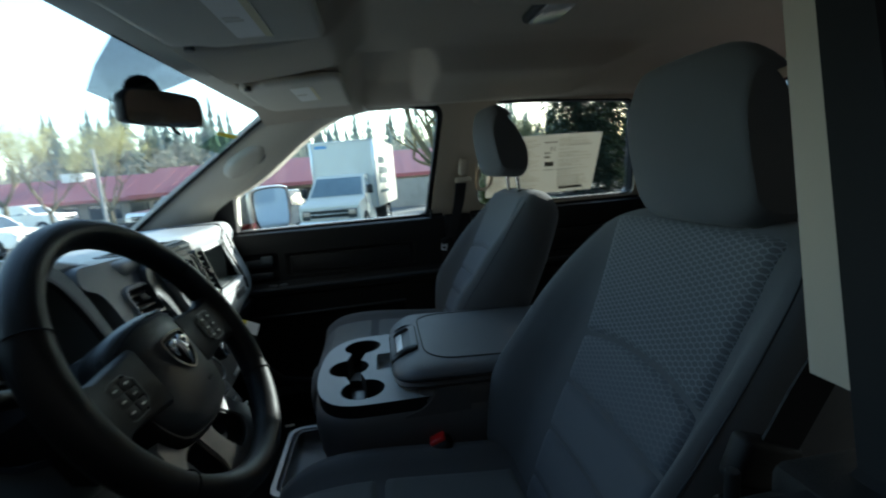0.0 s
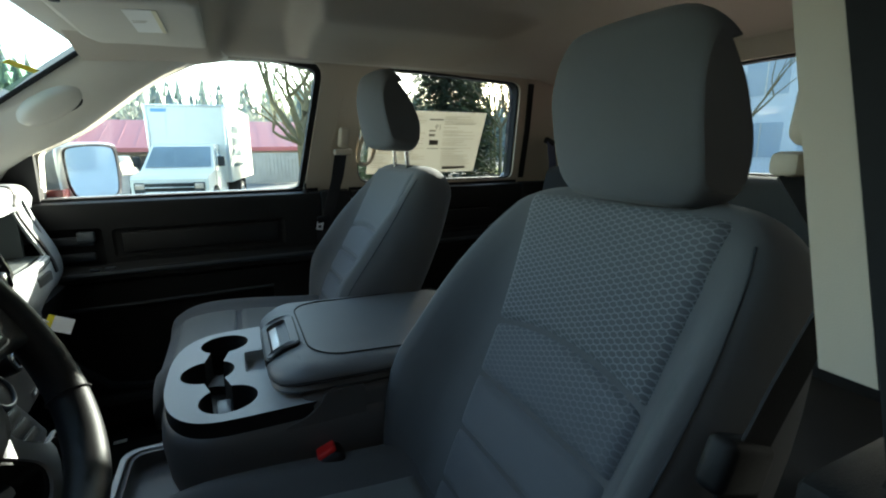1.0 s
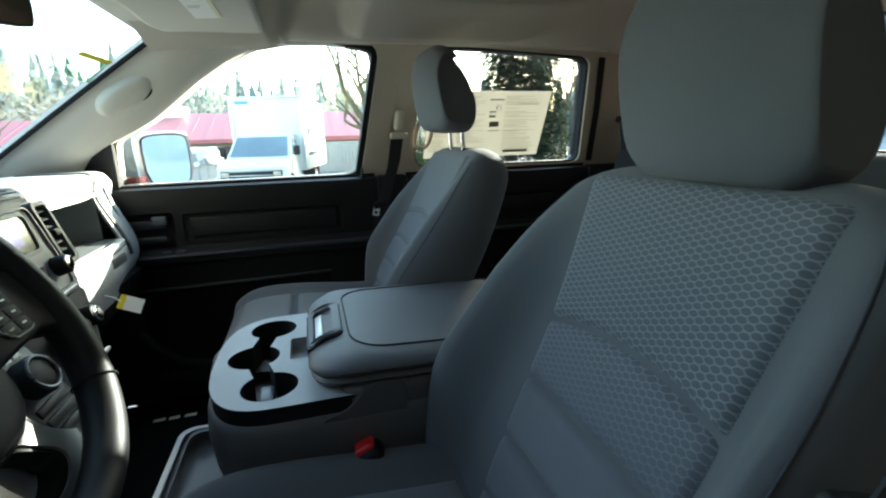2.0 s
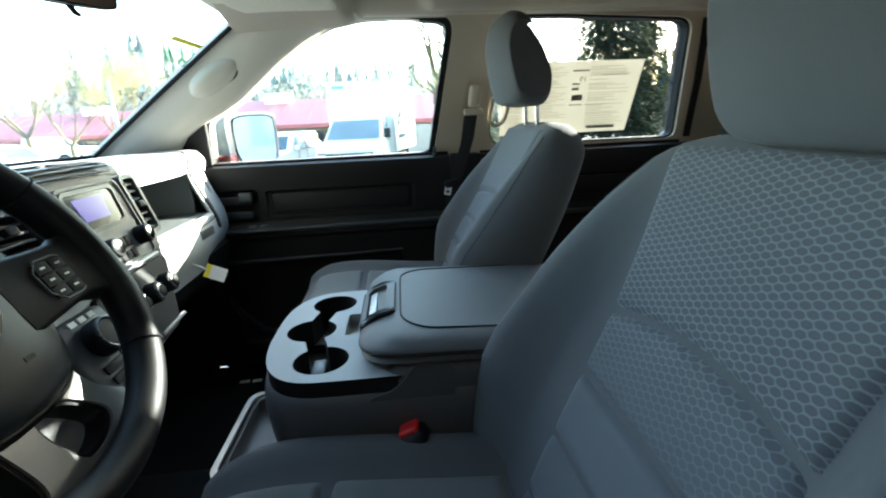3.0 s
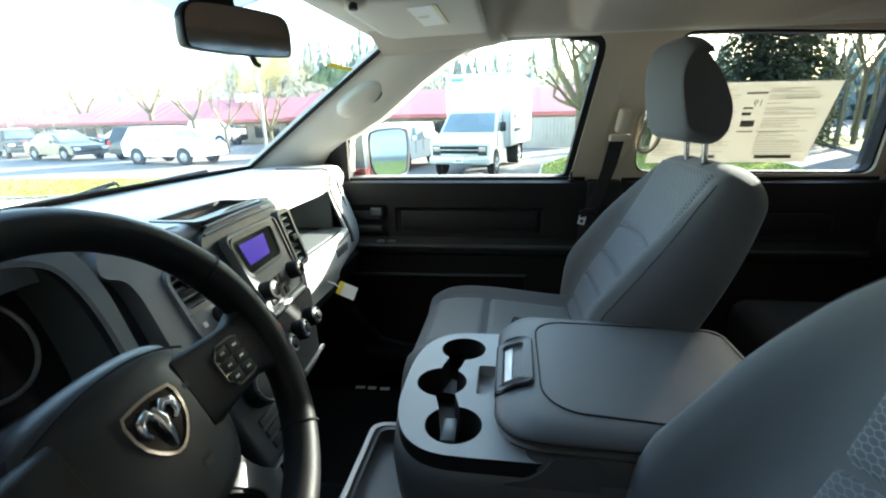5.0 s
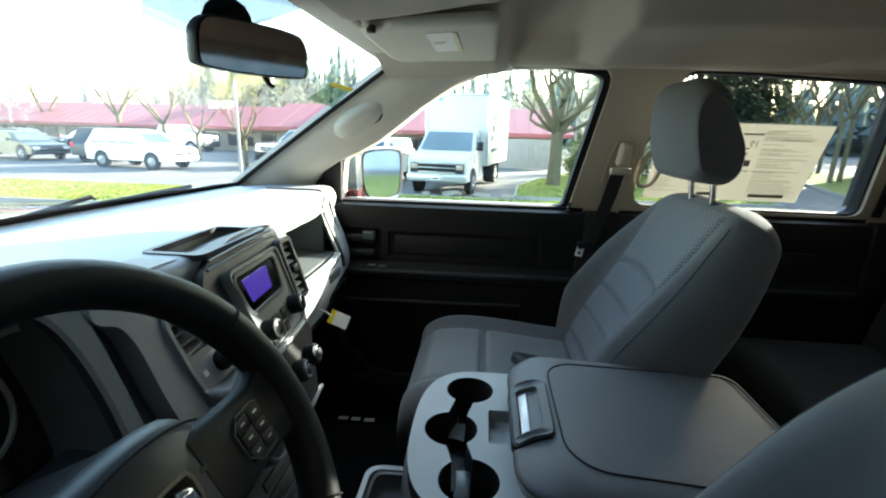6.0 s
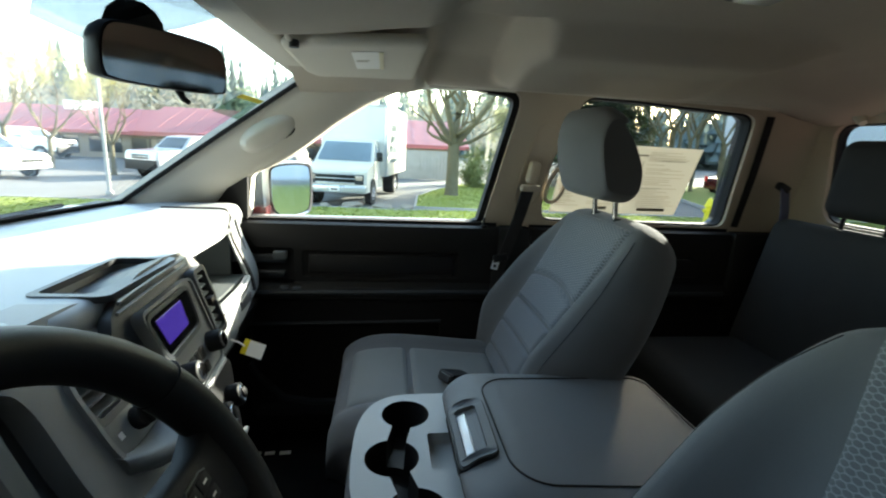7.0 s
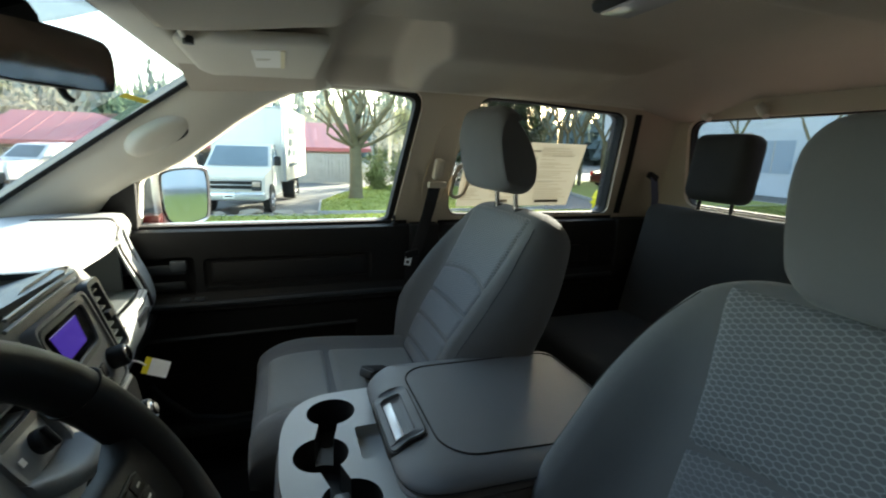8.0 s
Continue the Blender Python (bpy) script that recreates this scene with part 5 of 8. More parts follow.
part("latch_groove", plate([sub_even(grown(lo_, 0.0035)), sub_even(grown(lo_, 0.0004))], lambda u, w, d: ltop(u, w, d + 0.003), 0.014), M["black"], latch, "dark groove round the latch")
part("latch_well", plate([sub_even(grown(inn, 0.002))], lambda u, w, d: ltop(u, w, d + 0.006), 0.008), M["lid"], latch, "sunk grey well", 50)
bm = box((-0.0075, -0.052, -0.0025), (0.0075, 0.048, 0.0025), 0.0018, 2)
bm.transform(Matrix.Translation((0.0065, -0.012, 1.2345)) @ Matrix.Rotation(radians(-32), 4, 'Y'))
part("latch_bar", bm, M["latchbar"], latch, "bright satin metal latch bar")

# low middle seat base with an open bin, below the console
mb = thing("middle_seat_base", "grey middle seat base with an open front bin", "seat base")
bm = carved(box((-0.285, -0.150, 0.82), (0.32, 0.150, 0.992), 0.03, 4), [box((-0.265, -0.115, 0.955), (-0.05, 0.105, 1.02), 0.02, 3)])
part("base", bm, M["vinyl"], mb, "dark grey vinyl", 60)
bm = plate([rrect(-0.286, 0.0, -0.135, 0.125, 0.03), rrect(-0.276, 0.0, -0.125, 0.115, 0.026)], lambda u, w, d: Vector((u, w, 0.989 + d)), 0.006)
part("bin_rim", bm, M["silver"], mb, "light grey rim")
part("cushion", box((-0.02, -0.165, 0.95), (0.34, 0.165, 1.01), 0.03, 4), M["fabric"], mb, "grey cloth", 60)

# ---- dashboard ----
dash = thing("dashboard", "light grey moulded dashboard with a darker centre stack", "dashboard")


def dash_top(x, y):
    """Height of the dash top; a hood rises before the driver."""
    z = 1.478 + 0.018 * step(-0.95, -0.66, x)
    z += 0.046 * step(-0.20, -0.36, y) * step(-0.80, -0.52, x) * step(-0.74, -0.60, y)
    z += 0.012 * step(0.25, 0.12, y) * step(-0.12, -0.0, y + 0.25) * step(-0.75, -0.55, x)
    return z


def dash_edge(y):
    """x of the rear edge of the dash top."""
    if y > 0.15:
        return lerp(-0.514, -0.544, step(0.45, 0.72, y))
    if y > -0.22:
        return lerp(-0.43, -0.514, step(0.08, 0.16, y))
    return lerp(-0.43, -0.462, step(-0.16, -0.30, y))


rows = []
for k in range(61):
    y = lerp(-0.745, 0.745, k / 60)
    e = dash_edge(y)
    endr = 0.02 * (max(0, abs(y) - 0.70) / 0.045) ** 2
    row = [Vector((-1.02, y, 1.40)), Vector((-1.0, y, 1.470 - endr))]
    for i in range(14):
        x = lerp(-0.97, e - 0.02, i / 13)
        row.append(Vector((x, y, dash_top(x, y) - endr)))
    z = dash_top(e, y) - endr
    row += [Vector((e - 0.008, y, z - 0.002)), Vector((e, y, z - 0.009)), Vector((e + 0.003, y, z - 0.022)), Vector((e - 0.004, y, z - 0.05)), Vector((e - 0.12, y, z - 0.075)), Vector((-1.0, y, 1.36))]
    rows.append(row)
top_bm = loft(rows)
# open bin on top of the centre stack
bin_cut = box((-0.500, -0.142, 1.470), (-0.436, 0.020, 1.56), 0.008, 2)
part("top_pad", carved(top_bm, [bin_cut]), M["dash"], dash, "light grey grained top pad", 50)
bm = plate([rrect(-0.504, -0.420, -0.148, 0.026, 0.012), rrect(-0.4965, -0.440, -0.138, 0.016, 0.008)], lambda u, w, d: Vector((u, w, dash_top(u, w) - 0.0064 + d)), 0.008)
part("bin_rim", bm, M["slate"], dash, "dark grey rim of the top bin")
bm = ribbon([ws(0.952, y) + Vector((0.012, 0, -0.006)) for y in (lerp(-0.72, 0.72, k / 20) for k in range(21))], WS_BASE - WS_TOP, 0.040, 0.004)
part("base_strip", bm, M["rubber"], dash, "black strip along the foot of the glass")
# long groove with the defroster slot near the glass
bm = box((-0.90, -0.62, 1.474), (-0.875, -0.30, 1.4815), 0.002, 1)
part("defroster_slot", bm, M["black"], dash, "black defroster slot")

# passenger's side: a frame round an open shelf
def face(y, z):
    """x of the passenger side's face."""
    return -0.520 + 0.055 * step(1.47, 1.27, z) - 0.035 * step(1.26, 1.17, z) - 0.03 * step(0.45, 0.72, y)


out = [(0.135, 1.475), (0.135, 1.18), (0.30, 1.165), (0.55, 1.17), (0.715, 1.20), (0.72, 1.47)]


def sub(loop, n=6):
    res = []
    for i in range(len(loop)):
        a, b = Vector(loop[i]), Vector(loop[(i + 1) % len(loop)])
        k = max(1, int((b - a).length / 0.03))
        res += [tuple(a.lerp(b, j / k)) for j in range(k)]
    return res


# the face as a fine grid, leaving the shelf open
bm = bmesh.new()
ys = sorted({round(lerp(0.135, 0.72, i / 26), 4) for i in range(27)} | {0.235, 0.575, 0.60, 0.69})
zs = sorted({round(lerp(1.17, 1.478, i / 22), 4) for i in range(23)} | {1.322, 1.436})
vv = {}
for iy, y in enumerate(ys):
    for iz, z in enumerate(zs):
        vv[iy, iz] = bm.verts.new((face(y, z), y, z))
for iy in range(len(ys) - 1):
    for iz in range(len(zs) - 1):
        yc, zc = (ys[iy] + ys[iy + 1]) / 2, (zs[iz] + zs[iz + 1]) / 2
        if 0.235 < yc < 0.575 and 1.322 < zc < 1.436:
            continue
        bm.faces.new((vv[iy, iz], vv[iy + 1, iz], vv[iy + 1, iz + 1], vv[iy, iz + 1]))
r = bmesh.ops.extrude_face_region(bm, geom=bm.faces[:])
bmesh.ops.translate(bm, vec=(-0.006, 0, 0), verts=[g for g in r["geom"] if isinstance(g, bmesh.types.BMVert)])
pface = part("passenger_face", bm, M["dash"], dash, "light grey passenger side panel", 50)
bm = bmesh.new()
x0, x1 = -0.68, -0.514
for a, b_ in (((x0, 0.223, 1.310), (x1 + 0.018, 0.587, 1.321)), ((x0, 0.223, 1.437), (x1 - 0.008, 0.587, 1.447)), ((x0, 0.223, 1.321), (x1, 0.234, 1.437)), ((x0, 0.576, 1.321), (x1 - 0.014, 0.587, 1.437)), ((x0 - 0.01, 0.223, 1.310), (x0, 0.587, 1.447))):
    box(a, b_, bm=bm)
part("shelf", bm, M["hoodgrey"], pface, "dark grey open shelf")
# dark joint band before the end vent
e = dash_edge(0.585)
pts = [(e - d, 0.585, dash_top(e - d, 0.585) + 0.0005) for d in (0.16, 0.10, 0.05, 0.02)] + [(e - 0.006, 0.586, dash_top(e, 0.585) - 0.001), (e + 0.001, 0.587, dash_top(e, 0.585) - 0.009), (e + 0.0045, 0.588, dash_top(e, 0.585) - 0.022)]
pts += [(face(0.59, z) + 0.003, 0.590 + 0.10 * (1.46 - z), z) for z in (1.455, 1.42, 1.38, 1.34, 1.30, 1.27)]
bm = ribbon(pts, (0, 1, 0), 0.014, 0.004)
part("joint_band", bm, M["black"], dash, "black joint band", 50)
bm = tube([(face(y, 1.318) + 0.004, y, 1.316) for y in (0.235, 0.31, 0.40, 0.49, 0.575)], 0.006, 8)
part("shelf_lip", bm, M["dash"], pface, "light grey lip")
# glove box door seam and handle recess
bm = box((face(0.5, 1.28) - 0.004, 0.44, 1.268), (face(0.5, 1.28) + 0.004, 0.53, 1.292), 0.003, 2)
part("glove_box_handle", bm, M["dashdark"], pface, "dark recessed handle")
bm = tube([(face(y, 1.302) + 0.001, y, 1.302) for y in (0.20, 0.3, 0.4, 0.5, 0.62)], 0.0016, 6)
part("glove_box_seam", bm, M["black"], pface, "dark joint")
# lower dash, dark
rows = []
for y in (-0.74, -0.5, -0.2, 0.1, 0.3, 0.55, 0.74):
    f = -0.50 if y > 0.1 else -0.42
    rows.append([Vector((x, y, z)) for x, z in ((f, 1.20), (f - 0.03, 1.12), (f - 0.12, 1.04), (-0.95, 0.98), (-0.95, 1.30), (f - 0.12, 1.28))])
part("lower_panel", loft(rows), M["black"], dash, "black lower panel", 40)


def vent(name, loop_c, size, slats, parent, yaw=0.0, lean=0.0, slat_mat="bezel"):
    """An air outlet facing the cabin with a frame and slats; size is (width, height); a paler slat_mat paints sun on
    the slats.
    """
    w, h = size
    m = Matrix.Translation(loop_c) @ Matrix.Rotation(yaw, 4, 'Z') @ Matrix.Rotation(lean, 4, 'Y')
    bm = plate([rrect(-w / 2 - 0.008, w / 2 + 0.008, -h / 2 - 0.008, h / 2 + 0.008, 0.012), rrect(-w / 2, w / 2, -h / 2, h / 2, 0.007)], lambda u, q, d: Vector((0.004 - d, u, q)), 0.014)
    bm.transform(m)
    v = part(name, bm, M["bezel"], parent, "grey air vent")
    bm = box((-0.035, -w / 2 - 0.002, -h / 2 - 0.002), (-0.030, w / 2 + 0.002, h / 2 + 0.002))
    for a, b_ in (((-0.03, -w / 2 - 0.004, -h / 2), (-0.006, -w / 2, h / 2)), ((-0.03, w / 2, -h / 2), (-0.006, w / 2 + 0.004, h / 2)), ((-0.03, -w / 2, h / 2), (-0.006, w / 2, h / 2 + 0.004)), ((-0.03, -w / 2, -h / 2 - 0.004), (-0.006, w / 2, -h / 2))):
        box(a, b_, bm=bm)
    bm.transform(m)
    part("duct", bm, M["rubber"], v, "black duct")
    for k in range(slats):
        q = lerp(-h / 2, h / 2, (k + 0.5) / slats)
        bm = box((-0.012, -w / 2 + 0.001, -0.0018), (0.010, w / 2 - 0.001, 0.0018), 0.0012, 2)
        bm.transform(m @ Matrix.Translation((-0.010, 0, q)) @ Matrix.Rotation(radians(24), 4, 'Y'))
        part("slat", bm, M[slat_mat], v)
    bm = box((-0.004, -0.010, -0.006), (0.008, 0.010, 0.006), 0.003, 2)
    bm.transform(m @ Matrix.Translation((0.0, 0, lerp(-h / 2, h / 2, 0.5 / slats + (slats // 2) / slats))))
    part("vent_tab", bm, M["black"], v, "black vent tab")
    return v


# slats paler than their frame, in place of sunlight on them
vent("end_vent", (-0.538, 0.655, 1.405), (0.060, 0.105), 7, dash, radians(-8), radians(-14), "dash")

# centre stack
cs = thing("centre_stack", "grey centre stack with radio and climate knobs", "control panel")
SM = Matrix.Translation((-0.385, -0.075, 1.395)) @ Matrix.Rotation(radians(4), 4, 'Z') @ Matrix.Rotation(radians(-17), 4, 'Y')


def stack(bm):
    bm.transform(SM)
    return bm


# local: x towards the cabin, y across, z up; the outline is slightly waisted
loop = smooth_loop([(-0.098, 0.125), (-0.092, 0.0), (-0.10, -0.06), (-0.118, -0.14), (-0.11, -0.185), (0.07, -0.185), (0.11, -0.15), (0.155, -0.06), (0.190, 0.02), (0.200, 0.125)], 2)
part("fascia", stack(plate([loop], lambda u, w, d: Vector((-0.006 - d, u, w)), 0.10)), M["slate"], cs, "dark slate grey surround", 40)
# upper band with two ridges over the radio
for k, z in enumerate((0.103, 0.112)):
    part("ridge", stack(tube([(0.004, -0.085 + 0.01 * k, z), (0.006, 0.02, z + 0.001), (0.004, 0.118, z - 0.001)], 0.0022, 6)), M["bezel"], cs, "dark grey ridge", 60)
loop = soft([(-0.054, 0.088), (-0.022, -0.050), (0.118, -0.050), (0.110, 0.086)], 0.016)
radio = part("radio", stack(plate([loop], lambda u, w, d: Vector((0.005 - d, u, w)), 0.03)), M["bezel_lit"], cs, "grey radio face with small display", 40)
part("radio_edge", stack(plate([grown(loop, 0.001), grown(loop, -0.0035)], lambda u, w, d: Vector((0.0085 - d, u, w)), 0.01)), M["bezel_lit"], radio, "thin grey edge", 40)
gl = soft([(-0.046, 0.077), (-0.032, 0.022), (0.078, 0.022), (0.084, 0.075)], 0.012)
part("display_bezel", stack(plate([grown(gl, 0.006), grown(gl, 0.0)], lambda u, w, d: Vector((0.0095 - d, u, w)), 0.008)), M["bezel"], radio, "grey display bezel", 40)
part("display_glass", stack(plate([gl], lambda u, w, d: Vector((0.0068 - d, u, w)), 0.004)), M["gauge"], radio, "glossy dark display glass")
part("display", stack(plate([[(-0.026, 0.069), (-0.018, 0.034), (0.048, 0.034), (0.053, 0.068)]], lambda u, w, d: Vector((0.0076 - d, u, w)), 0.001)), SCREEN, radio, "lit violet display", None)
for k in range(4):
    y = 0.002 + 0.017 * k
    part("radio_button", stack(box((0.003, y - 0.0075, -0.022), (0.008, y + 0.0075, -0.004), 0.002, 2)), M["black"], radio, "black button")
    part("radio_button", stack(box((0.003, y - 0.0075, -0.042), (0.008, y + 0.0075, -0.027), 0.002, 2)), M["black"], radio, "black button")
for y in (0.091, -0.012):
    kb = part("radio_knob", stack(disc((0.004, y, -0.014), (1, 0, 0), 0.0155, 0.022, 24, 0.004)), M["black"], radio, "black knob")
    part("knob_cap", stack(disc((0.0255, y, -0.014), (1, 0, 0), 0.011, 0.0015, 20, 0.0005)), M["chrome"], kb, "bright cap")
part("lower_edge", stack(box((0.004, -0.020, -0.058), (0.011, 0.112, -0.050), 0.003, 2)), M["silver"], radio, "bright lower edge")
# climate panel
part("climate_panel", stack(plate([soft([(-0.095, -0.062), (-0.090, -0.178), (0.070, -0.178), (0.142, -0.062)], 0.02)], lambda u, w, d: Vector((0.004 - d, u, w)), 0.03)), M["black"], cs, "black climate panel", 40)
for y in (-0.024, 0.030, 0.084):
    kb = part("climate_knob", stack(disc((0.003, y, -0.105), (1, 0, 0), 0.0175, 0.020, 24, 0.004)), M["black"], cs, "black climate knob with bright cap")
    part("knob_ring", stack(disc((0.0222, y, -0.105), (1, 0, 0), 0.0125, 0.003, 24, 0.001)), M["chrome"], kb, "bright ring")
    part("knob_cap", stack(disc((0.0252, y, -0.105), (1, 0, 0), 0.0085, 0.002, 20, 0.0008)), M["black"], kb, "black cap")
bm = box((0.004, -0.016, -0.084), (0.0065, -0.010, -0.070), 0.0005, 1)
part("warning_mark", stack(bm), M["red"], cs, "red mark")
part("lower_slot", stack(box((0.0, 0.0, -0.172), (0.008, 0.095, -0.166), 0.002, 2)), M["silver"], cs, "bright lower trim strip")
# vents either side of the radio
vent("centre_vent", SM @ Vector((0.006, 0.145, 0.034)), (0.036, 0.096), 7, cs, radians(4), radians(-17), "dash")
# panel between the instruments and the radio: grey arch round a vent, a dark slot beside it
def fas(u, w, d=0.0):
    """A point of the driver's fascia, which leans away upwards; d is into the dash."""
    return Vector((-0.410 - 0.55 * (w - 1.45) - d, u, w))


LEAN = -math.atan(0.55)
arch = soft([(-0.302, 1.494), (-0.285, 1.513), (-0.155, 1.508), (-0.150, 1.345), (-0.285, 1.322), (-0.286, 1.390), (-0.277, 1.452), (-0.281, 1.474), (-0.303, 1.482)], 0.014, 4)
opening = soft([(-0.237, 1.464), (-0.164, 1.462), (-0.160, 1.372), (-0.236, 1.370), (-0.243, 1.392)], 0.018, 4)
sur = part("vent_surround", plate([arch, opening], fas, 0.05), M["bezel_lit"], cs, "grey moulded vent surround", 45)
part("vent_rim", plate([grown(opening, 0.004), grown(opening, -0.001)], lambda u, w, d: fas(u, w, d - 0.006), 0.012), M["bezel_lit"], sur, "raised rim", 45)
part("dark_slot", plate([[(-0.322, 1.500), (-0.262, 1.490), (-0.268, 1.315), (-0.350, 1.315)]], lambda u, w, d: fas(u, w, d + 0.026), 0.01), M["dashdark"], cs, "dark recessed panel", None)
part("slot_screw", disc(fas(-0.300, 1.438, 0.026), (0.88, 0, 0.48), 0.0045, 0.003, 12, 0.001), M["bezel_lit"], cs, "small pale plug")
vent("centre_vent", fas(-0.2005, 1.4360, 0.004), (0.064, 0.050), 4, cs, 0.0, LEAN, "bezel_lit")
hp_ = Matrix.Translation(fas(-0.200, 1.391, 0.006)) @ Matrix.Rotation(LEAN, 4, 'Y')
hsw = part("switch_plate", box((-0.012, -0.038, -0.021), (0.004, 0.036, 0.020), 0.004, 2, m=hp_), M["bezel_lit"], cs, "grey switch plate", 45)
bm = disc((0.003, 0.008, 0.0), (1, 0, 0), 0.0125, 0.010, 24, 0.003)
box((0.012, 0.0055, -0.0115), (0.019, 0.0105, 0.0115), 0.002, 2, bm=bm)
bm.transform(hp_)
part("light_switch", bm, M["black"], hsw, "black rotary light switch", 45)
part("switch_mark", box((0.003, -0.026, -0.004), (0.0048, -0.019, 0.003), m=hp_), M["labelw"], hsw, "pale mark")
rings = []
for k in range(13):
    u = lerp(-0.246, -0.158, k / 12)
    out = 0.034 * math.sin(math.pi * min(1.0, 0.12 + 0.88 * k / 12) * 0.62) ** 0.8
    w = 1.376 - 0.010 * math.sin(math.pi * k / 12) - 0.006 * k / 12
    base = fas(u, w, 0.01)
    rings.append([base + Vector(v) for v in ((0, 0, -0.009), (out, 0, -0.012), (out + 0.006, 0, -0.008), (out + 0.008, 0, 0.0), (out + 0.004, 0, 0.007), (out - 0.004, 0, 0.009), (0, 0, 0.009))])
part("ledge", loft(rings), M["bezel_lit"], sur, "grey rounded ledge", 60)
# rotary switch below the driver's side vent
pm = Matrix.Translation(fas(-0.228, 1.292, -0.004)) @ Matrix.Rotation(LEAN, 4, 'Y')
bm = box((-0.03, -0.058, -0.075), (0.006, 0.046, 0.052), 0.010, 3, m=pm)
rp = part("switch_panel", bm, M["dashdark"], cs, "dark grey switch panel")
bm = disc((0, 0, 0), (1, 0, 0), 0.025, 0.02, 24, 0.004)
bm.transform(pm @ Matrix.Translation((0.005, 0, 0.012)))
part("rotary_switch", bm, M["black"], rp, "black rotary switch")
bm = tube([(0.026, 0.021 * math.cos(a), 0.021 * math.sin(a)) for a in (2 * math.pi * k / 24 for k in range(25))], 0.0022, 8)
bm.transform(pm @ Matrix.Translation((0.005 - 0.005, 0, 0.012)))
part("switch_ring", bm, M["bezel"], rp, "grey ring")
for k in range(3):
    bm = box((0.004, -0.03, -0.03 - 0.016 * k), (0.009, 0.028, -0.018 - 0.016 * k), 0.002, 2, m=pm)
    part("switch", bm, M["black"], rp, "black switch")
for k in range(3):
    part("switch_mark", box((0.005, -0.022 + 0.017 * k, 0.040), (0.0068, -0.011 + 0.017 * k, 0.047), m=pm), M["labelw"], rp, "pale mark")
part("trim_strip", box((0.002, -0.050, -0.078), (0.009, 0.046, -0.0735), 0.002, 2, m=pm), M["silver"], rp, "bright lower strip")

# instrument binnacle behind the wheel
ib = thing("instrument_binnacle", "dark instrument cluster under a dark grey hood", "instrument cluster")
cy = -0.459
side_out = [(0.157, 1.500), (0.132, 1.534), (0.060, 1.548)]
low_out = [(0.140, 1.400), (0.122, 1.300)]
loop_out = smooth_loop([(cy - y, z) for y, z in side_out] + [(cy + y, z) for y, z in reversed(side_out)] + [(cy + y, z) for y, z in low_out] + [(cy - y, z) for y, z in reversed(low_out)], 2)
side_in = [(0.125, 1.492), (0.108, 1.518), (0.050, 1.528)]
low_in = [(0.124, 1.430), (0.104, 1.350)]
loop_in = smooth_loop([(cy - y, z) for y, z in side_in] + [(cy + y, z) for y, z in reversed(side_in)] + [(cy + y, z) for y, z in low_in] + [(cy - y, z) for y, z in reversed(low_in)], 2)
part("hood", plate([loop_out, loop_in], fas, 0.10), M["hoodgrey"], ib, "dark grey moulded hood", 45)
part("hood_lip", plate([grown(loop_in, 0.004), grown(loop_in, -0.002)], lambda u, w, d: fas(u, w, d - 0.003), 0.01), M["dashdark"], ib, "dark lip of the hood", 45)
lensp = part("gauge_lens", plate([grown(loop_in, 0.004)], lambda u, w, d: fas(u, w, d + 0.075), 0.01), M["gauge"], ib, "dark smoked lens", None)
for y in (-0.525, -0.400):
    bm = tube([fas(y + 0.050 * math.cos(a), 1.445 + 0.046 * math.sin(a), 0.072) for a in (2 * math.pi * k / 32 for k in range(33))], 0.0026, 6)
    part("gauge_ring", bm, M["silver"], lensp, "grey gauge ring")
part("gauge_sill", plate([[(-0.575, 1.372), (-0.345, 1.372), (-0.342, 1.384), (-0.578, 1.384)]], lambda u, w, d: fas(u, w, d + 0.030), 0.03), M["dashdark"], ib, "dark sill below the gauges", None)
# filler between the binnacle and the door
part("side_filler", plate([soft([(-0.735, 1.50), (-0.612, 1.51), (-0.600, 1.40), (-0.585, 1.22), (-0.735, 1.22)], 0.012)], lambda u, w, d: fas(u, w, d + 0.020), 0.04), M["hoodgrey"], ib, "grey side panel", 45)
part("lower_filler", plate([soft([(-0.735, 1.312), (-0.150, 1.318), (-0.150, 1.20), (-0.735, 1.20)], 0.01)], lambda u, w, d: fas(u, w, d + 0.024), 0.04), M["dashdark"], ib, "dark panel under the instruments", 45)

# hang tag below the glove box
tg = thing("paper_tag", "white and yellow paper tag hanging under the dash", "tag")
e1, e2 = Vector((0.80, 0.32, -0.50)).normalized(), Vector((0.20, 0.55, 0.80))
en = e1.cross(e2).normalized()
e2 = en.cross(e1)
mm = Matrix.Translation((-0.435, 0.405, 1.190)) @ Matrix((e1, e2, en)).transposed().to_4x4()
part("card", box((-0.010, -0.018, -0.0006), (0.030, 0.018, 0.0006), m=mm), M["labelw"], tg, "white card")
part("card_top", box((-0.0225, -0.018, -0.0008), (-0.0103, 0.018, 0.0008), m=mm), M["yellow"], tg, "yellow band")
part("string", tube([mm @ Vector((-0.018, 0, 0.001)), mm @ Vector((-0.034, 0.004, 0.003)), (-0.475, 0.385, 1.222)], 0.0022, 6), M["labelw"], tg, "white tie")

# ---- steering wheel ----
WT = radians(28.65)
wn_, wu = Vector((math.cos(WT), 0, math.sin(WT))), Vector((-math.sin(WT), 0, math.cos(WT)))
WM = Matrix.Translation((-0.256, -0.4616, 1.4295)) @ Matrix((Vector((0, wu.x, wn_.x)), Vector((1, 0, 0)), Vector((0, wu.z, wn_.z)))).to_4x4()
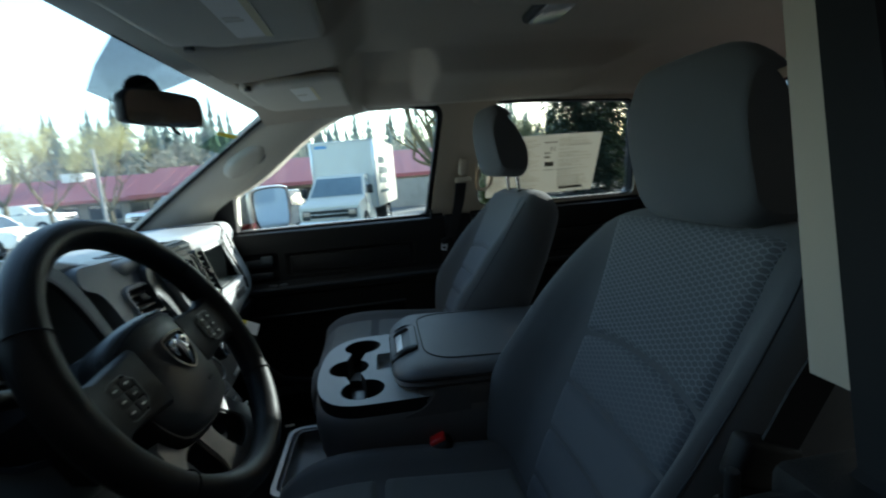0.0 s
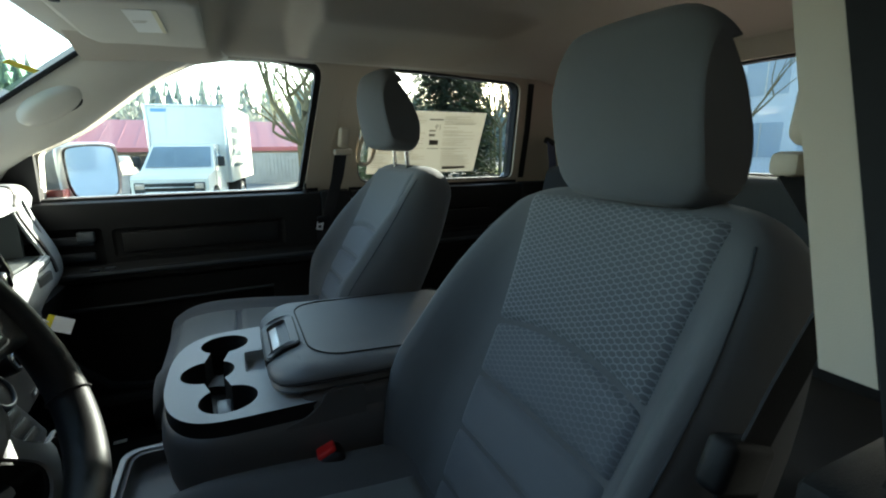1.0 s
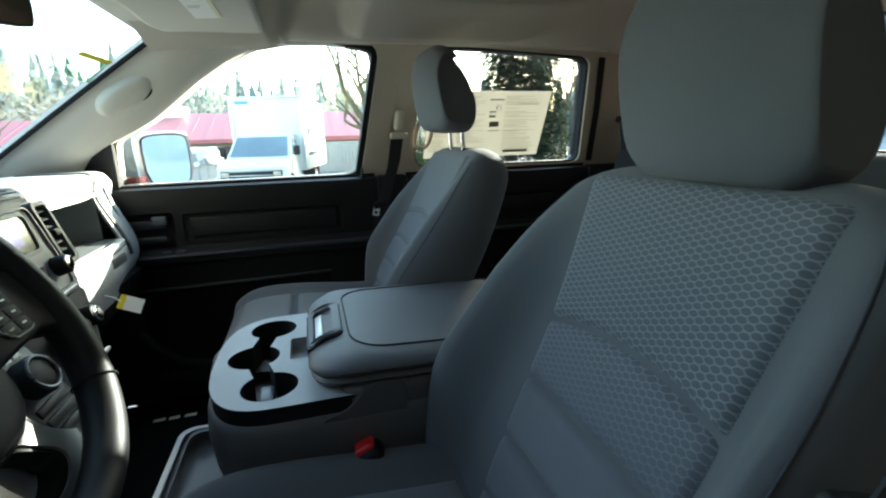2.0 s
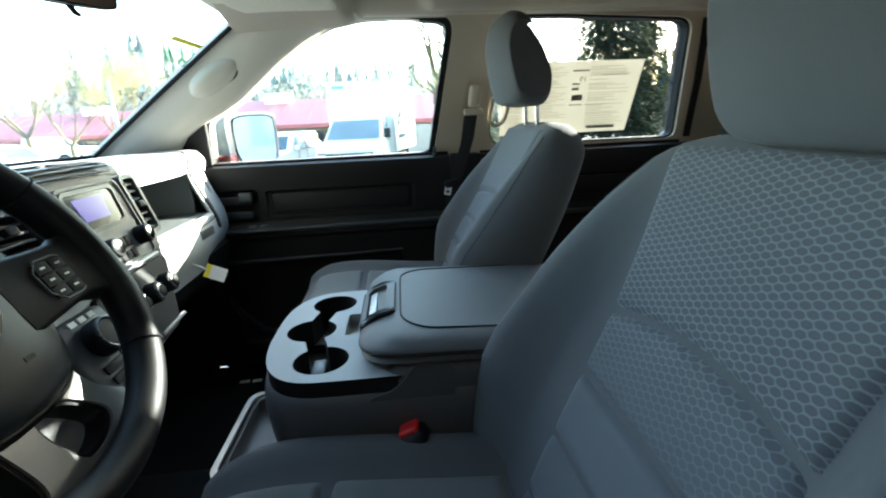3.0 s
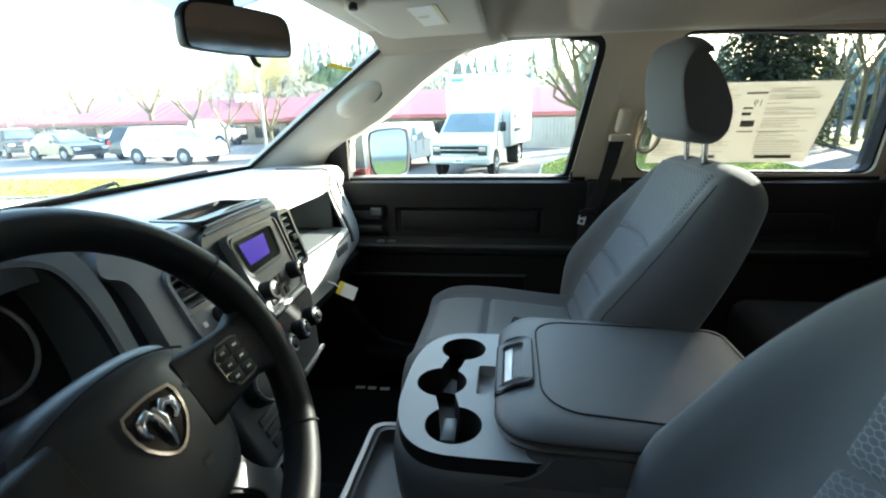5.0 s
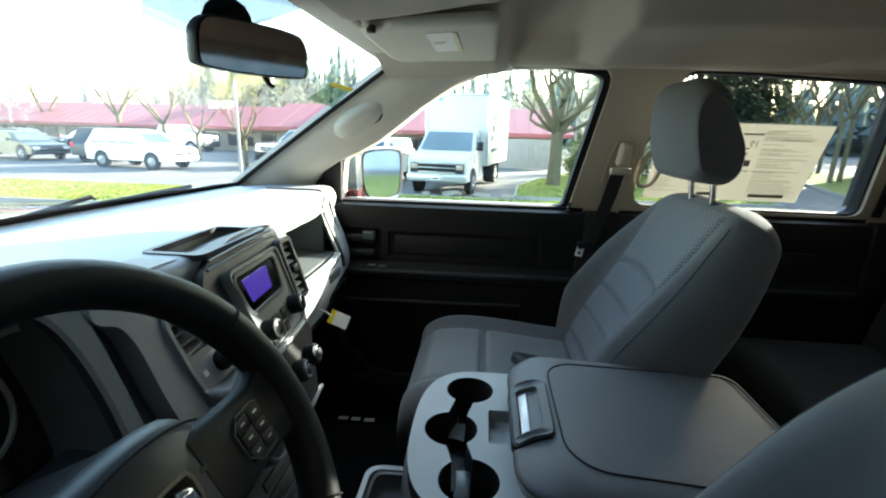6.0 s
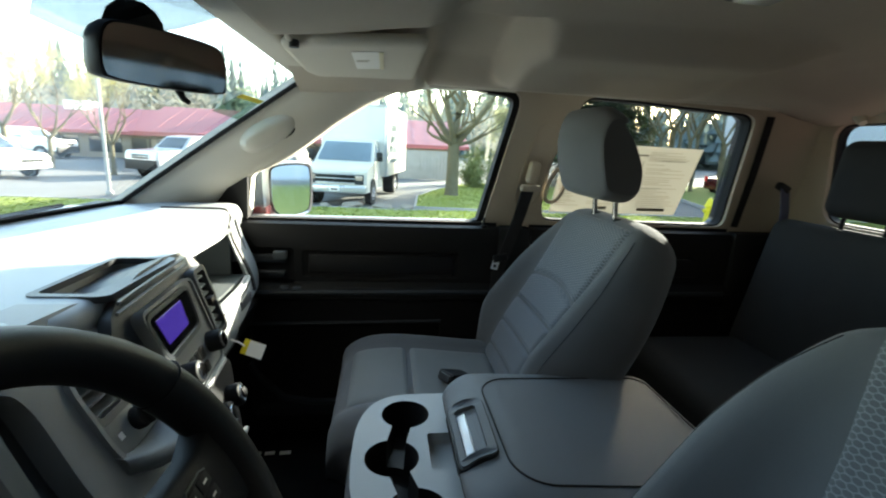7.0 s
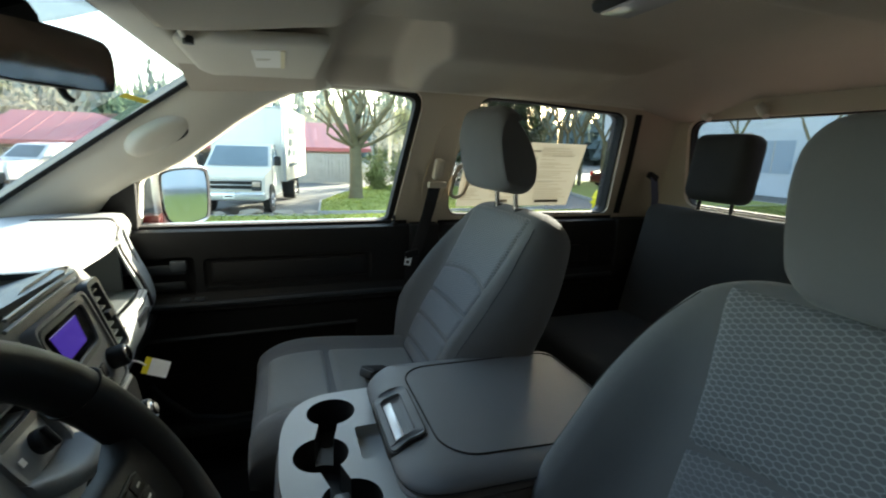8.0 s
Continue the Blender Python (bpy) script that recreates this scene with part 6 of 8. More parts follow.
# local frame: x to the driver's right, y up along the wheel, z towards the driver
wheel = thing("steering_wheel", "black steering wheel with silver lower spokes", "steering wheel")


def whl(bm):
    bm.transform(WM)
    return bm


def whub(bm):
    bm.transform(WM @ Matrix.Translation((0.008, -0.003, 0)))
    return bm


R, r0 = 0.1638, 0.0165
rings = []
for k in range(72):
    a = 2 * math.pi * k / 72
    c = Vector((R * math.cos(a), R * math.sin(a), 0))
    e = Vector((math.cos(a), math.sin(a), 0))
    fat = 1.0 + 0.12 * math.exp(-((math.degrees(a) - 25) / 16) ** 2) + 0.12 * math.exp(-((math.degrees(a) - 155) / 16) ** 2)
    rings.append([c + e * (r0 * fat * math.cos(t)) + Vector((0, 0, r0 * 1.12 * math.sin(t))) for t in (2 * math.pi * q / 14 for q in range(14))])
rings.append(rings[0])
bm = loft(rings, caps=False)
bmesh.ops.remove_doubles(bm, verts=bm.verts[:], dist=0.0002)
part("rim", whl(bm), M["leather"], wheel, "black grained rim", 60)
for a in (-38, 30, 150, 218):
    bm = bmesh.new()
    an = radians(a)
    c, e = Vector((R * math.cos(an), R * math.sin(an), 0)), Vector((math.cos(an), math.sin(an), 0))
    tube([c + e * (r0 * 1.09 * math.cos(t)) + Vector((0, 0, r0 * 1.2 * math.sin(t))) for t in (2 * math.pi * q / 20 for q in range(21))], 0.0009, 5, bm)
    part("rim_seam", whl(bm), M["rubber"], wheel, "black joint")
# airbag cover, domed, over a black skirt
hub = smooth_loop([(-0.070, 0.042), (-0.040, 0.058), (0.040, 0.058), (0.070, 0.042), (0.082, -0.008), (0.077, -0.052), (0.050, -0.086), (-0.050, -0.086), (-0.077, -0.052), (-0.082, -0.008)], 2)
rings = []
for f, z in ((1.02, -0.022), (1.02, -0.016), (0.99, -0.009), (0.93, -0.003), (0.78, 0.002), (0.45, 0.0045), (0.15, 0.005)):
    rings.append([Vector((x * f, y * f, z - 0.012 * abs(x * f / 0.08) ** 2)) for x, y in hub])
hubp = part("airbag_cover", whub(loft(rings)), M["wheelgrey"], wheel, "dark grey grained airbag cover", 60)
part("skirt", whub(loft([[Vector((x * f, y * f - 0.004, z)) for x, y in hub] for f, z in ((0.9, -0.06), (1.04, -0.05), (1.05, -0.024), (1.0, -0.018))])), M["black"], wheel, "black skirt under the cover", 50)
bm = tube([Vector((x, 0.036 + 0.016 * (1 - (x / 0.07) ** 2), 0.0035 - 0.016 * (x / 0.08) ** 2)) for x in (lerp(-0.068, 0.068, k / 16) for k in range(17))], 0.0011, 6)
part("cover_seam", whub(bm), M["rubber"], hubp, "black joint line")
for x, y in ((0.040, 0.010), (0.016, -0.048)):
    bm = box((x - 0.005, y - 0.002, 0.0), (x + 0.005, y + 0.002, 0.0046 - 0.012 * (x / 0.08) ** 2))
    part("cover_mark", whub(bm), M["dashdark"], hubp, "dark moulded mark")
# shield badge, plain relief in bright metal
sh = smooth_loop([(-0.026, 0.021), (-0.013, 0.0235), (0, 0.0245), (0.013, 0.0235), (0.026, 0.021), (0.0245, -0.004), (0.013, -0.020), (0, -0.027), (-0.013, -0.020), (-0.0245, -0.004)], 1)
bm = plate([sh, grown(sh, -0.0026)], lambda u, w, d: Vector((u, w, 0.0085 - d)), 0.008)
badge = part("badge", whub(bm), M["chrome"], hubp, "chromed shield badge", 30)
part("badge_field", whub(plate([grown(sh, -0.002)], lambda u, w, d: Vector((u, w, 0.0062 - d)), 0.005)), M["gauge"], badge, "black field")
bm = bmesh.new()
for s in (-1, 1):
    tube([(s * 0.003, 0.007, 0.0072), (s * 0.008, 0.0135, 0.0088), (s * 0.0145, 0.0105, 0.0088), (s * 0.0165, 0.002, 0.0084), (s * 0.0120, -0.003, 0.0074)], [0.003, 0.0044, 0.0042, 0.0034, 0.002], 8, bm)
tube([(0, 0.013, 0.0072), (0, 0.003, 0.0100), (0, -0.010, 0.0092), (0, -0.019, 0.0072)], [0.003, 0.0052, 0.0042, 0.002], 8, bm)
part("badge_relief", whub(bm), M["chrome"], badge, "bright raised relief", 60)
# upper spokes with their switches
for s in (-1, 1):
    rings = []
    for t in (0, 0.25, 0.5, 0.75, 1.0):
        x = lerp(0.050, 0.153, t)
        hw = lerp(0.036, 0.029, min(1, t * 1.6)) + 0.010 * step(0.75, 1.0, t)
        y = lerp(-0.004, -0.002, t)
        rings.append([Vector((s * x, y + hw * c1, lerp(-0.010, -0.004, t) + 0.011 * c2)) for c1, c2 in ((-1, -1), (1, -1), (1, 0.6), (0.85, 1), (-0.85, 1), (-1, 0.6))])
    sp = part("spoke", whl(loft(rings)), M["black"], wheel, "black upper spoke", 50)
    pad_o = smooth_loop([(0.082, 0.017), (0.126, 0.017), (0.136, -0.004), (0.127, -0.026), (0.084, -0.026)], 1)
    bm = plate([pad_o, grown(pad_o, -0.0014)], lambda u, w, d: Vector((s * u, w, 0.0052 - d)), 0.006)
    part("switch_frame", whl(bm), M["bezel"], sp, "grey frame of the switches")
    part("switch_field", whl(plate([grown(pad_o, -0.0010)], lambda u, w, d: Vector((s * u, w, 0.0036 - d)), 0.006)), M["gauge"], sp, "black switch field")
    for i in range(2):
        for j in range(3):
            x, y = 0.0955 + 0.0185 * i, -0.0172 + 0.0125 * j
            bm = box((s * x - 0.0085, y - 0.0056, 0.0), (s * x + 0.0085, y + 0.0056, 0.0052), 0.0012, 2)
            part("switch", whl(bm), M["black"], sp, "black button")
            bm = box((s * x - 0.0028, y - 0.0009, 0.0050), (s * x + 0.0028, y + 0.0009, 0.0055))
            part("switch_mark", whl(bm), M["labelw"], sp, "white mark")
# silver lower spoke: arms round two deep openings
def arm_z(x, y):
    return -0.030 + 0.008 * step(-0.10, -0.155, y)


half = [(0.0, -0.062), (0.045, -0.064), (0.078, -0.062), (0.079, -0.082), (0.087, -0.104), (0.098, -0.118), (0.108, -0.126), (0.080, -0.144), (0.040, -0.158), (0.0, -0.162)]
out = half + [(-x, y) for x, y in half[-2:0:-1]]
holes = []
for s in (-1, 1):
    lp = smooth_loop([(s * x, y) for x, y in ((0.014, -0.096), (0.026, -0.091), (0.050, -0.093), (0.066, -0.108), (0.078, -0.128), (0.062, -0.142), (0.034, -0.149), (0.016, -0.144))], 2)
    holes.append(lp)
bm = plate([sub(smooth_loop(out, 1), 3)] + holes, lambda u, w, d: Vector((u, w, arm_z(u, w) - d)), 0.012)
low = part("lower_spoke", whl(bm), M["silver"], wheel, "silver painted lower spoke with two openings", 40)
for lp in holes:
    bm = plate([grown(lp, 0.0005), grown(lp, -0.0042)], lambda u, w, d: Vector((u, w, arm_z(u, w) - 0.003 - d)), 0.024)
    part("spoke_lining", whl(bm), M["black"], low, "black inner edge", 40)
# column shroud and stalk
col = thing("steering_column", "black plastic steering column cover with a stalk", "steering column")
bm = loft([[WM @ Vector((hw * c1, -0.01 + hh * c2, z)) for c1, c2 in ((-1, -0.7), (-0.7, -1), (0.7, -1), (1, -0.7), (1, 0.7), (0.7, 1), (-0.7, 1), (-1, 0.7))] for z, hw, hh in ((-0.035, 0.055, 0.055), (-0.06, 0.062, 0.06), (-0.20, 0.07, 0.06))])
part("shroud", bm, M["black"], col, "black shroud", 40)
bm = tube([WM @ Vector(p) for p in ((-0.05, 0.02, -0.06), (-0.12, 0.05, -0.055), (-0.165, 0.065, -0.05))], [0.008, 0.008, 0.010], 10)
part("stalk", bm, M["black"], col, "black stalk")

# floor mats with a light woven mark
for y, nm in ((0.42, "black passenger floor mat with a light woven mark"), (-0.42, "black driver's floor mat")):
    mat_ob = thing("floor_mat", nm, "floor mat", group="floor mats")
    part("mat", box((-0.75, y - 0.24, 0.700), (-0.20, y + 0.24, 0.712), 0.006, 2), M["carpet"], mat_ob)
    if y > 0:
        for k, (w, h) in enumerate(((0.034, 0.016), (0.030, 0.016), (0.034, 0.016))):
            bm = box((0, 0, 0), (w, h, 0.003), 0.001, 1)
            bm.transform(Matrix.Translation((-0.530 + 0.045 * k, 0.655, 0.711)) @ Matrix.Rotation(radians(4), 4, 'Z'))
            part("mark_bar", bm, M["labelw"], mat_ob, "light woven bar")

# ---- overhead ----
mir = thing("inside_mirror", "black framed inside mirror on the windshield", "mirror")
A, B = Vector((-0.424, -0.113, 1.764)), Vector((-0.3465, 0.042, 1.764))
cm, ax = (A + B) / 2, (B - A).normalized()
nrm = Vector((ax.y, -ax.x, -0.056)).normalized()
upm = nrm.cross(ax).normalized() * -1
if upm.z < 0:
    upm = -upm
hl = (B - A).length / 2
shape = smooth_loop([(-hl, -0.020), (-hl * 0.97, 0.027), (-hl * 0.6, 0.034), (hl * 0.6, 0.034), (hl * 0.97, 0.027), (hl, -0.020), (hl * 0.9, -0.031), (-hl * 0.9, -0.031)], 2)


def mplace(u, w, d):
    return cm + ax * u + upm * w + nrm * d


bm = loft([[mplace(u * f, w * f, d) for u, w in shape] for f, d in ((0.75, -0.035), (0.93, -0.028), (1.0, -0.012), (1.0, 0.0), (0.985, 0.003), (0.955, 0.002))])
part("housing", bm, M["black"], mir, "black plastic housing", 50)
bm = loft([[mplace(u * 0.95, w * 0.93, d) for u, w in shape] for d in (0.0, 0.0032)])
part("glass", bm, M["dimmirror"], mir, "mirror glass", None)
part("day_night_lever", tube([mplace(0.02, -0.028, -0.012), mplace(0.023, -0.040, -0.006), mplace(0.026, -0.044, 0.0)], [0.005, 0.004, 0.003], 8), M["black"], mir, "black lever")
foot = ws(0.10, (A.y + B.y) / 2 - 0.02)
part("arm", tube([mplace(-0.01, 0, -0.03), mplace(-0.01, 0.03, -0.05), foot + Vector((0.015, 0, -0.012))], [0.012, 0.015, 0.030], 14), M["black"], mir, "black mount")
# grey shade band at the top of the glass near the mirror
band = (ws(0.0, -0.25), ws(0.0, 0.06), ws(0.06, 0.03), ws(0.16, -0.05), ws(0.15, -0.16), ws(0.08, -0.21))
bm = bmesh.new()
bm.faces.new([bm.verts.new(p + Vector((0.005, 0, -0.008))) for p in band])
bmesh.ops.solidify(bm, geom=bm.faces[:], thickness=0.001)
solid("shade_patch", bm, SHADE, "grey see-through shade patch on the windshield behind the mirror", "shade patch", "structure")


def build_visor(y0, y1, zf, zr, label):
    v = thing("sun_visor", label, "sun visor", group="sun visors")
    x0, x1 = -0.300, -0.062
    flip = y0 < 0
    loop = soft([(x0, 0.02), (x0 - 0.005, 0.30), (x0 + 0.03, 0.455), (x0 + 0.10, 0.487), (x1, 0.478), (x1, 0.0), (x0 + 0.06, 0.0), (x0 + 0.045, 0.02)], 0.026, 5)

    def put(u, w, d):
        y = (y1 - w) if flip else (y0 + w)
        return Vector((u, y, lerp(zf, zr, (u - x0) / (x1 - x0)) + d))
    bm = loft([[put(lerp(-0.18, u, f), lerp(0.24, w, f), d) for u, w in loop] for f, d in ((0.90, 0.0), (0.97, 0.001), (1.0, 0.007), (1.0, 0.013), (0.97, 0.019), (0.9, 0.020))])
    part("pad", bm, M["visor"], v, "", 60)
    lb = part("label", plate([rrect(-0.190, -0.135, 0.055, 0.24, 0.004)] if not flip else [rrect(-0.190, -0.138, 0.05, 0.22, 0.004)], lambda u, w, d: put(u, w, -0.0012 + d), 0.001), M["visorlabel"], v, "white printed label", None)
    part("label_band", plate([rrect(-0.1430, -0.135, 0.055, 0.24, 0.002)] if not flip else [rrect(-0.1485, -0.138, 0.05, 0.22, 0.002)], lambda u, w, d: put(u, w, -0.0022 + d), 0.001), M["paleband"], lb, "pale yellow band", None)
    for k in range(2):
        w0 = (0.135 if not flip else 0.125) + 0.012 * k
        part("print_line", plate([rrect(-0.186, -0.160 - 0.004 * (k % 3), w0, w0 + 0.0025, 0.001)], lambda u, w, d: put(u, w, -0.0018 + d), 0.0005), M["papermark"], lb, "", None)
    part("hinge_rod", tube([put(x0 + 0.02, 0.0, 0.008), put(x0 + 0.022, -0.03, 0.010), put(x0 + 0.01, -0.045, 0.02)], 0.005, 10), M["beige"], v, "beige hinge rod")
    part("clip", disc(put(x0 + 0.025, 0.012, -0.003), (0, 0, 1), 0.008, 0.012, 14, 0.003), M["dashdark"], v, "dark clip")
    return v


build_visor(0.135, 0.62, 1.824, 1.838, "beige passenger sun visor folded up with a label")
build_visor(-0.66, -0.175, 1.827, 1.838, "beige driver's sun visor folded up with a label")
dl = thing("dome_light", "dark dome light on the headliner", "interior light")
bm = box((-0.04, -0.075, 0), (0.04, 0.075, 0.022), 0.014, 3)
bm.transform(Matrix.Translation((0.37, -0.07, liner_z(0.37, -0.07) - 0.018)))
part("housing", bm, M["dashdark"], dl, "dark housing", 60)
bm = box((-0.028, -0.06, 0), (0.028, 0.06, 0.008), 0.003, 2)
bm.transform(Matrix.Translation((0.37, -0.07, liner_z(0.37, -0.07) - 0.022)))
part("lens", bm, M["lens"], dl, "clear lens")

# price sheet taped inside the rear window
ps = thing("price_sheet", "beige printed price sheet taped in the rear window", "paper sheet")
def sheet(u, w, d):
    return Vector((u, side_y(w) + 0.030 + d, w))
part("paper", plate([[(0.415, 1.485), (0.862, 1.485), (0.886, 1.708), (0.43, 1.712)]], sheet, 0.0012), M["paper"], ps, "", None)
def bar(x0, x1, z0, z1, m="papermark"):
    """A printed bar; x0 to x1 along the sheet from its front edge, z0 to z1 from its foot."""
    q = [(x0, z0), (x1, z0), (x1, z1), (x0, z1)]
    part("print_bar", plate([[(0.420 + u, 1.487 + w) for u, w in q]], lambda u, w, d: sheet(u, w, d - 0.0012), 0.0007), M[m], ps, "", None)


rnd = random.Random(5)
for x0, x1, z0, z1 in ((0.230, 0.285, 0.192, 0.197), (0.232, 0.258, 0.152, 0.157), (0.232, 0.256, 0.135, 0.143), (0.235, 0.272, 0.103, 0.121), (0.230, 0.275, 0.088, 0.091), (0.150, 0.190, 0.012, 0.022), (0.300, 0.400, 0.010, 0.020), (0.285, 0.360, 0.088, 0.090), (0.335, 0.420, 0.178, 0.180)):
    bar(x0, x1, z0, z1, "papergrey")
for x0, x1 in ((0.01, 0.10), (0.115, 0.22), (0.29, 0.43)):
    z = 0.206
    while z > 0.02:
        w = rnd.uniform(0.35, 1.0) * (x1 - x0)
        bar(x0, x0 + w, z - 0.0016, z)
        z -= rnd.choice((0.005, 0.005, 0.007, 0.012))
# large figures, seen through the paper from behind
fc = bpy.data.curves.new("figures", 'FONT')
fc.body = "19"
fc.size = 0.026
fo = new("figures_source", fc)
dg = bpy.context.evaluated_depsgraph_get()
dg.update()
me = bpy.data.meshes.new_from_object(fo.evaluated_get(dg))
bpy.data.objects.remove(fo)
bm = bmesh.new()
bm.from_mesh(me)
bpy.data.meshes.remove(me)
for v in bm.verts:
    v.co = sheet(0.700 - v.co.x, 1.646 + v.co.y, -0.0014)
part("figures", bm, M["papergrey"], ps, "large printed figures", None)

# ---- own truck outside: hood, wipers, door mirror ----
rows = []
for i in range(13):
    x = lerp(-0.96, -2.35, i / 12)
    rows.append([Vector((x, y, 1.385 + 0.06 * (1 - (y / 0.86) ** 2) - 0.05 * ((-0.96 - x) / 1.4) ** 2 + 0.03 * step(0.34, 0.24, abs(y)) - (0.05 if abs(y) > 0.84 else 0))) for y in (lerp(-0.88, 0.88, k / 26) for k in range(27))])
solid("hood", loft(rows, caps=False, closed=False), M["bodyred"], "dark red painted hood with a raised middle", "hood", "structure", smooth=60)
bm = box((-1.09, -0.80, 1.34), (-0.93, 0.80, 1.435), 0.012, 2)
solid("cowl", bm, M["rubber"], "black plastic cowl under the windshield", "cowl", "structure")
bm = box((-2.4, -0.90, 0.2), (-1.0, 0.90, 1.31), 0.08, 3)
solid("front_body", bm, M["bodyred"], "dark red painted front body", "car body", "structure")
for y0, y1 in ((-0.55, 0.02), (0.10, 0.62)):
    w = thing("wiper", "black windshield wiper resting on the glass", "wiper", group="wipers")
    pts = [ws(lerp(1.09, 1.0, k / 8), lerp(y0, y1, k / 8)) + Vector((-0.018, 0, 0.018)) for k in range(9)]
    part("blade", tube(pts, 0.0055, 8), M["rubber"], w, "black rubber blade")
    mid = pts[4]
    part("arm", tube([ws(1.14, y0 + 0.05) + Vector((-0.03, 0, 0.02)), mid + Vector((-0.012, 0, 0.018)), mid + Vector((-0.004, 0, 0.01))], [0.010, 0.006, 0.004], 8), M["black"], w, "black metal arm")

dm = thing("door_mirror", "dark red and black door mirror with bright glass frame", "door mirror")
mc = Vector((-0.452, 0.990, 1.510))
look_n = Vector((0.78, -0.625, 0.0)).normalized()
ua = Vector((-look_n.y, look_n.x, 0))
shape = smooth_loop([(-0.090, -0.104), (-0.100, 0.06), (-0.084, 0.090), (0.080, 0.094), (0.098, 0.066), (0.094, -0.070), (0.070, -0.094)], 2)


def dpl(u, w, d, f=1.0):
    return mc + ua * (u * f) + Vector((0, 0, w * f)) + look_n * d


part("housing", loft([[dpl(u, w, d, f) for u, w in shape] for f, d in ((0.70, -0.145), (0.90, -0.13), (0.99, -0.08), (1.03, -0.01), (1.03, 0.004), (0.99, 0.007), (0.955, 0.004), (0.955, -0.02))]), M["dashdark"], dm, "dark grey housing", 50)
part("bright_frame", loft([[dpl(u, w, d, f) for u, w in shape] for f, d in ((1.036, -0.014), (1.036, 0.004), (0.985, 0.011), (0.93, 0.006))], caps=False), M["silvercar"], dm, "bright frame", 50)
part("glass", loft([[dpl(u, w, d - 0.05 * u - 0.008 * w, 0.895) for u, w in shape] for d in (0.0, 0.0095)]), M["mirror"], dm, "mirror glass", None)
part("arm", loft([[Vector((x, y, 1.405 + h)) for x, h in ((-0.60, 0), (-0.50, 0), (-0.50, 0.06), (-0.60, 0.06))] for y in (0.85, 0.98)]), M["bodyred"], dm, "dark red arm", 40)

# ---- ground ----
GZ = -0.38
bm = bmesh.new()
n = 40
g = [[None] * (n + 1) for _ in range(n + 1)]
for i in range(n + 1):
    for j in range(n + 1):
        x, y = (i / n * 2 - 1), (j / n * 2 - 1)
        px, py = math.copysign(abs(x) ** 3 * 2500, x), math.copysign(abs(y) ** 3 * 2500, y)
        g[i][j] = bm.verts.new((px, py + 10, GZ - 0.02))
for i in range(n):
    for j in range(n):
        bm.faces.new((g[i][j], g[i + 1][j], g[i + 1][j + 1], g[i][j + 1]))
solid("ground", bm, M["asphalt"], "grey asphalt of a parking area", "ground", "structure")


def lawn(loop, name="lawn"):
    from mathutils import noise as nz
    xs = [p[0] for p in loop]
    ys = [p[1] for p in loop]
    bm = plate([loop], lambda u, w, d: Vector((u, w, GZ + 0.10 - d)), 0.16)
    lw = solid(name, bm, M["grass"], "short green grass behind a kerb", "lawn", "structure", smooth=None)
    bm = plate([grown(loop, 0.07), grown(loop, 0.004)], lambda u, w, d: Vector((u, w, GZ + 0.12 - d)), 0.17)
    part("kerb", bm, M["kerb"], lw, "grey concrete kerb", None)
    return lw


def blades(loop, count, seed, h0=0.02, h1=0.05):
    """Grass blades scattered inside the outline."""
    rnd = random.Random(seed)
    xs = [p[0] for p in loop]
    ys = [p[1] for p in loop]
    verts, faces = [], []
    while len(faces) < count:
        x, y = rnd.uniform(min(xs), max(xs)), rnd.uniform(min(ys), max(ys))
        inside = False
        for i in range(len(loop)):
            (xa, ya), (xb, yb) = loop[i - 1], loop[i]
            if (ya > y) != (yb > y) and x < (xb - xa) * (y - ya) / (yb - ya) + xa:
                inside = not inside
        if not inside:
            continue
        a, h, w = rnd.uniform(0, 6.28), rnd.uniform(h0, h1), rnd.uniform(0.02, 0.05)
        k = len(verts)
        verts += [(x - w * math.cos(a), y - w * math.sin(a), GZ + 0.10), (x + w * math.cos(a), y + w * math.sin(a), GZ + 0.10), (x + rnd.uniform(-.06, .06), y + rnd.uniform(-.06, .06), GZ + 0.10 + h)]
        faces.append((k, k + 1, k + 2))
    me = bpy.data.meshes.new("grass")
    me.from_pydata(verts, [], faces)
    me.materials.append(M["grass"])
    return tagged(new("grass", me), "short green grass blades on the lawn", "grass", kind="stuff")


STRIP = [(-70, 9.6), (-14, 9.8), (0, 10.0), (30, 10.2), (60, 10.4), (60, 13.4), (12, 13.3), (3, 13.3), (0.2, 13.0), (-1.0, 13.2), (-6, 13.4), (-30, 13.4), (-70, 13.4)]
ISLE = [(0.9, 13.9), (3, 13.7), (9, 14.2), (9.6, 18), (9, 24), (4.5, 24.2), (2.4, 20.2), (1.2, 17)]
lawn(STRIP)
lawn(ISLE)
blades([(-25, 9.7), (25, 10.0), (25, 13.3), (-25, 13.3)], 26000, 1)
blades(ISLE, 9000, 2)
REAR = soft([(10.5, -12), (21, -12), (21, 40), (10.5, 9.5)], 1.5)
lawn(REAR)

# rocks by the lawn's edge
rnd = random.Random(8)
for x, y, s in ((-1.1, 13.6, 0.32), (-0.2, 13.5, 0.26), (-1.9, 13.7, 0.2), (0.6, 13.6, 0.2)):
    bm = bmesh.new()
    bmesh.ops.create_icosphere(bm, subdivisions=3, radius=s)
    for v in bm.verts:
        v.co *= 1 + 0.7 * noise.noise(v.co * 3.2 + Vector((x, y, 0)))
        v.co.z *= 0.36
    bm.transform(Matrix.Translation((x, y, GZ + 0.10)))
    solid("rock", bm, M["dirt"], "rough brown landscape rock on the grass", "rock", group="rocks")


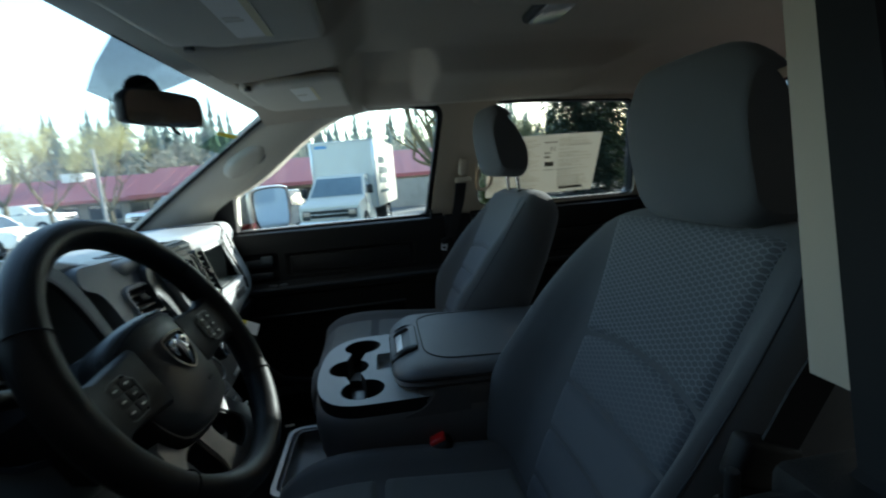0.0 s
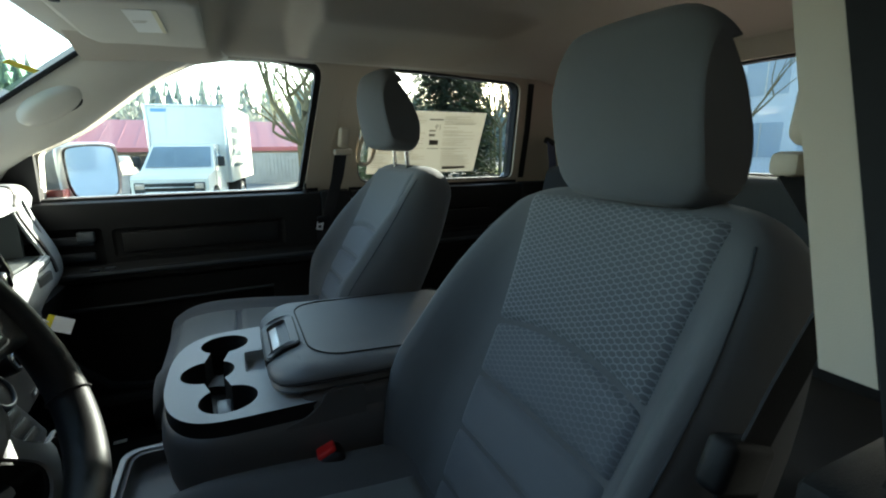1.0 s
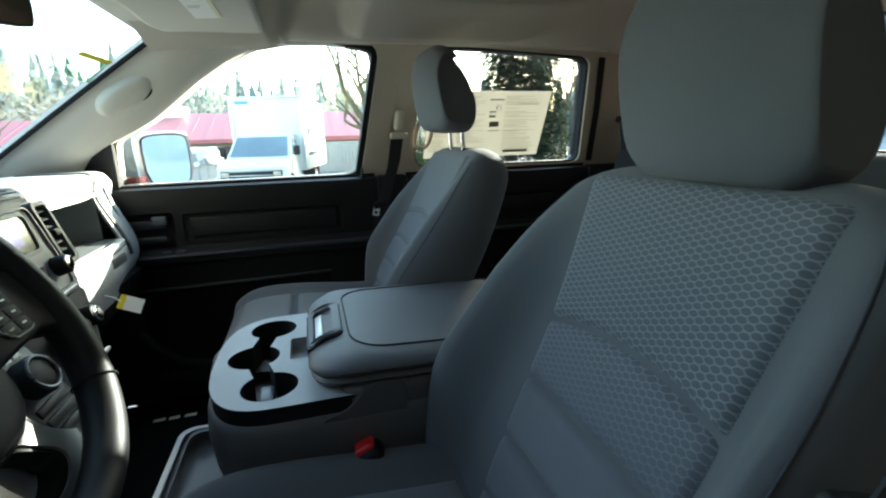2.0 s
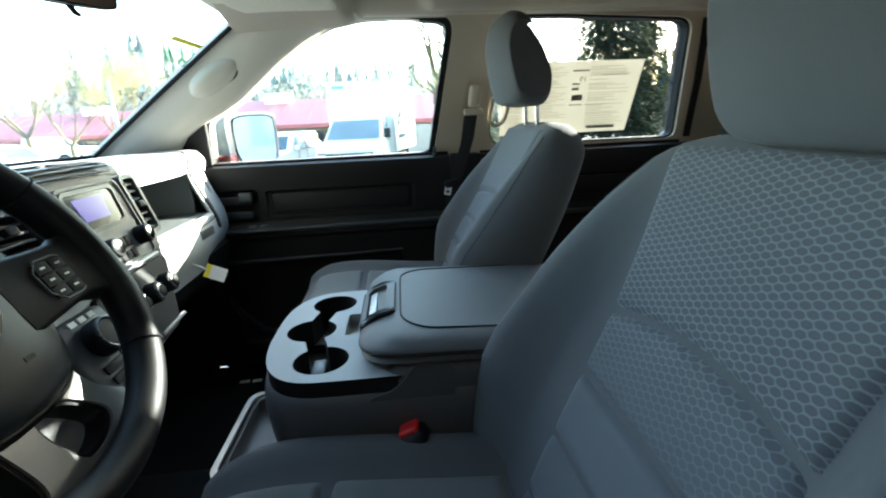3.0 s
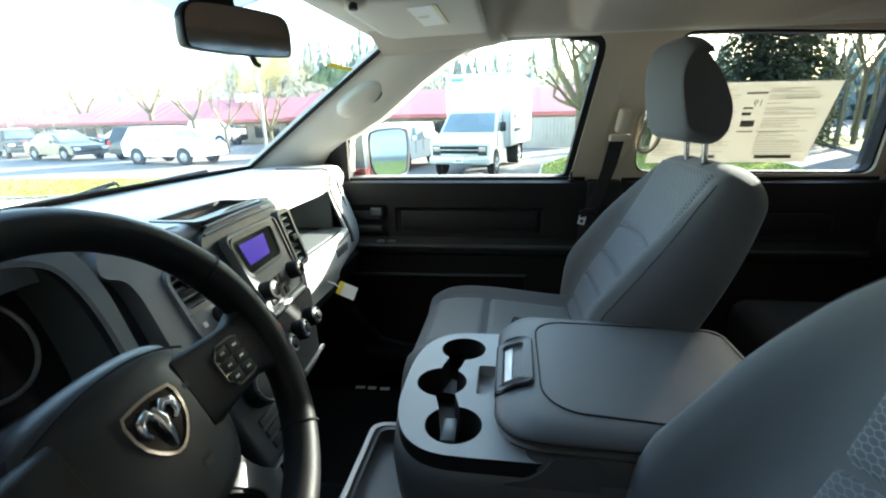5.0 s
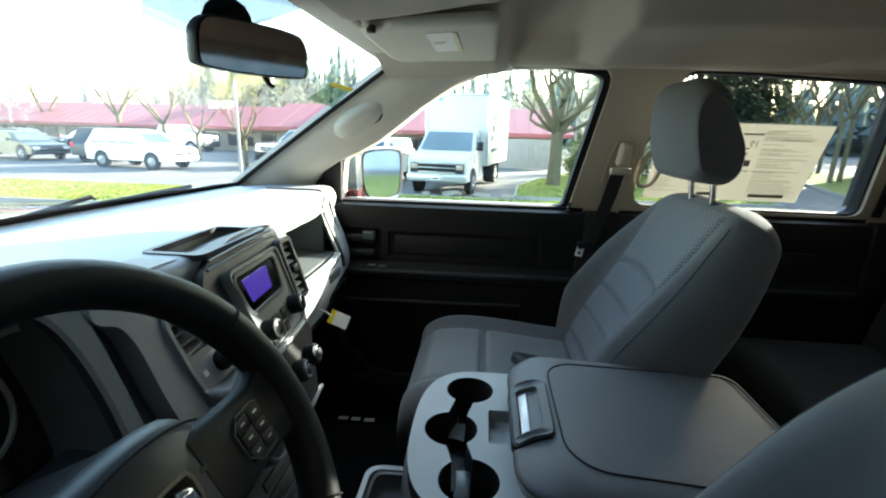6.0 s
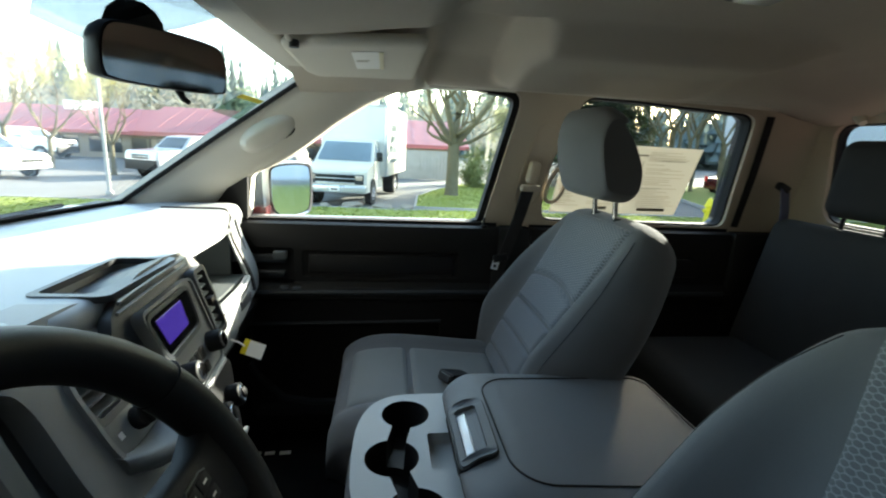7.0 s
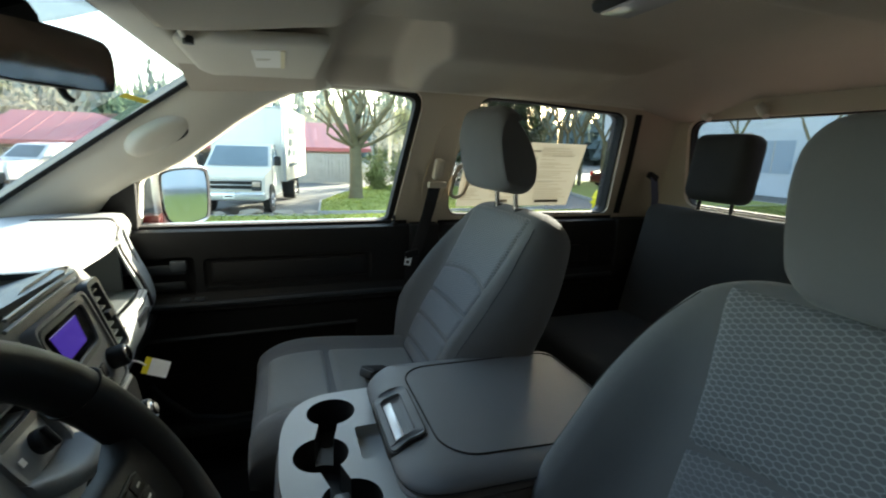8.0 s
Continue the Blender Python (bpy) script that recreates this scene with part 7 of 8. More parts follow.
# ---- trees ----
def branch(bm, p, d, length, rad, depth, rnd, tips, spread=0.6, lift=0.12):
    pts, rads = [p.copy()], [rad]
    n = 4
    for i in range(n):
        d = (d + Vector((rnd.uniform(-1, 1), rnd.uniform(-1, 1), rnd.uniform(-0.6, 1) + lift * 2)) * 0.16).normalized()
        p = p + d * length / n
        pts.append(p.copy())
        rads.append(rad * lerp(1, 0.62, (i + 1) / n))
    tube(pts, rads, 7 if depth > 3 else (5 if depth > 1 else 3), bm, cap=False)
    if depth == 0:
        tips.append((p.copy(), d.copy()))
        return
    for k in range(rnd.choice((2, 3, 3)) if depth > 1 else 3):
        q = Vector((rnd.uniform(-1, 1), rnd.uniform(-1, 1), rnd.uniform(-0.3, 0.8)))
        nd = (d * (1 - spread * 0.5) + q * spread).normalized()
        at = pts[-1] if k < 2 else pts[rnd.choice((2, 3))]
        branch(bm, at, nd, length * rnd.uniform(0.62, 0.82), rads[-1] * rnd.uniform(0.68, 0.86), depth - 1, rnd, tips, spread, lift)


def bare_tree(at, height, rad, seed, label, depth=5, spread=0.62, buds=True, trunk=0.26, budsize=0.065, leader=False):
    rnd = random.Random(seed)
    t = thing("bare_tree", label, "tree", at, group="bare trees")
    bm, tips = bmesh.new(), []
    base = height * trunk
    tube([(0, 0, -0.1), (0.0, 0, 0.12), (0.02, 0.0, base * 0.5), (0.0, 0.03, base)], [rad * 1.5, rad * 1.1, rad * 0.95, rad * 0.9], 12, bm)
    for k in range(4):
        a = k * 1.57 + rnd.uniform(-0.4, 0.4)
        branch(bm, Vector((0, 0.02, base * rnd.uniform(0.9, 1.0))), Vector((math.cos(a) * 0.65, math.sin(a) * 0.65, 0.9)).normalized(), height * 0.27, rad * 0.62, depth - 1, rnd, tips, spread)
    if leader:
        branch(bm, Vector((0, 0.03, base * 0.98)), Vector((0.12, 0.05, 1)).normalized(), height * 0.24, rad * 0.72, depth - 1, rnd, tips, spread)
        for k in range(5):
            a = k * 1.26 + rnd.uniform(-0.3, 0.3)
            branch(bm, Vector((0, 0.03, base * rnd.uniform(0.92, 1.15))), Vector((math.cos(a), math.sin(a), 0.35)).normalized(), height * 0.20, rad * 0.34, depth - 2, rnd, tips, spread)
    part("trunk", bm, M["bark"], t, "grey brown trunk and limbs", 60)
    if buds:
        verts, faces = [], []
        for p, d in tips:
            for _ in range(20):
                q = p + Vector((rnd.gauss(0, 1), rnd.gauss(0, 1), rnd.gauss(0, 1))) * height * 0.034
                s = budsize * rnd.uniform(0.8, 3.2)
                a = Vector((rnd.gauss(0, 1), rnd.gauss(0, 1), rnd.gauss(0, 1))).normalized() * s
                b_ = Vector((rnd.gauss(0, 1), rnd.gauss(0, 1), rnd.gauss(0, 1))).normalized() * s * 0.16
                k = len(verts)
                verts += [q - a, q + b_, q + a]
                faces.append((k, k + 1, k + 2))
        me = bpy.data.meshes.new("crown")
        me.from_pydata(verts, [], faces)
        me.materials.append(M["bud"])
        cr = new("crown", me)
        cr.parent = t
        tagged(cr, "pale fine twigs and buds")
    return t


bare_tree((2.58, 17.7, GZ + 0.08), 7.0, 0.25, 11, "large bare spreading tree on the lawn", depth=6, spread=0.72, trunk=0.29, budsize=0.04, leader=True)
bare_tree((-12.5, 22.5, GZ), 5.2, 0.10, 12, "small bare tree in the parking lot", depth=5)
bare_tree((-23.0, 31.0, GZ), 7.5, 0.16, 13, "bare tree with pale buds", depth=5)
bare_tree((-30.5, 36.0, GZ), 10.0, 0.20, 14, "tall bare tree by the red roofed building", depth=5)
bare_tree((-39.0, 38.0, GZ), 9.0, 0.18, 15, "bare tree by the red roofed building", depth=5)
bare_tree((-17.0, 25.5, GZ), 5.5, 0.11, 16, "bare tree with pale buds", depth=5)
bare_tree((6.6, 22.5, GZ), 4.0, 0.06, 19, "young bare tree with green buds", depth=5, budsize=0.09)
for k, (x, y, h) in enumerate(((17.5, 29, 10), (19.0, 31, 11), (20.4, 30, 10.5), (21.6, 33, 12), (16.4, 33, 11), (18.2, 35, 12))):
    bare_tree((x, y, GZ), h, 0.10, 30 + k, "tall slim bare tree in a row", depth=5, spread=0.35, buds=False, trunk=0.35)
for k, (x, y, h) in enumerate(((22, 13.5, 8), (23, 18, 9), (22.5, 22.5, 8.5))):
    bare_tree((x, y, GZ), h, 0.10, 50 + k, "slim bare tree before the office building", depth=5, spread=0.4, buds=False, trunk=0.35)


def conifer(at, height, rad, seed, name, label, tiers=26, density=16):
    """Trunk and drooping sprays of needles in uneven tiers."""
    rnd = random.Random(seed)
    t = thing(name, label, "tree", at)
    part("trunk", tube([(0, 0, 0), (0, 0, height * 0.5), (0, 0, height)], [rad * 0.09, rad * 0.06, 0.01], 8), M["bark"], t)
    verts, faces = [], []
    for i in range(tiers):
        f = i / (tiers - 1)
        z0 = height * lerp(0.06, 0.99, f)
        r = rad * (1 - f) ** 0.75 * rnd.uniform(0.85, 1.1) + 0.15
        for _ in range(int(density * (1 - 0.7 * f)) + 4):
            a = rnd.uniform(0, 6.283)
            L = r * rnd.uniform(0.55, 1.1)
            dr = Vector((math.cos(a), math.sin(a), 0))
            sd = Vector((-math.sin(a), math.cos(a), 0))
            for q in range(15):
                u = rnd.uniform(0.12, 1.0)
                c = dr * (L * u) + Vector((0, 0, z0 - 0.35 * L * u * u + rnd.uniform(-0.1, 0.1)))
                s = rnd.uniform(0.07, 0.19) * (0.5 + 0.5 * rad / 3)
                tip = c + (dr * 0.9 + sd * rnd.uniform(-0.9, 0.9) + Vector((0, 0, rnd.uniform(-0.7, 0.1)))) * s * 1.6
                k = len(verts)
                verts += [c - sd * s * 0.4, c + sd * s * 0.4 + Vector((0, 0, rnd.uniform(-0.1, 0.1))), tip]
                faces.append((k, k + 1, k + 2))
    me = bpy.data.meshes.new("crown")
    me.from_pydata(verts, [], faces)
    me.materials.append(M["leaf"])
    cr = new("crown", me)
    cr.parent = t
    tagged(cr, "dark green needles")
    return t


conifer((12.2, 26.0, GZ), 14.0, 3.6, 3, "conifer", "large dark green conifer beside the lot", 54, 50)
conifer((15.5, 28.5, GZ), 12.0, 2.6, 4, "conifer", "dark green conifer beside the lot", 46, 44)
for k, (x, y, h) in enumerate(((16.6, 23.4, 10), (17.6, 24.2, 11), (18.6, 23.2, 9.5), (15.6, 24.6, 11), (19.4, 24.4, 10.5), (17.0, 25.6, 12))):
    bare_tree((x, y, GZ), h, 0.11, 70 + k, "tall slim bare tree at the edge of the lawn", depth=5, spread=0.38, buds=False, trunk=0.3)



def shrub(at, wide, high, seed, label):
    """Thin stems fanning out of the ground, each with loose clumps of small leaves."""
    rnd = random.Random(seed)
    t = thing("shrub", label, "shrub", at, group="shrubs")
    bm, verts, faces = bmesh.new(), [], []
    for _ in range(16):
        a, lean = rnd.uniform(0, 6.283), rnd.uniform(0.1, 1.0)
        top = Vector((math.cos(a) * wide * 0.5 * lean, math.sin(a) * wide * 0.5 * lean, high * rnd.uniform(0.55, 1.0) * (1.1 - 0.35 * lean)))
        pts = [Vector((top.x * 0.1, top.y * 0.1, -0.03)), Vector((top.x * 0.55, top.y * 0.55, top.z * 0.6)), top]
        tube(pts, [0.022, 0.014, 0.005], 5, bm)
        for _ in range(170):
            u = rnd.uniform(0.2, 1.05)
            c = pts[0].lerp(top, u) + Vector((rnd.gauss(0, 1), rnd.gauss(0, 1), rnd.gauss(0, 0.8))) * wide * 0.085
            c.z = max(c.z, 0.05)
            p = Vector((rnd.gauss(0, 1), rnd.gauss(0, 1), rnd.gauss(0, 1))).normalized() * rnd.uniform(0.04, 0.09)
            q = Vector((rnd.gauss(0, 1), rnd.gauss(0, 1), rnd.gauss(0, 1))).normalized() * rnd.uniform(0.02, 0.04)
            k = len(verts)
            verts += [c - p, c + q, c + p, c - q]
            faces.append((k, k + 1, k + 2, k + 3))
    part("stems", bm, M["bark"], t, "thin brown stems", 60)
    me = bpy.data.meshes.new("leaves")
    me.from_pydata(verts, [], faces)
    me.materials.append(M["shrubleaf"])
    lv = new("leaves", me)
    lv.parent = t
    tagged(lv, "small olive green leaves")


for k, (x, y, wd, hg) in enumerate(((4.3, 21.6, 1.7, 1.5), (5.6, 22.6, 1.9, 1.9), (4.9, 25.0, 2.2, 2.3), (6.9, 24.2, 2.2, 2.0), (8.3, 25.4, 2.4, 2.2))):
    shrub((x, y, GZ), wd, hg, 80 + k, "olive green leafy shrub behind the lawn")

# far wooded ridge, its needles coloured pale blue to paint in haze
rnd = random.Random(21)
verts, faces = [], []
for k in range(620):
    a = rnd.uniform(-68, 40)
    dist = rnd.uniform(85, 120)
    x, y = dist * math.sin(radians(a)), dist * math.cos(radians(a))
    ridge = 7.0 + 5.0 * noise.noise(Vector((a * 0.06, 3.3, 0))) + 2.0 * noise.noise(Vector((a * 0.3, 7.3, 0)))
    ridge -= 6.5 * step(-29, -41, a)
    h = rnd.uniform(7, 14)
    z0 = ridge - 6 + rnd.uniform(-3, 1)
    w = rnd.uniform(1.6, 3.0)
    for t in range(9):
        f = t / 9
        for q in range(9):
            an = rnd.uniform(0, 6.283)
            r = w * (1 - f) * rnd.uniform(0.6, 1.2) + 0.15
            i0 = len(verts)
            c = Vector((x, y, z0 + h * (f + 0.16)))
            e = Vector((x + r * math.cos(an), y + r * math.sin(an), z0 + h * f - 0.3))
            sd = Vector((-math.sin(an), math.cos(an), 0)) * r * 0.32
            verts += [c, e + sd, e - sd]
            faces.append((i0, i0 + 1, i0 + 2))
me = bpy.data.meshes.new("far_woods")
me.from_pydata(verts, [], faces)
me.materials.append(M["hazyleaf"])
tagged(new("far_woods", me), "distant wooded ridge of conifers, tinted pale blue for haze", "woods", kind="stuff")
rings = []
for i in range(60):
    a = radians(lerp(-80, 55, i / 59))
    z = 5.0 + 5.0 * noise.noise(Vector((math.degrees(a) * 0.06, 3.3, 0)))
    rings.append([Vector((105 * math.sin(a), 105 * math.cos(a), GZ - 1)), Vector((115 * math.sin(a), 115 * math.cos(a), max(1, z))), Vector((150 * math.sin(a), 150 * math.cos(a), GZ - 1))])
solid("far_hill", loft(rings), M["hazyleaf"], "low hill far behind the buildings, tinted pale blue for haze", "hill", "structure")


# budding woods between the lot and the ridge
rnd = random.Random(8)
verts, faces = [], []
for k in range(150):
    a = rnd.uniform(-72, 20)
    dist = rnd.uniform(52, 74)
    x, y = dist * math.sin(radians(a)), dist * math.cos(radians(a))
    h = rnd.uniform(5.0, 9.5)
    w = h * rnd.uniform(0.28, 0.42)
    for q in range(300):
        u = Vector((rnd.gauss(0, 1), rnd.gauss(0, 1), rnd.gauss(0, 1))).normalized() * rnd.uniform(0.25, 1.0) ** 0.5
        c = Vector((x + u.x * w, y + u.y * w, GZ + h * 0.58 + u.z * h * 0.42))
        r = rnd.uniform(0.15, 0.42)
        e = Vector((rnd.gauss(0, 1), rnd.gauss(0, 1), rnd.gauss(0, 1))).normalized() * r
        g_ = Vector((rnd.gauss(0, 1), rnd.gauss(0, 1), rnd.gauss(0, 1))).normalized() * r * 0.13
        i0 = len(verts)
        verts += [c - e, c + g_, c + e]
        faces.append((i0, i0 + 1, i0 + 2))
    i0 = len(verts)
    verts += [(x - 0.12, y, GZ), (x + 0.12, y, GZ), (x, y, GZ + h * 0.7)]
    faces.append((i0, i0 + 1, i0 + 2))
me = bpy.data.meshes.new("budding_woods")
me.from_pydata(verts, [], faces)
me.materials.append(M["brush"])
tagged(new("budding_woods", me), "pale budding trees behind the parking lot", "woods", kind="stuff")


# ---- vehicles ----
def wheel_set(parent, xs, half, r=0.33, w=0.22, rim="silver"):
    for x in xs:
        for s in (-1, 1):
            bm = loft([[Vector((x + rr * math.cos(2 * math.pi * k / 24), s * y, r + rr * math.sin(2 * math.pi * k / 24))) for k in range(24)] for rr, y in ((r * 0.6, half - w), (r * 0.94, half - w), (r, half - w * 0.8), (r, half - w * 0.2), (r * 0.94, half), (r * 0.62, half))], caps=True)
            wh = part("wheel", bm, M["tyre"], parent, "black tyre", 50)
            bm = disc((x, s * (half - 0.012), r), (0, s, 0), r * 0.61, 0.016, 20, 0.006)
            for k in range(5):
                a = 2 * math.pi * k / 5
                tube([(x, s * (half + 0.006), r), (x + r * 0.55 * math.cos(a), s * (half + 0.006), r + r * 0.55 * math.sin(a))], [0.05, 0.035], 6, bm)
            part("rim", bm, M[rim], wh, "metal rim", 50)


def car_body(prof, half, tuck):
    """Closed body from a side profile [(x, z)]; half width shrinks above the belt by tuck(z)."""
    bm = bmesh.new()
    rings = []
    for f in (-1, -0.94, -0.8, 0.8, 0.94, 1):
        sh = 0.965 if abs(f) == 1 else 1.0
        cx = sum(p[0] for p in prof) / len(prof)
        cz = sum(p[1] for p in prof) / len(prof)
        rings.append([Vector((lerp(cx, x, sh), f * half * tuck(z), lerp(cz, z, sh))) for x, z in prof])
    return loft(rings)


def build_car(kind, paint, at, heading, label, name="parked_car"):
    c = thing(name, label, "car", at, group="parked cars")
    half = 0.9
    if kind == "suv":
        prof = [(-2.3, 0.35), (-2.35, 0.75), (-2.2, 0.95), (-1.2, 1.05), (-0.55, 1.62), (0.2, 1.72), (1.75, 1.70), (2.2, 1.05), (2.28, 0.8), (2.25, 0.35)]
        win = [(-1.0, 1.08), (-0.52, 1.55), (1.68, 1.60), (2.0, 1.10)]
    elif kind == "sedan":
        prof = [(-2.3, 0.3), (-2.35, 0.6), (-2.15, 0.78), (-1.05, 0.92), (-0.4, 1.36), (0.3, 1.43), (1.0, 1.38), (1.65, 0.98), (2.25, 0.92), (2.32, 0.6), (2.28, 0.3)]
        win = [(-0.85, 0.95), (-0.36, 1.30), (0.95, 1.32), (1.45, 0.98)]
    else:
        half = 1.0
        prof = [(-2.8, 0.5), (-2.85, 0.95), (-2.75, 1.18), (-1.45, 1.26), (-0.8, 1.85), (-0.1, 1.93), (0.75, 1.90), (0.95, 1.30), (2.85, 1.28), (2.9, 0.7), (2.85, 0.5)]
        win = [(-1.2, 1.30), (-0.78, 1.78), (0.62, 1.80), (0.75, 1.32)]

    def tuck(z):
        return 1.0 - 0.16 * step(win[0][1] - 0.05, max(p[1] for p in prof), z)
    part("body", car_body(prof, half, tuck), M[paint], c, "", 30)
    for s in (-1, 1):
        xm = [lerp(win[1][0], win[2][0], t) for t in (0.0, 0.36, 0.70, 1.0)]
        zb, zt = win[0][1], win[1][1]
        segs = [[(win[0][0] + 0.1, zb), (win[1][0], zt - 0.03), (xm[1] - 0.04, zt), (xm[1] - 0.04, zb)], [(xm[1] + 0.04, zb), (xm[1] + 0.04, zt), (xm[2] - 0.04, zt), (xm[2] - 0.04, zb)], [(xm[2] + 0.04, zb), (xm[2] + 0.04, zt), (win[2][0], zt - 0.03), (win[3][0] - 0.08, zb)]]
        for sg in segs:
            bm = plate([sg], lambda u, w, d: Vector((u, s * (half * tuck(w) * 0.985 + 0.012 - d), w)), 0.02)
            part("side_window", bm, M["carglass"], c, "dark window glass", None)
    i0 = prof.index(max(prof, key=lambda p: p[1]))
    a, b_ = (prof[3], prof[4])
    dirn = Vector((b_[0] - a[0], 0, b_[1] - a[1]))
    nrm_ = Vector((-dirn.z, 0, dirn.x)).normalized() * 0.015
    bm = loft([[Vector((a[0] + dirn.x * t, y * half * tuck(a[1] + dirn.z * t), a[1] + dirn.z * t)) + nrm_ for y in (-0.80, 0.80)] for t in (0.1, 0.9)], caps=False, closed=False)
    bmesh.ops.solidify(bm, geom=bm.faces[:], thickness=0.01)
    part("windshield", bm, M["carglass"], c, "dark windshield", None)
    a, b_ = (prof[-4], prof[-5]) if kind != "pickup" else (prof[7], prof[6])
    dirn = Vector((b_[0] - a[0], 0, b_[1] - a[1]))
    nrm_ = Vector((dirn.z, 0, -dirn.x)).normalized() * 0.015
    bm = loft([[Vector((a[0] + dirn.x * t, y * half * tuck(a[1] + dirn.z * t), a[1] + dirn.z * t)) + nrm_ for y in (-0.78, 0.78)] for t in (0.12, 0.88)], caps=False, closed=False)
    bmesh.ops.solidify(bm, geom=bm.faces[:], thickness=0.01)
    part("rear_window", bm, M["carglass"], c, "dark rear window", None)
    zf = prof[1][1]
    xf = min(p[0] for p in prof)
    part("grille", box((xf - 0.02, -0.5, zf - 0.12), (xf + 0.1, 0.5, zf + 0.08), 0.02, 2), M["black"], c, "dark grille")
    part("grille_bar", box((xf - 0.035, -0.52, zf - 0.03), (xf + 0.05, 0.52, zf + 0.0), 0.008, 2), M["chrome"], c, "bright bar")
    part("bumper", box((xf - 0.06, -half * 0.95, 0.36), (xf + 0.2, half * 0.95, zf - 0.16), 0.04, 3), M["black"] if kind == "pickup" else M[paint], c, "bumper")
    for s in (-1, 1):
        part("headlight", box((xf - 0.01, s * 0.70 - 0.15, zf - 0.06), (xf + 0.15, s * 0.70 + 0.15, zf + 0.10), 0.03, 3), M["lens"], c, "clear headlight")
        xr = max(p[0] for p in prof)
        part("tail_light", box((xr - 0.12, s * half * 0.86 - 0.07, 0.75), (xr + 0.01, s * half * 0.86 + 0.07, 1.0), 0.02, 2), M["red"], c, "red tail light")
        part("side_mirror", box((win[0][0] + 0.12, s * (half + 0.10) - 0.08, win[0][1] + 0.0), (win[0][0] + 0.26, s * (half + 0.10) + 0.08, win[0][1] + 0.16), 0.03, 3), M[paint], c, "door mirror")
        for xd in (win[1][0] + 0.05, lerp(win[1][0], win[2][0], 0.36), lerp(win[1][0], win[2][0], 0.72)):
            part("door_joint", box((xd - 0.006, s * half * 0.994 - 0.004, 0.42), (xd + 0.006, s * half * 0.994 + 0.008, win[0][1] - 0.03)), M["rubber"], c, "dark door joint")
    wx = (-1.40, 1.35) if kind != "pickup" else (-1.85, 1.75)
    for x in wx:
        for s in (-1, 1):
            bm = disc((x, s * (half - 0.06), 0.36), (0, s, 0), 0.42 if kind != "pickup" else 0.46, 0.068, 24)
            part("wheel_arch", bm, M["rubber"], c, "dark wheel arch")
    wheel_set(c, wx, half + 0.012, 0.33 if kind != "pickup" else 0.38)
    c.matrix_basis = Matrix.Translation(at) @ Matrix.Rotation(heading, 4, 'Z')
    return c


# heading 0 points the car's front to -x
build_car("pickup", "silvercar", (-9.5, 24.0, GZ), radians(62), "silver pickup parked in the lot")
build_car("suv", "white", (-16.2, 19.9, GZ), radians(172), "white estate car parked in the lot")
build_car("pickup", "white", (-23.6, 33.2, GZ), radians(176), "white pickup parked far in the lot")
build_car("suv", "darkcar", (-20.3, 23.4, GZ), radians(-84), "dark green estate car parked beside a white one")
build_car("sedan", "darkcar", (-24.8, 22.3, GZ), radians(165), "dark green saloon parked in the lot")
build_car("suv", "darkcar", (-30.5, 24.5, GZ), radians(150), "dark sport utility car parked in the lot")
build_car("suv", "white", (-4.4, 17.6, GZ), radians(78), "white van parked beside the box truck")
build_car("sedan", "darkcar", (-33.0, 30.0, GZ), radians(180), "dark saloon far in the lot")
build_car("sedan", "silvercar", (-29.0, 32.0, GZ), radians(180), "silver saloon far in the lot")
build_car("sedan", "bodyred", (21.0, 24.0, GZ), radians(190), "red saloon parked far off")


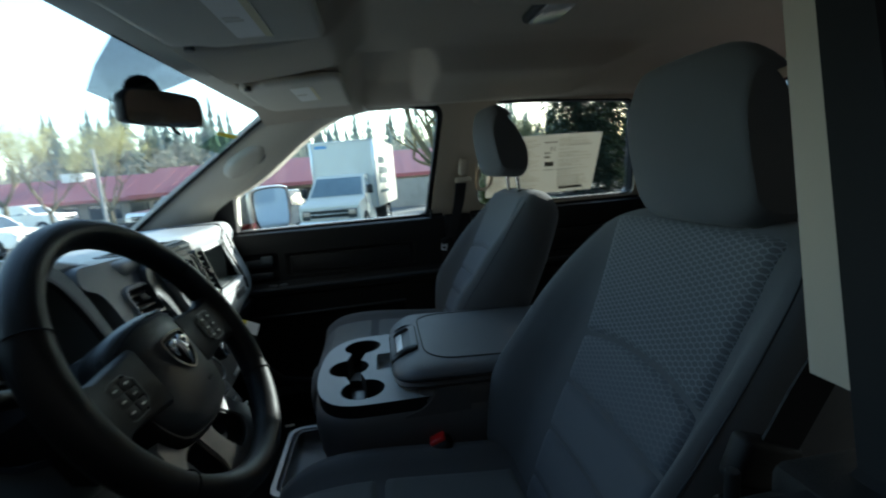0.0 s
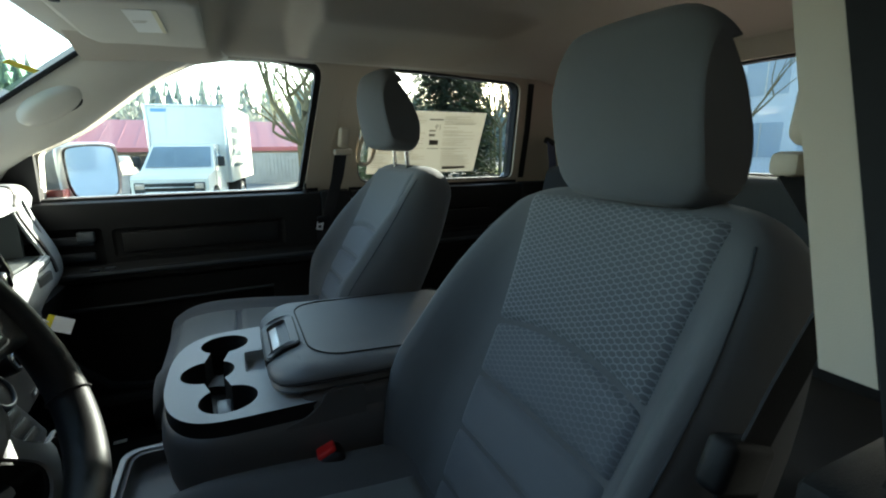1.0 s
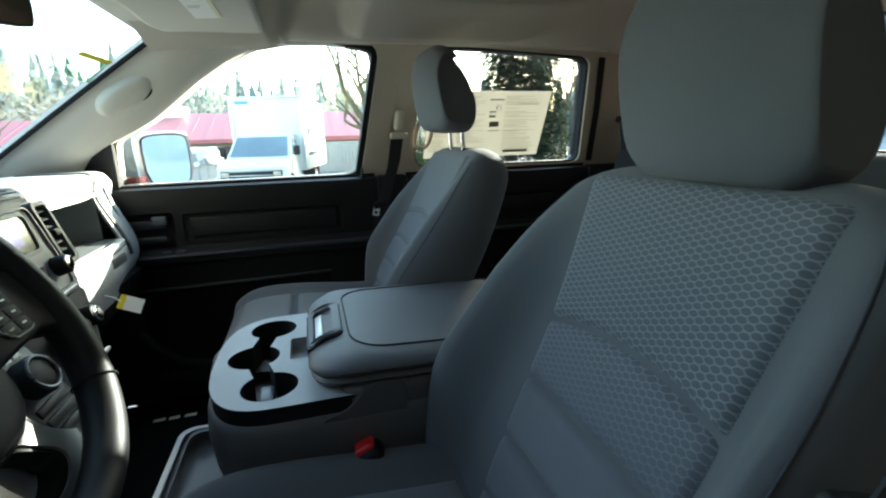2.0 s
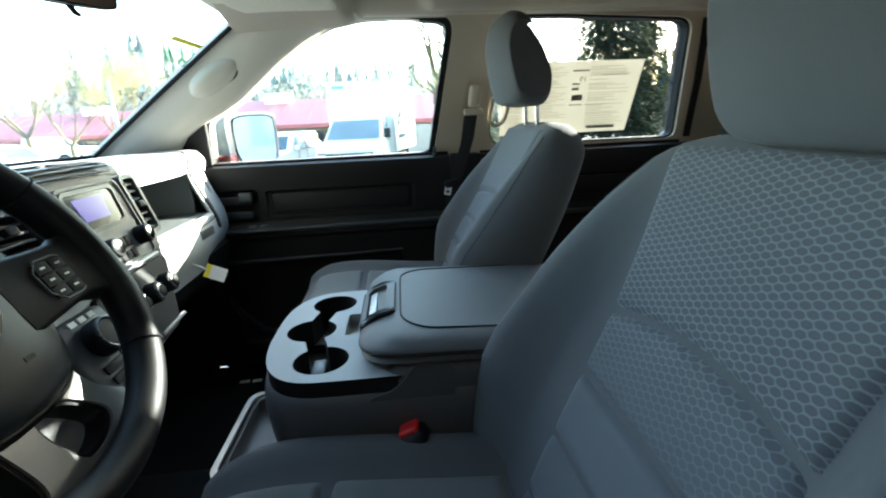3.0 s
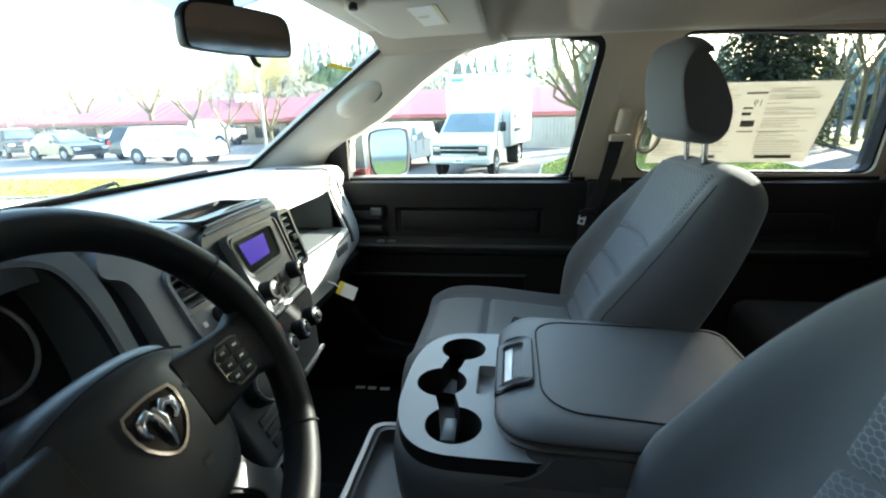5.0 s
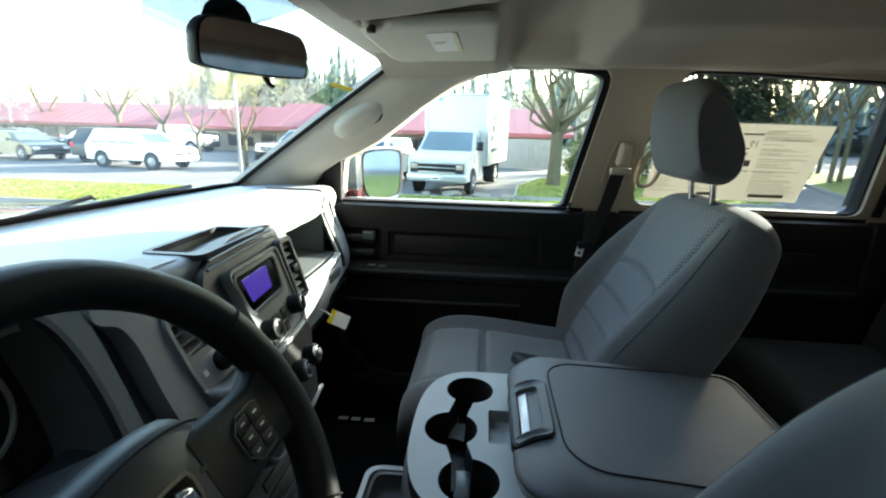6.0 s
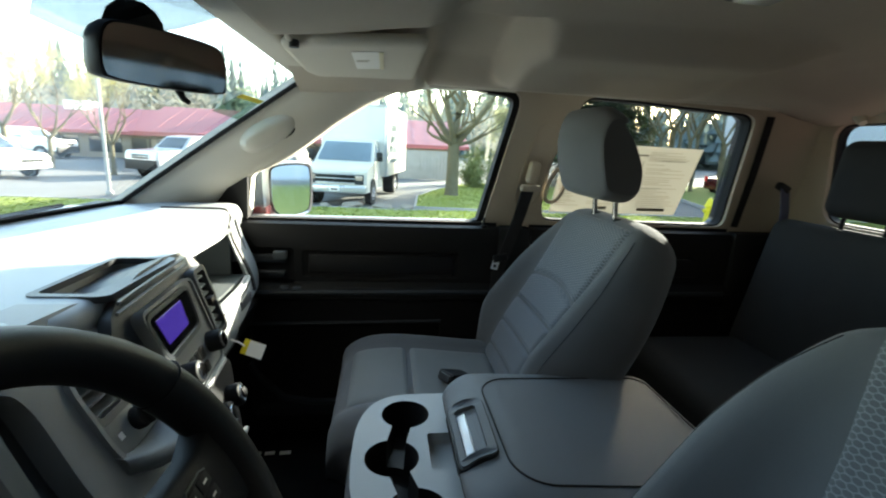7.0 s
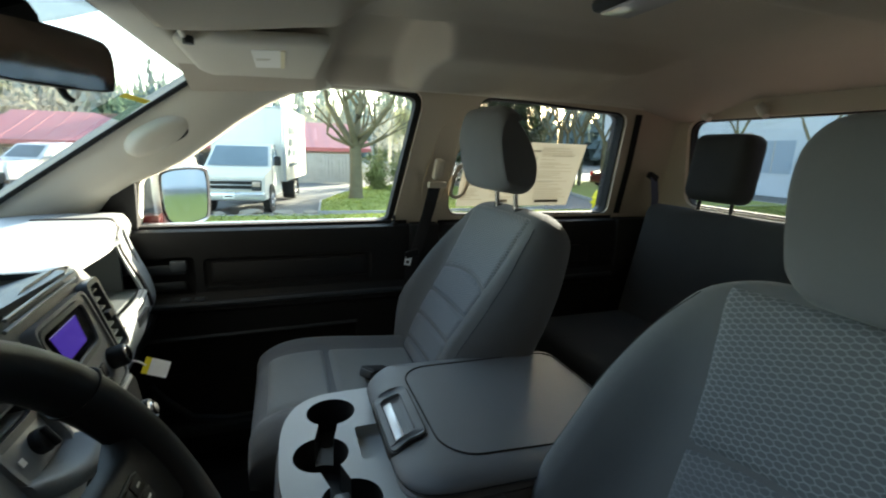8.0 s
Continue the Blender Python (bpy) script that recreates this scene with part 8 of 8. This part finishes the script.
def build_box_truck(at, heading):
    t = thing("box_truck", "white box truck parked facing the lawn", "truck")
    # origin under the front bumper's middle; the truck reaches to +x
    prof = [(0.06, 0.42), (0.0, 0.62), (0.02, 1.12), (0.10, 1.20), (0.78, 1.30), (0.95, 1.36), (1.62, 2.02), (1.85, 2.10), (2.55, 2.12), (2.55, 0.45)]
    part("cab", car_body(prof, 1.0, lambda z: 1.0 - 0.13 * step(1.3, 2.1, z)), M["truckwhite"], t, "white painted cab", 30)
    a, b_ = Vector((0.98, 0, 1.40)), Vector((1.60, 0, 2.00))
    nrm_ = Vector((-0.66, 0, 0.75)) * 0.018
    bm = loft([[a.lerp(b_, k / 4) + nrm_ + Vector((0, y * lerp(0.90, 0.80, k / 4), 0)) for y in (-1, -0.5, 0, 0.5, 1)] for k in range(5)], caps=False, closed=False)
    bmesh.ops.solidify(bm, geom=bm.faces[:], thickness=0.012)
    part("windshield", bm, M["truckglass"], t, "windshield with the sky's reflection painted into its colour", None)
    for s in (-1, 1):
        bm = plate([[(1.20, 1.42), (1.72, 1.95), (2.28, 1.97), (2.28, 1.42)]], lambda u, w, d: Vector((u, s * (1.0 * (1.0 - 0.13 * step(1.3, 2.1, w)) * 0.99 + 0.016 - d), w)), 0.02)
        part("side_window", bm, M["carglass"], t, "dark side window", None)
        part("door_joint", box((1.06, s * 1.0 - 0.008, 0.6), (1.075, s * 1.0 + 0.008, 1.36)), M["rubber"], t, "dark joint")
        part("mirror", box((1.10, s * 1.16 - 0.10, 1.42), (1.20, s * 1.16 + 0.10, 1.72), 0.03, 3), M["black"], t, "black mirror")
        part("headlight", box((-0.03, s * 0.76 - 0.12, 0.84), (0.10, s * 0.76 + 0.12, 1.00), 0.02, 2), M["lamp"], t, "clear headlight")
        part("lamp_surround", box((-0.022, s * 0.76 - 0.145, 0.715), (0.08, s * 0.76 + 0.145, 1.03), 0.02, 2), M["dashdark"], t, "dark lamp surround")
        part("indicator", box((-0.02, s * 0.76 - 0.12, 0.74), (0.10, s * 0.76 + 0.12, 0.825), 0.02, 2), M["orange"], t, "amber indicator")
    part("grille", box((-0.035, -0.62, 0.74), (0.06, 0.62, 1.04), 0.02, 2), M["black"], t, "dark grille")
    for z in (0.76, 0.89, 1.02):
        part("grille_bar", box((-0.055, -0.63, z - 0.012), (-0.02, 0.63, z + 0.012), 0.006, 2), M["silvercar"], t, "grey grille bar")
    part("badge", box((-0.062, -0.07, 0.865), (-0.05, 0.07, 0.915), 0.006, 2), M["silver"], t, "bright badge")
    part("bumper", box((-0.12, -1.0, 0.44), (0.16, 1.0, 0.68), 0.05, 3), M["silvercar"], t, "light grey bumper", 50)
    part("number_plate", box((-0.135, -0.16, 0.50), (-0.12, 0.16, 0.62), 0.004, 1), M["labelw"], t, "pale plate with a dark bar")
    part("plate_bar", box((-0.139, -0.11, 0.54), (-0.134, 0.11, 0.58)), M["dashdark"], t, "dark bar")
    # cargo box
    bx = part("cargo_box", box((2.35, -1.18, 0.84), (6.9, 1.18, 3.30), 0.02, 2), M["truckwhite"], t, "white panelled cargo box", 30)
    for s in (-1, 1):
        for x in [2.45 + 0.6 * k for k in range(8)]:
            part("panel_rib", box((x - 0.012, s * 1.18 - 0.004, 0.87), (x + 0.012, s * 1.18 + 0.006, 3.27)), M["truckwhite"], bx)
        part("corner_post", box((2.33, s * 1.15 - 0.05, 0.84), (2.41, s * 1.15 + 0.05, 3.31), 0.02, 2), M["silvercar"], bx, "grey corner post")
        for k, (x0, x1, z0, z1) in enumerate(((3.0, 4.3, 2.45, 2.72), (3.0, 4.8, 2.05, 2.32), (3.0, 4.5, 1.68, 1.92), (3.0, 4.9, 1.32, 1.44))):
            x = x0
            while x < x1:
                part("letter_bar", box((x, s * 1.182 - 0.008, z0), (x + 0.62 * (z1 - z0), s * 1.182 + 0.008, z1)), M["letter"], bx, "grey green bar of lettering")
                x += 0.95 * (z1 - z0)
    part("front_mark", box((2.342, 0.55, 3.10), (2.352, 1.0, 3.20)), M["sign"], bx, "small blue mark")
    for y in (-0.6, 0, 0.6):
        part("front_rib", box((2.342, y - 0.01, 1.0), (2.352, y + 0.01, 3.25)), M["truckwhite"], bx)
    part("roof_edge", box((2.32, -1.2, 3.28), (6.92, 1.2, 3.33), 0.01, 2), M["silvercar"], bx, "grey roof edge")
    part("chassis", box((2.4, -0.5, 0.5), (6.8, 0.5, 0.95), 0.02, 2), M["black"], t, "black frame")
    for s in (-1, 1):
        bm = disc((0.95, s * 0.93, 0.40), (0, s, 0), 0.46, 0.075, 24)
        part("wheel_arch", bm, M["rubber"], t, "dark wheel arch")
    wheel_set(t, (0.95,), 1.01, 0.37, 0.24)
    wheel_set(t, (4.9,), 1.06, 0.37, 0.46)
    for s in (-1, 1):
        part("mud_flap", box((5.36, s * 0.86 - 0.24, 0.14), (5.38, s * 0.86 + 0.24, 0.84), 0.004, 1), M["rubber"], t, "black mud flap")
        part("side_lamp", box((2.44, s * 1.185 - 0.004, 0.92), (2.52, s * 1.185 + 0.008, 0.97), 0.004, 1), M["orange"], t, "amber side lamp")
    t.matrix_basis = Matrix.Translation(at) @ Matrix.Rotation(heading, 4, 'Z')
    return t


build_box_truck((-1.64, 14.15, GZ), math.atan2(0.98, 0.19))

# pale post
lp = thing("post", "pale grey round post at the edge of the lot", "post", (-8.8, 15.2, GZ))
part("pole", tube([(0, 0, 0), (0, 0, 1.8), (0, 0, 3.5)], [0.055, 0.052, 0.05], 12), M["kerb"], lp)
part("base", disc((0, 0, 0), (0, 0, 1), 0.11, 0.14, 16, 0.03), M["kerb"], lp)
part("cap", disc((0, 0, 3.5), (0, 0, 1), 0.058, 0.03, 16, 0.01), M["kerb"], lp)

# fire hydrant
fh = thing("fire_hydrant", "yellow fire hydrant on the grass", "hydrant", (9.7, 12.1, GZ + 0.08))
prof = [(0.16, 0), (0.16, 0.05), (0.105, 0.07), (0.105, 0.52), (0.145, 0.54), (0.145, 0.58), (0.11, 0.60), (0.09, 0.70), (0.05, 0.76), (0.03, 0.80)]
part("barrel", loft([[Vector((r * math.cos(2 * math.pi * k / 16), r * math.sin(2 * math.pi * k / 16), z)) for k in range(16)] for r, z in prof]), M["yellow"], fh, "yellow painted iron")
for s in (-1, 1):
    part("outlet", disc((s * 0.09, 0, 0.42), (s, 0, 0), 0.055, 0.10, 12, 0.01), M["yellow"], fh)
part("outlet", disc((0, -0.09, 0.40), (0, -1, 0), 0.075, 0.10, 12, 0.01), M["yellow"], fh)


# ---- buildings ----
def gable(x0, x1, y0, y1, eave, ridge, base, over=0.8):
    """A low gabled roof along x; returns (roof, wall) meshes."""
    yc = (y0 + y1) / 2
    wl = box((x0, y0, base), (x1, y1, eave))
    rf = loft([[Vector((x, y, z)) for y, z in ((y0 - over, eave - 0.12), (yc, ridge), (y1 + over, eave - 0.12), (y1 + over, eave - 0.35), (yc, ridge - 0.3), (y0 - over, eave - 0.35))] for x in (x0 - over, x1 + over)])
    return rf, wl


def red_building(x0, x1, y0, y1, eave, ridge, bays, label):
    b_ = thing("red_roof_building", label, "building", kind="")
    rf, wl = gable(x0, x1, y0, y1, eave, ridge, GZ - 0.6)
    part("wall", wl, M["wall"], b_, "tan wall", None)
    roof = part("roof", rf, M["roofred"], b_, "red metal roof", None)
    yc = (y0 + y1) / 2
    n = int((x1 - x0) / 0.9)
    for k in range(n):
        x = x0 + 0.45 + k * 0.9
        bm = loft([[Vector((x + s, y, z + h)) for s, h in ((-0.02, 0), (0.02, 0), (0.02, 0.012), (-0.02, 0.012))] for y, z in ((y0 - 0.8, eave - 0.12), (yc, ridge))])
        part("roof_seam", bm, M["roofred"], roof, "", None)
    w = (x1 - x0) / bays
    for k in range(bays):
        xa = x0 + w * k + w * 0.12
        xb = x0 + w * (k + 1) - w * 0.12
        wf = part("window", plate([[(xa, 0.0), (xb, 0.0), (xb, eave - 0.55), (xa, eave - 0.55)]], lambda u, q, d: Vector((u, y0 - 0.03 + d, q)), 0.05), M["darkwin"], b_, "dark shop window", None)
        part("frame", box((xa - 0.06, y0 - 0.06, -0.06), (xa, y0 + 0.02, eave - 0.5)), M["wall"], wf)
        part("frame", box(((xa + xb) / 2 - 0.03, y0 - 0.06, -0.0), ((xa + xb) / 2 + 0.03, y0 + 0.02, eave - 0.55)), M["wall"], wf)
    return b_


red_building(-14.0, 4.4, 29.5, 37.5, 1.75, 3.3, 7, "long low building with a red metal roof")
red_building(-42.0, -16.0, 36.5, 44.5, 1.65, 3.3, 9, "long low building with a red metal roof farther off")
red_building(-62.0, -45.0, 40.0, 48.0, 1.6, 3.4, 5, "low building with a red roof beyond the lot")
for x, y in ((-8.0, 33.5), (-24, 40.5)):
    bm = box((x - 0.8, y - 0.8, 3.0), (x + 0.8, y + 0.8, 3.7), 0.05, 2)
    solid("roof_unit", bm, M["labelw"], "pale metal unit on the red roof", "air handler")

# grey fence and gate beside the building
fn = thing("wooden_fence", "grey brown board fence beside the red roofed building", "fence")
for k in range(17):
    x = 0.4 + 0.2 * k
    part("board", box((x, 26.9, GZ), (x + 0.185, 26.94, 1.30), 0.008, 1), M["fenceboard"], fn)
part("rail", box((0.4, 26.95, 1.0), (3.8, 27.0, 1.1)), M["fenceboard"], fn)

of = thing("office_building", "long grey blue office building with window bands", "building")
part("wall", box((26, -30, GZ), (44, 33, 6.8)), M["office"], of, "grey blue cladding", None)
part("roof", box((25.7, -30.3, 6.8), (44.3, 33.3, 7.2)), M["kerb"], of, "flat roof edge", None)
for j in range(2):
    for k in range(20):
        y = -28 + 3.0 * k
        wf = part("window", box((25.96, y, 0.9 + 3.2 * j), (26.05, y + 2.2, 2.7 + 3.2 * j)), M["palewin"], of, "dark window", None)
        part("frame", box((25.93, y + 1.07, 0.9 + 3.2 * j), (26.0, y + 1.13, 2.7 + 3.2 * j)), M["silvercar"], wf)
for j in range(2):
    for k in range(5):
        x = 27 + 3.2 * k
        part("window", box((x, 32.96, 0.9 + 3.2 * j), (x + 2.2, 33.05, 2.7 + 3.2 * j)), M["palewin"], of, "dark window", None)

# buildings and hedge behind the camera, on the driver's side
bm = box((-40, -32, GZ), (30, -24, 5.0))
solid("showroom_wall", bm, M["wall"], "plain tan building across the lot", "building")
# rest of the own truck: bed and lower body behind the cab
bm = box((1.36, -0.92, 0.3), (3.3, 0.92, 1.36), 0.05, 3)
solid("truck_bed", bm, M["bodyred"], "dark red painted truck bed behind the cab", "truck bed", "structure")

# unseen wall, added to keep daylight out on the driver's side
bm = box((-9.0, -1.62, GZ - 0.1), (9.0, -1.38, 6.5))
solid("unseen_shade_wall", bm, M["shadewall"], "unseen dark wall added to block daylight at the driver's window", "wall", "structure")
# wheels of the own truck
ow = thing("truck_wheels", "black tyres with silver rims under the parked truck", "wheels", (0, 0, GZ), kind="structure")
wheel_set(ow, (-1.75, 2.35), 0.93, 0.41, 0.27)
for x in (-1.75, 2.35):
    for s in (-1, 1):
        part("wheel_arch", disc((x, s * 0.895, 0.42), (0, s, 0), 0.50, 0.014, 28), M["rubber"], ow, "black wheel arch")
bm = box((-1.0, -0.88, 0.16), (1.38, 0.88, 0.66), 0.05, 2)
solid("cab_underbody", bm, M["navy"], "dark painted sills and floor of the cab", "car body", "structure")
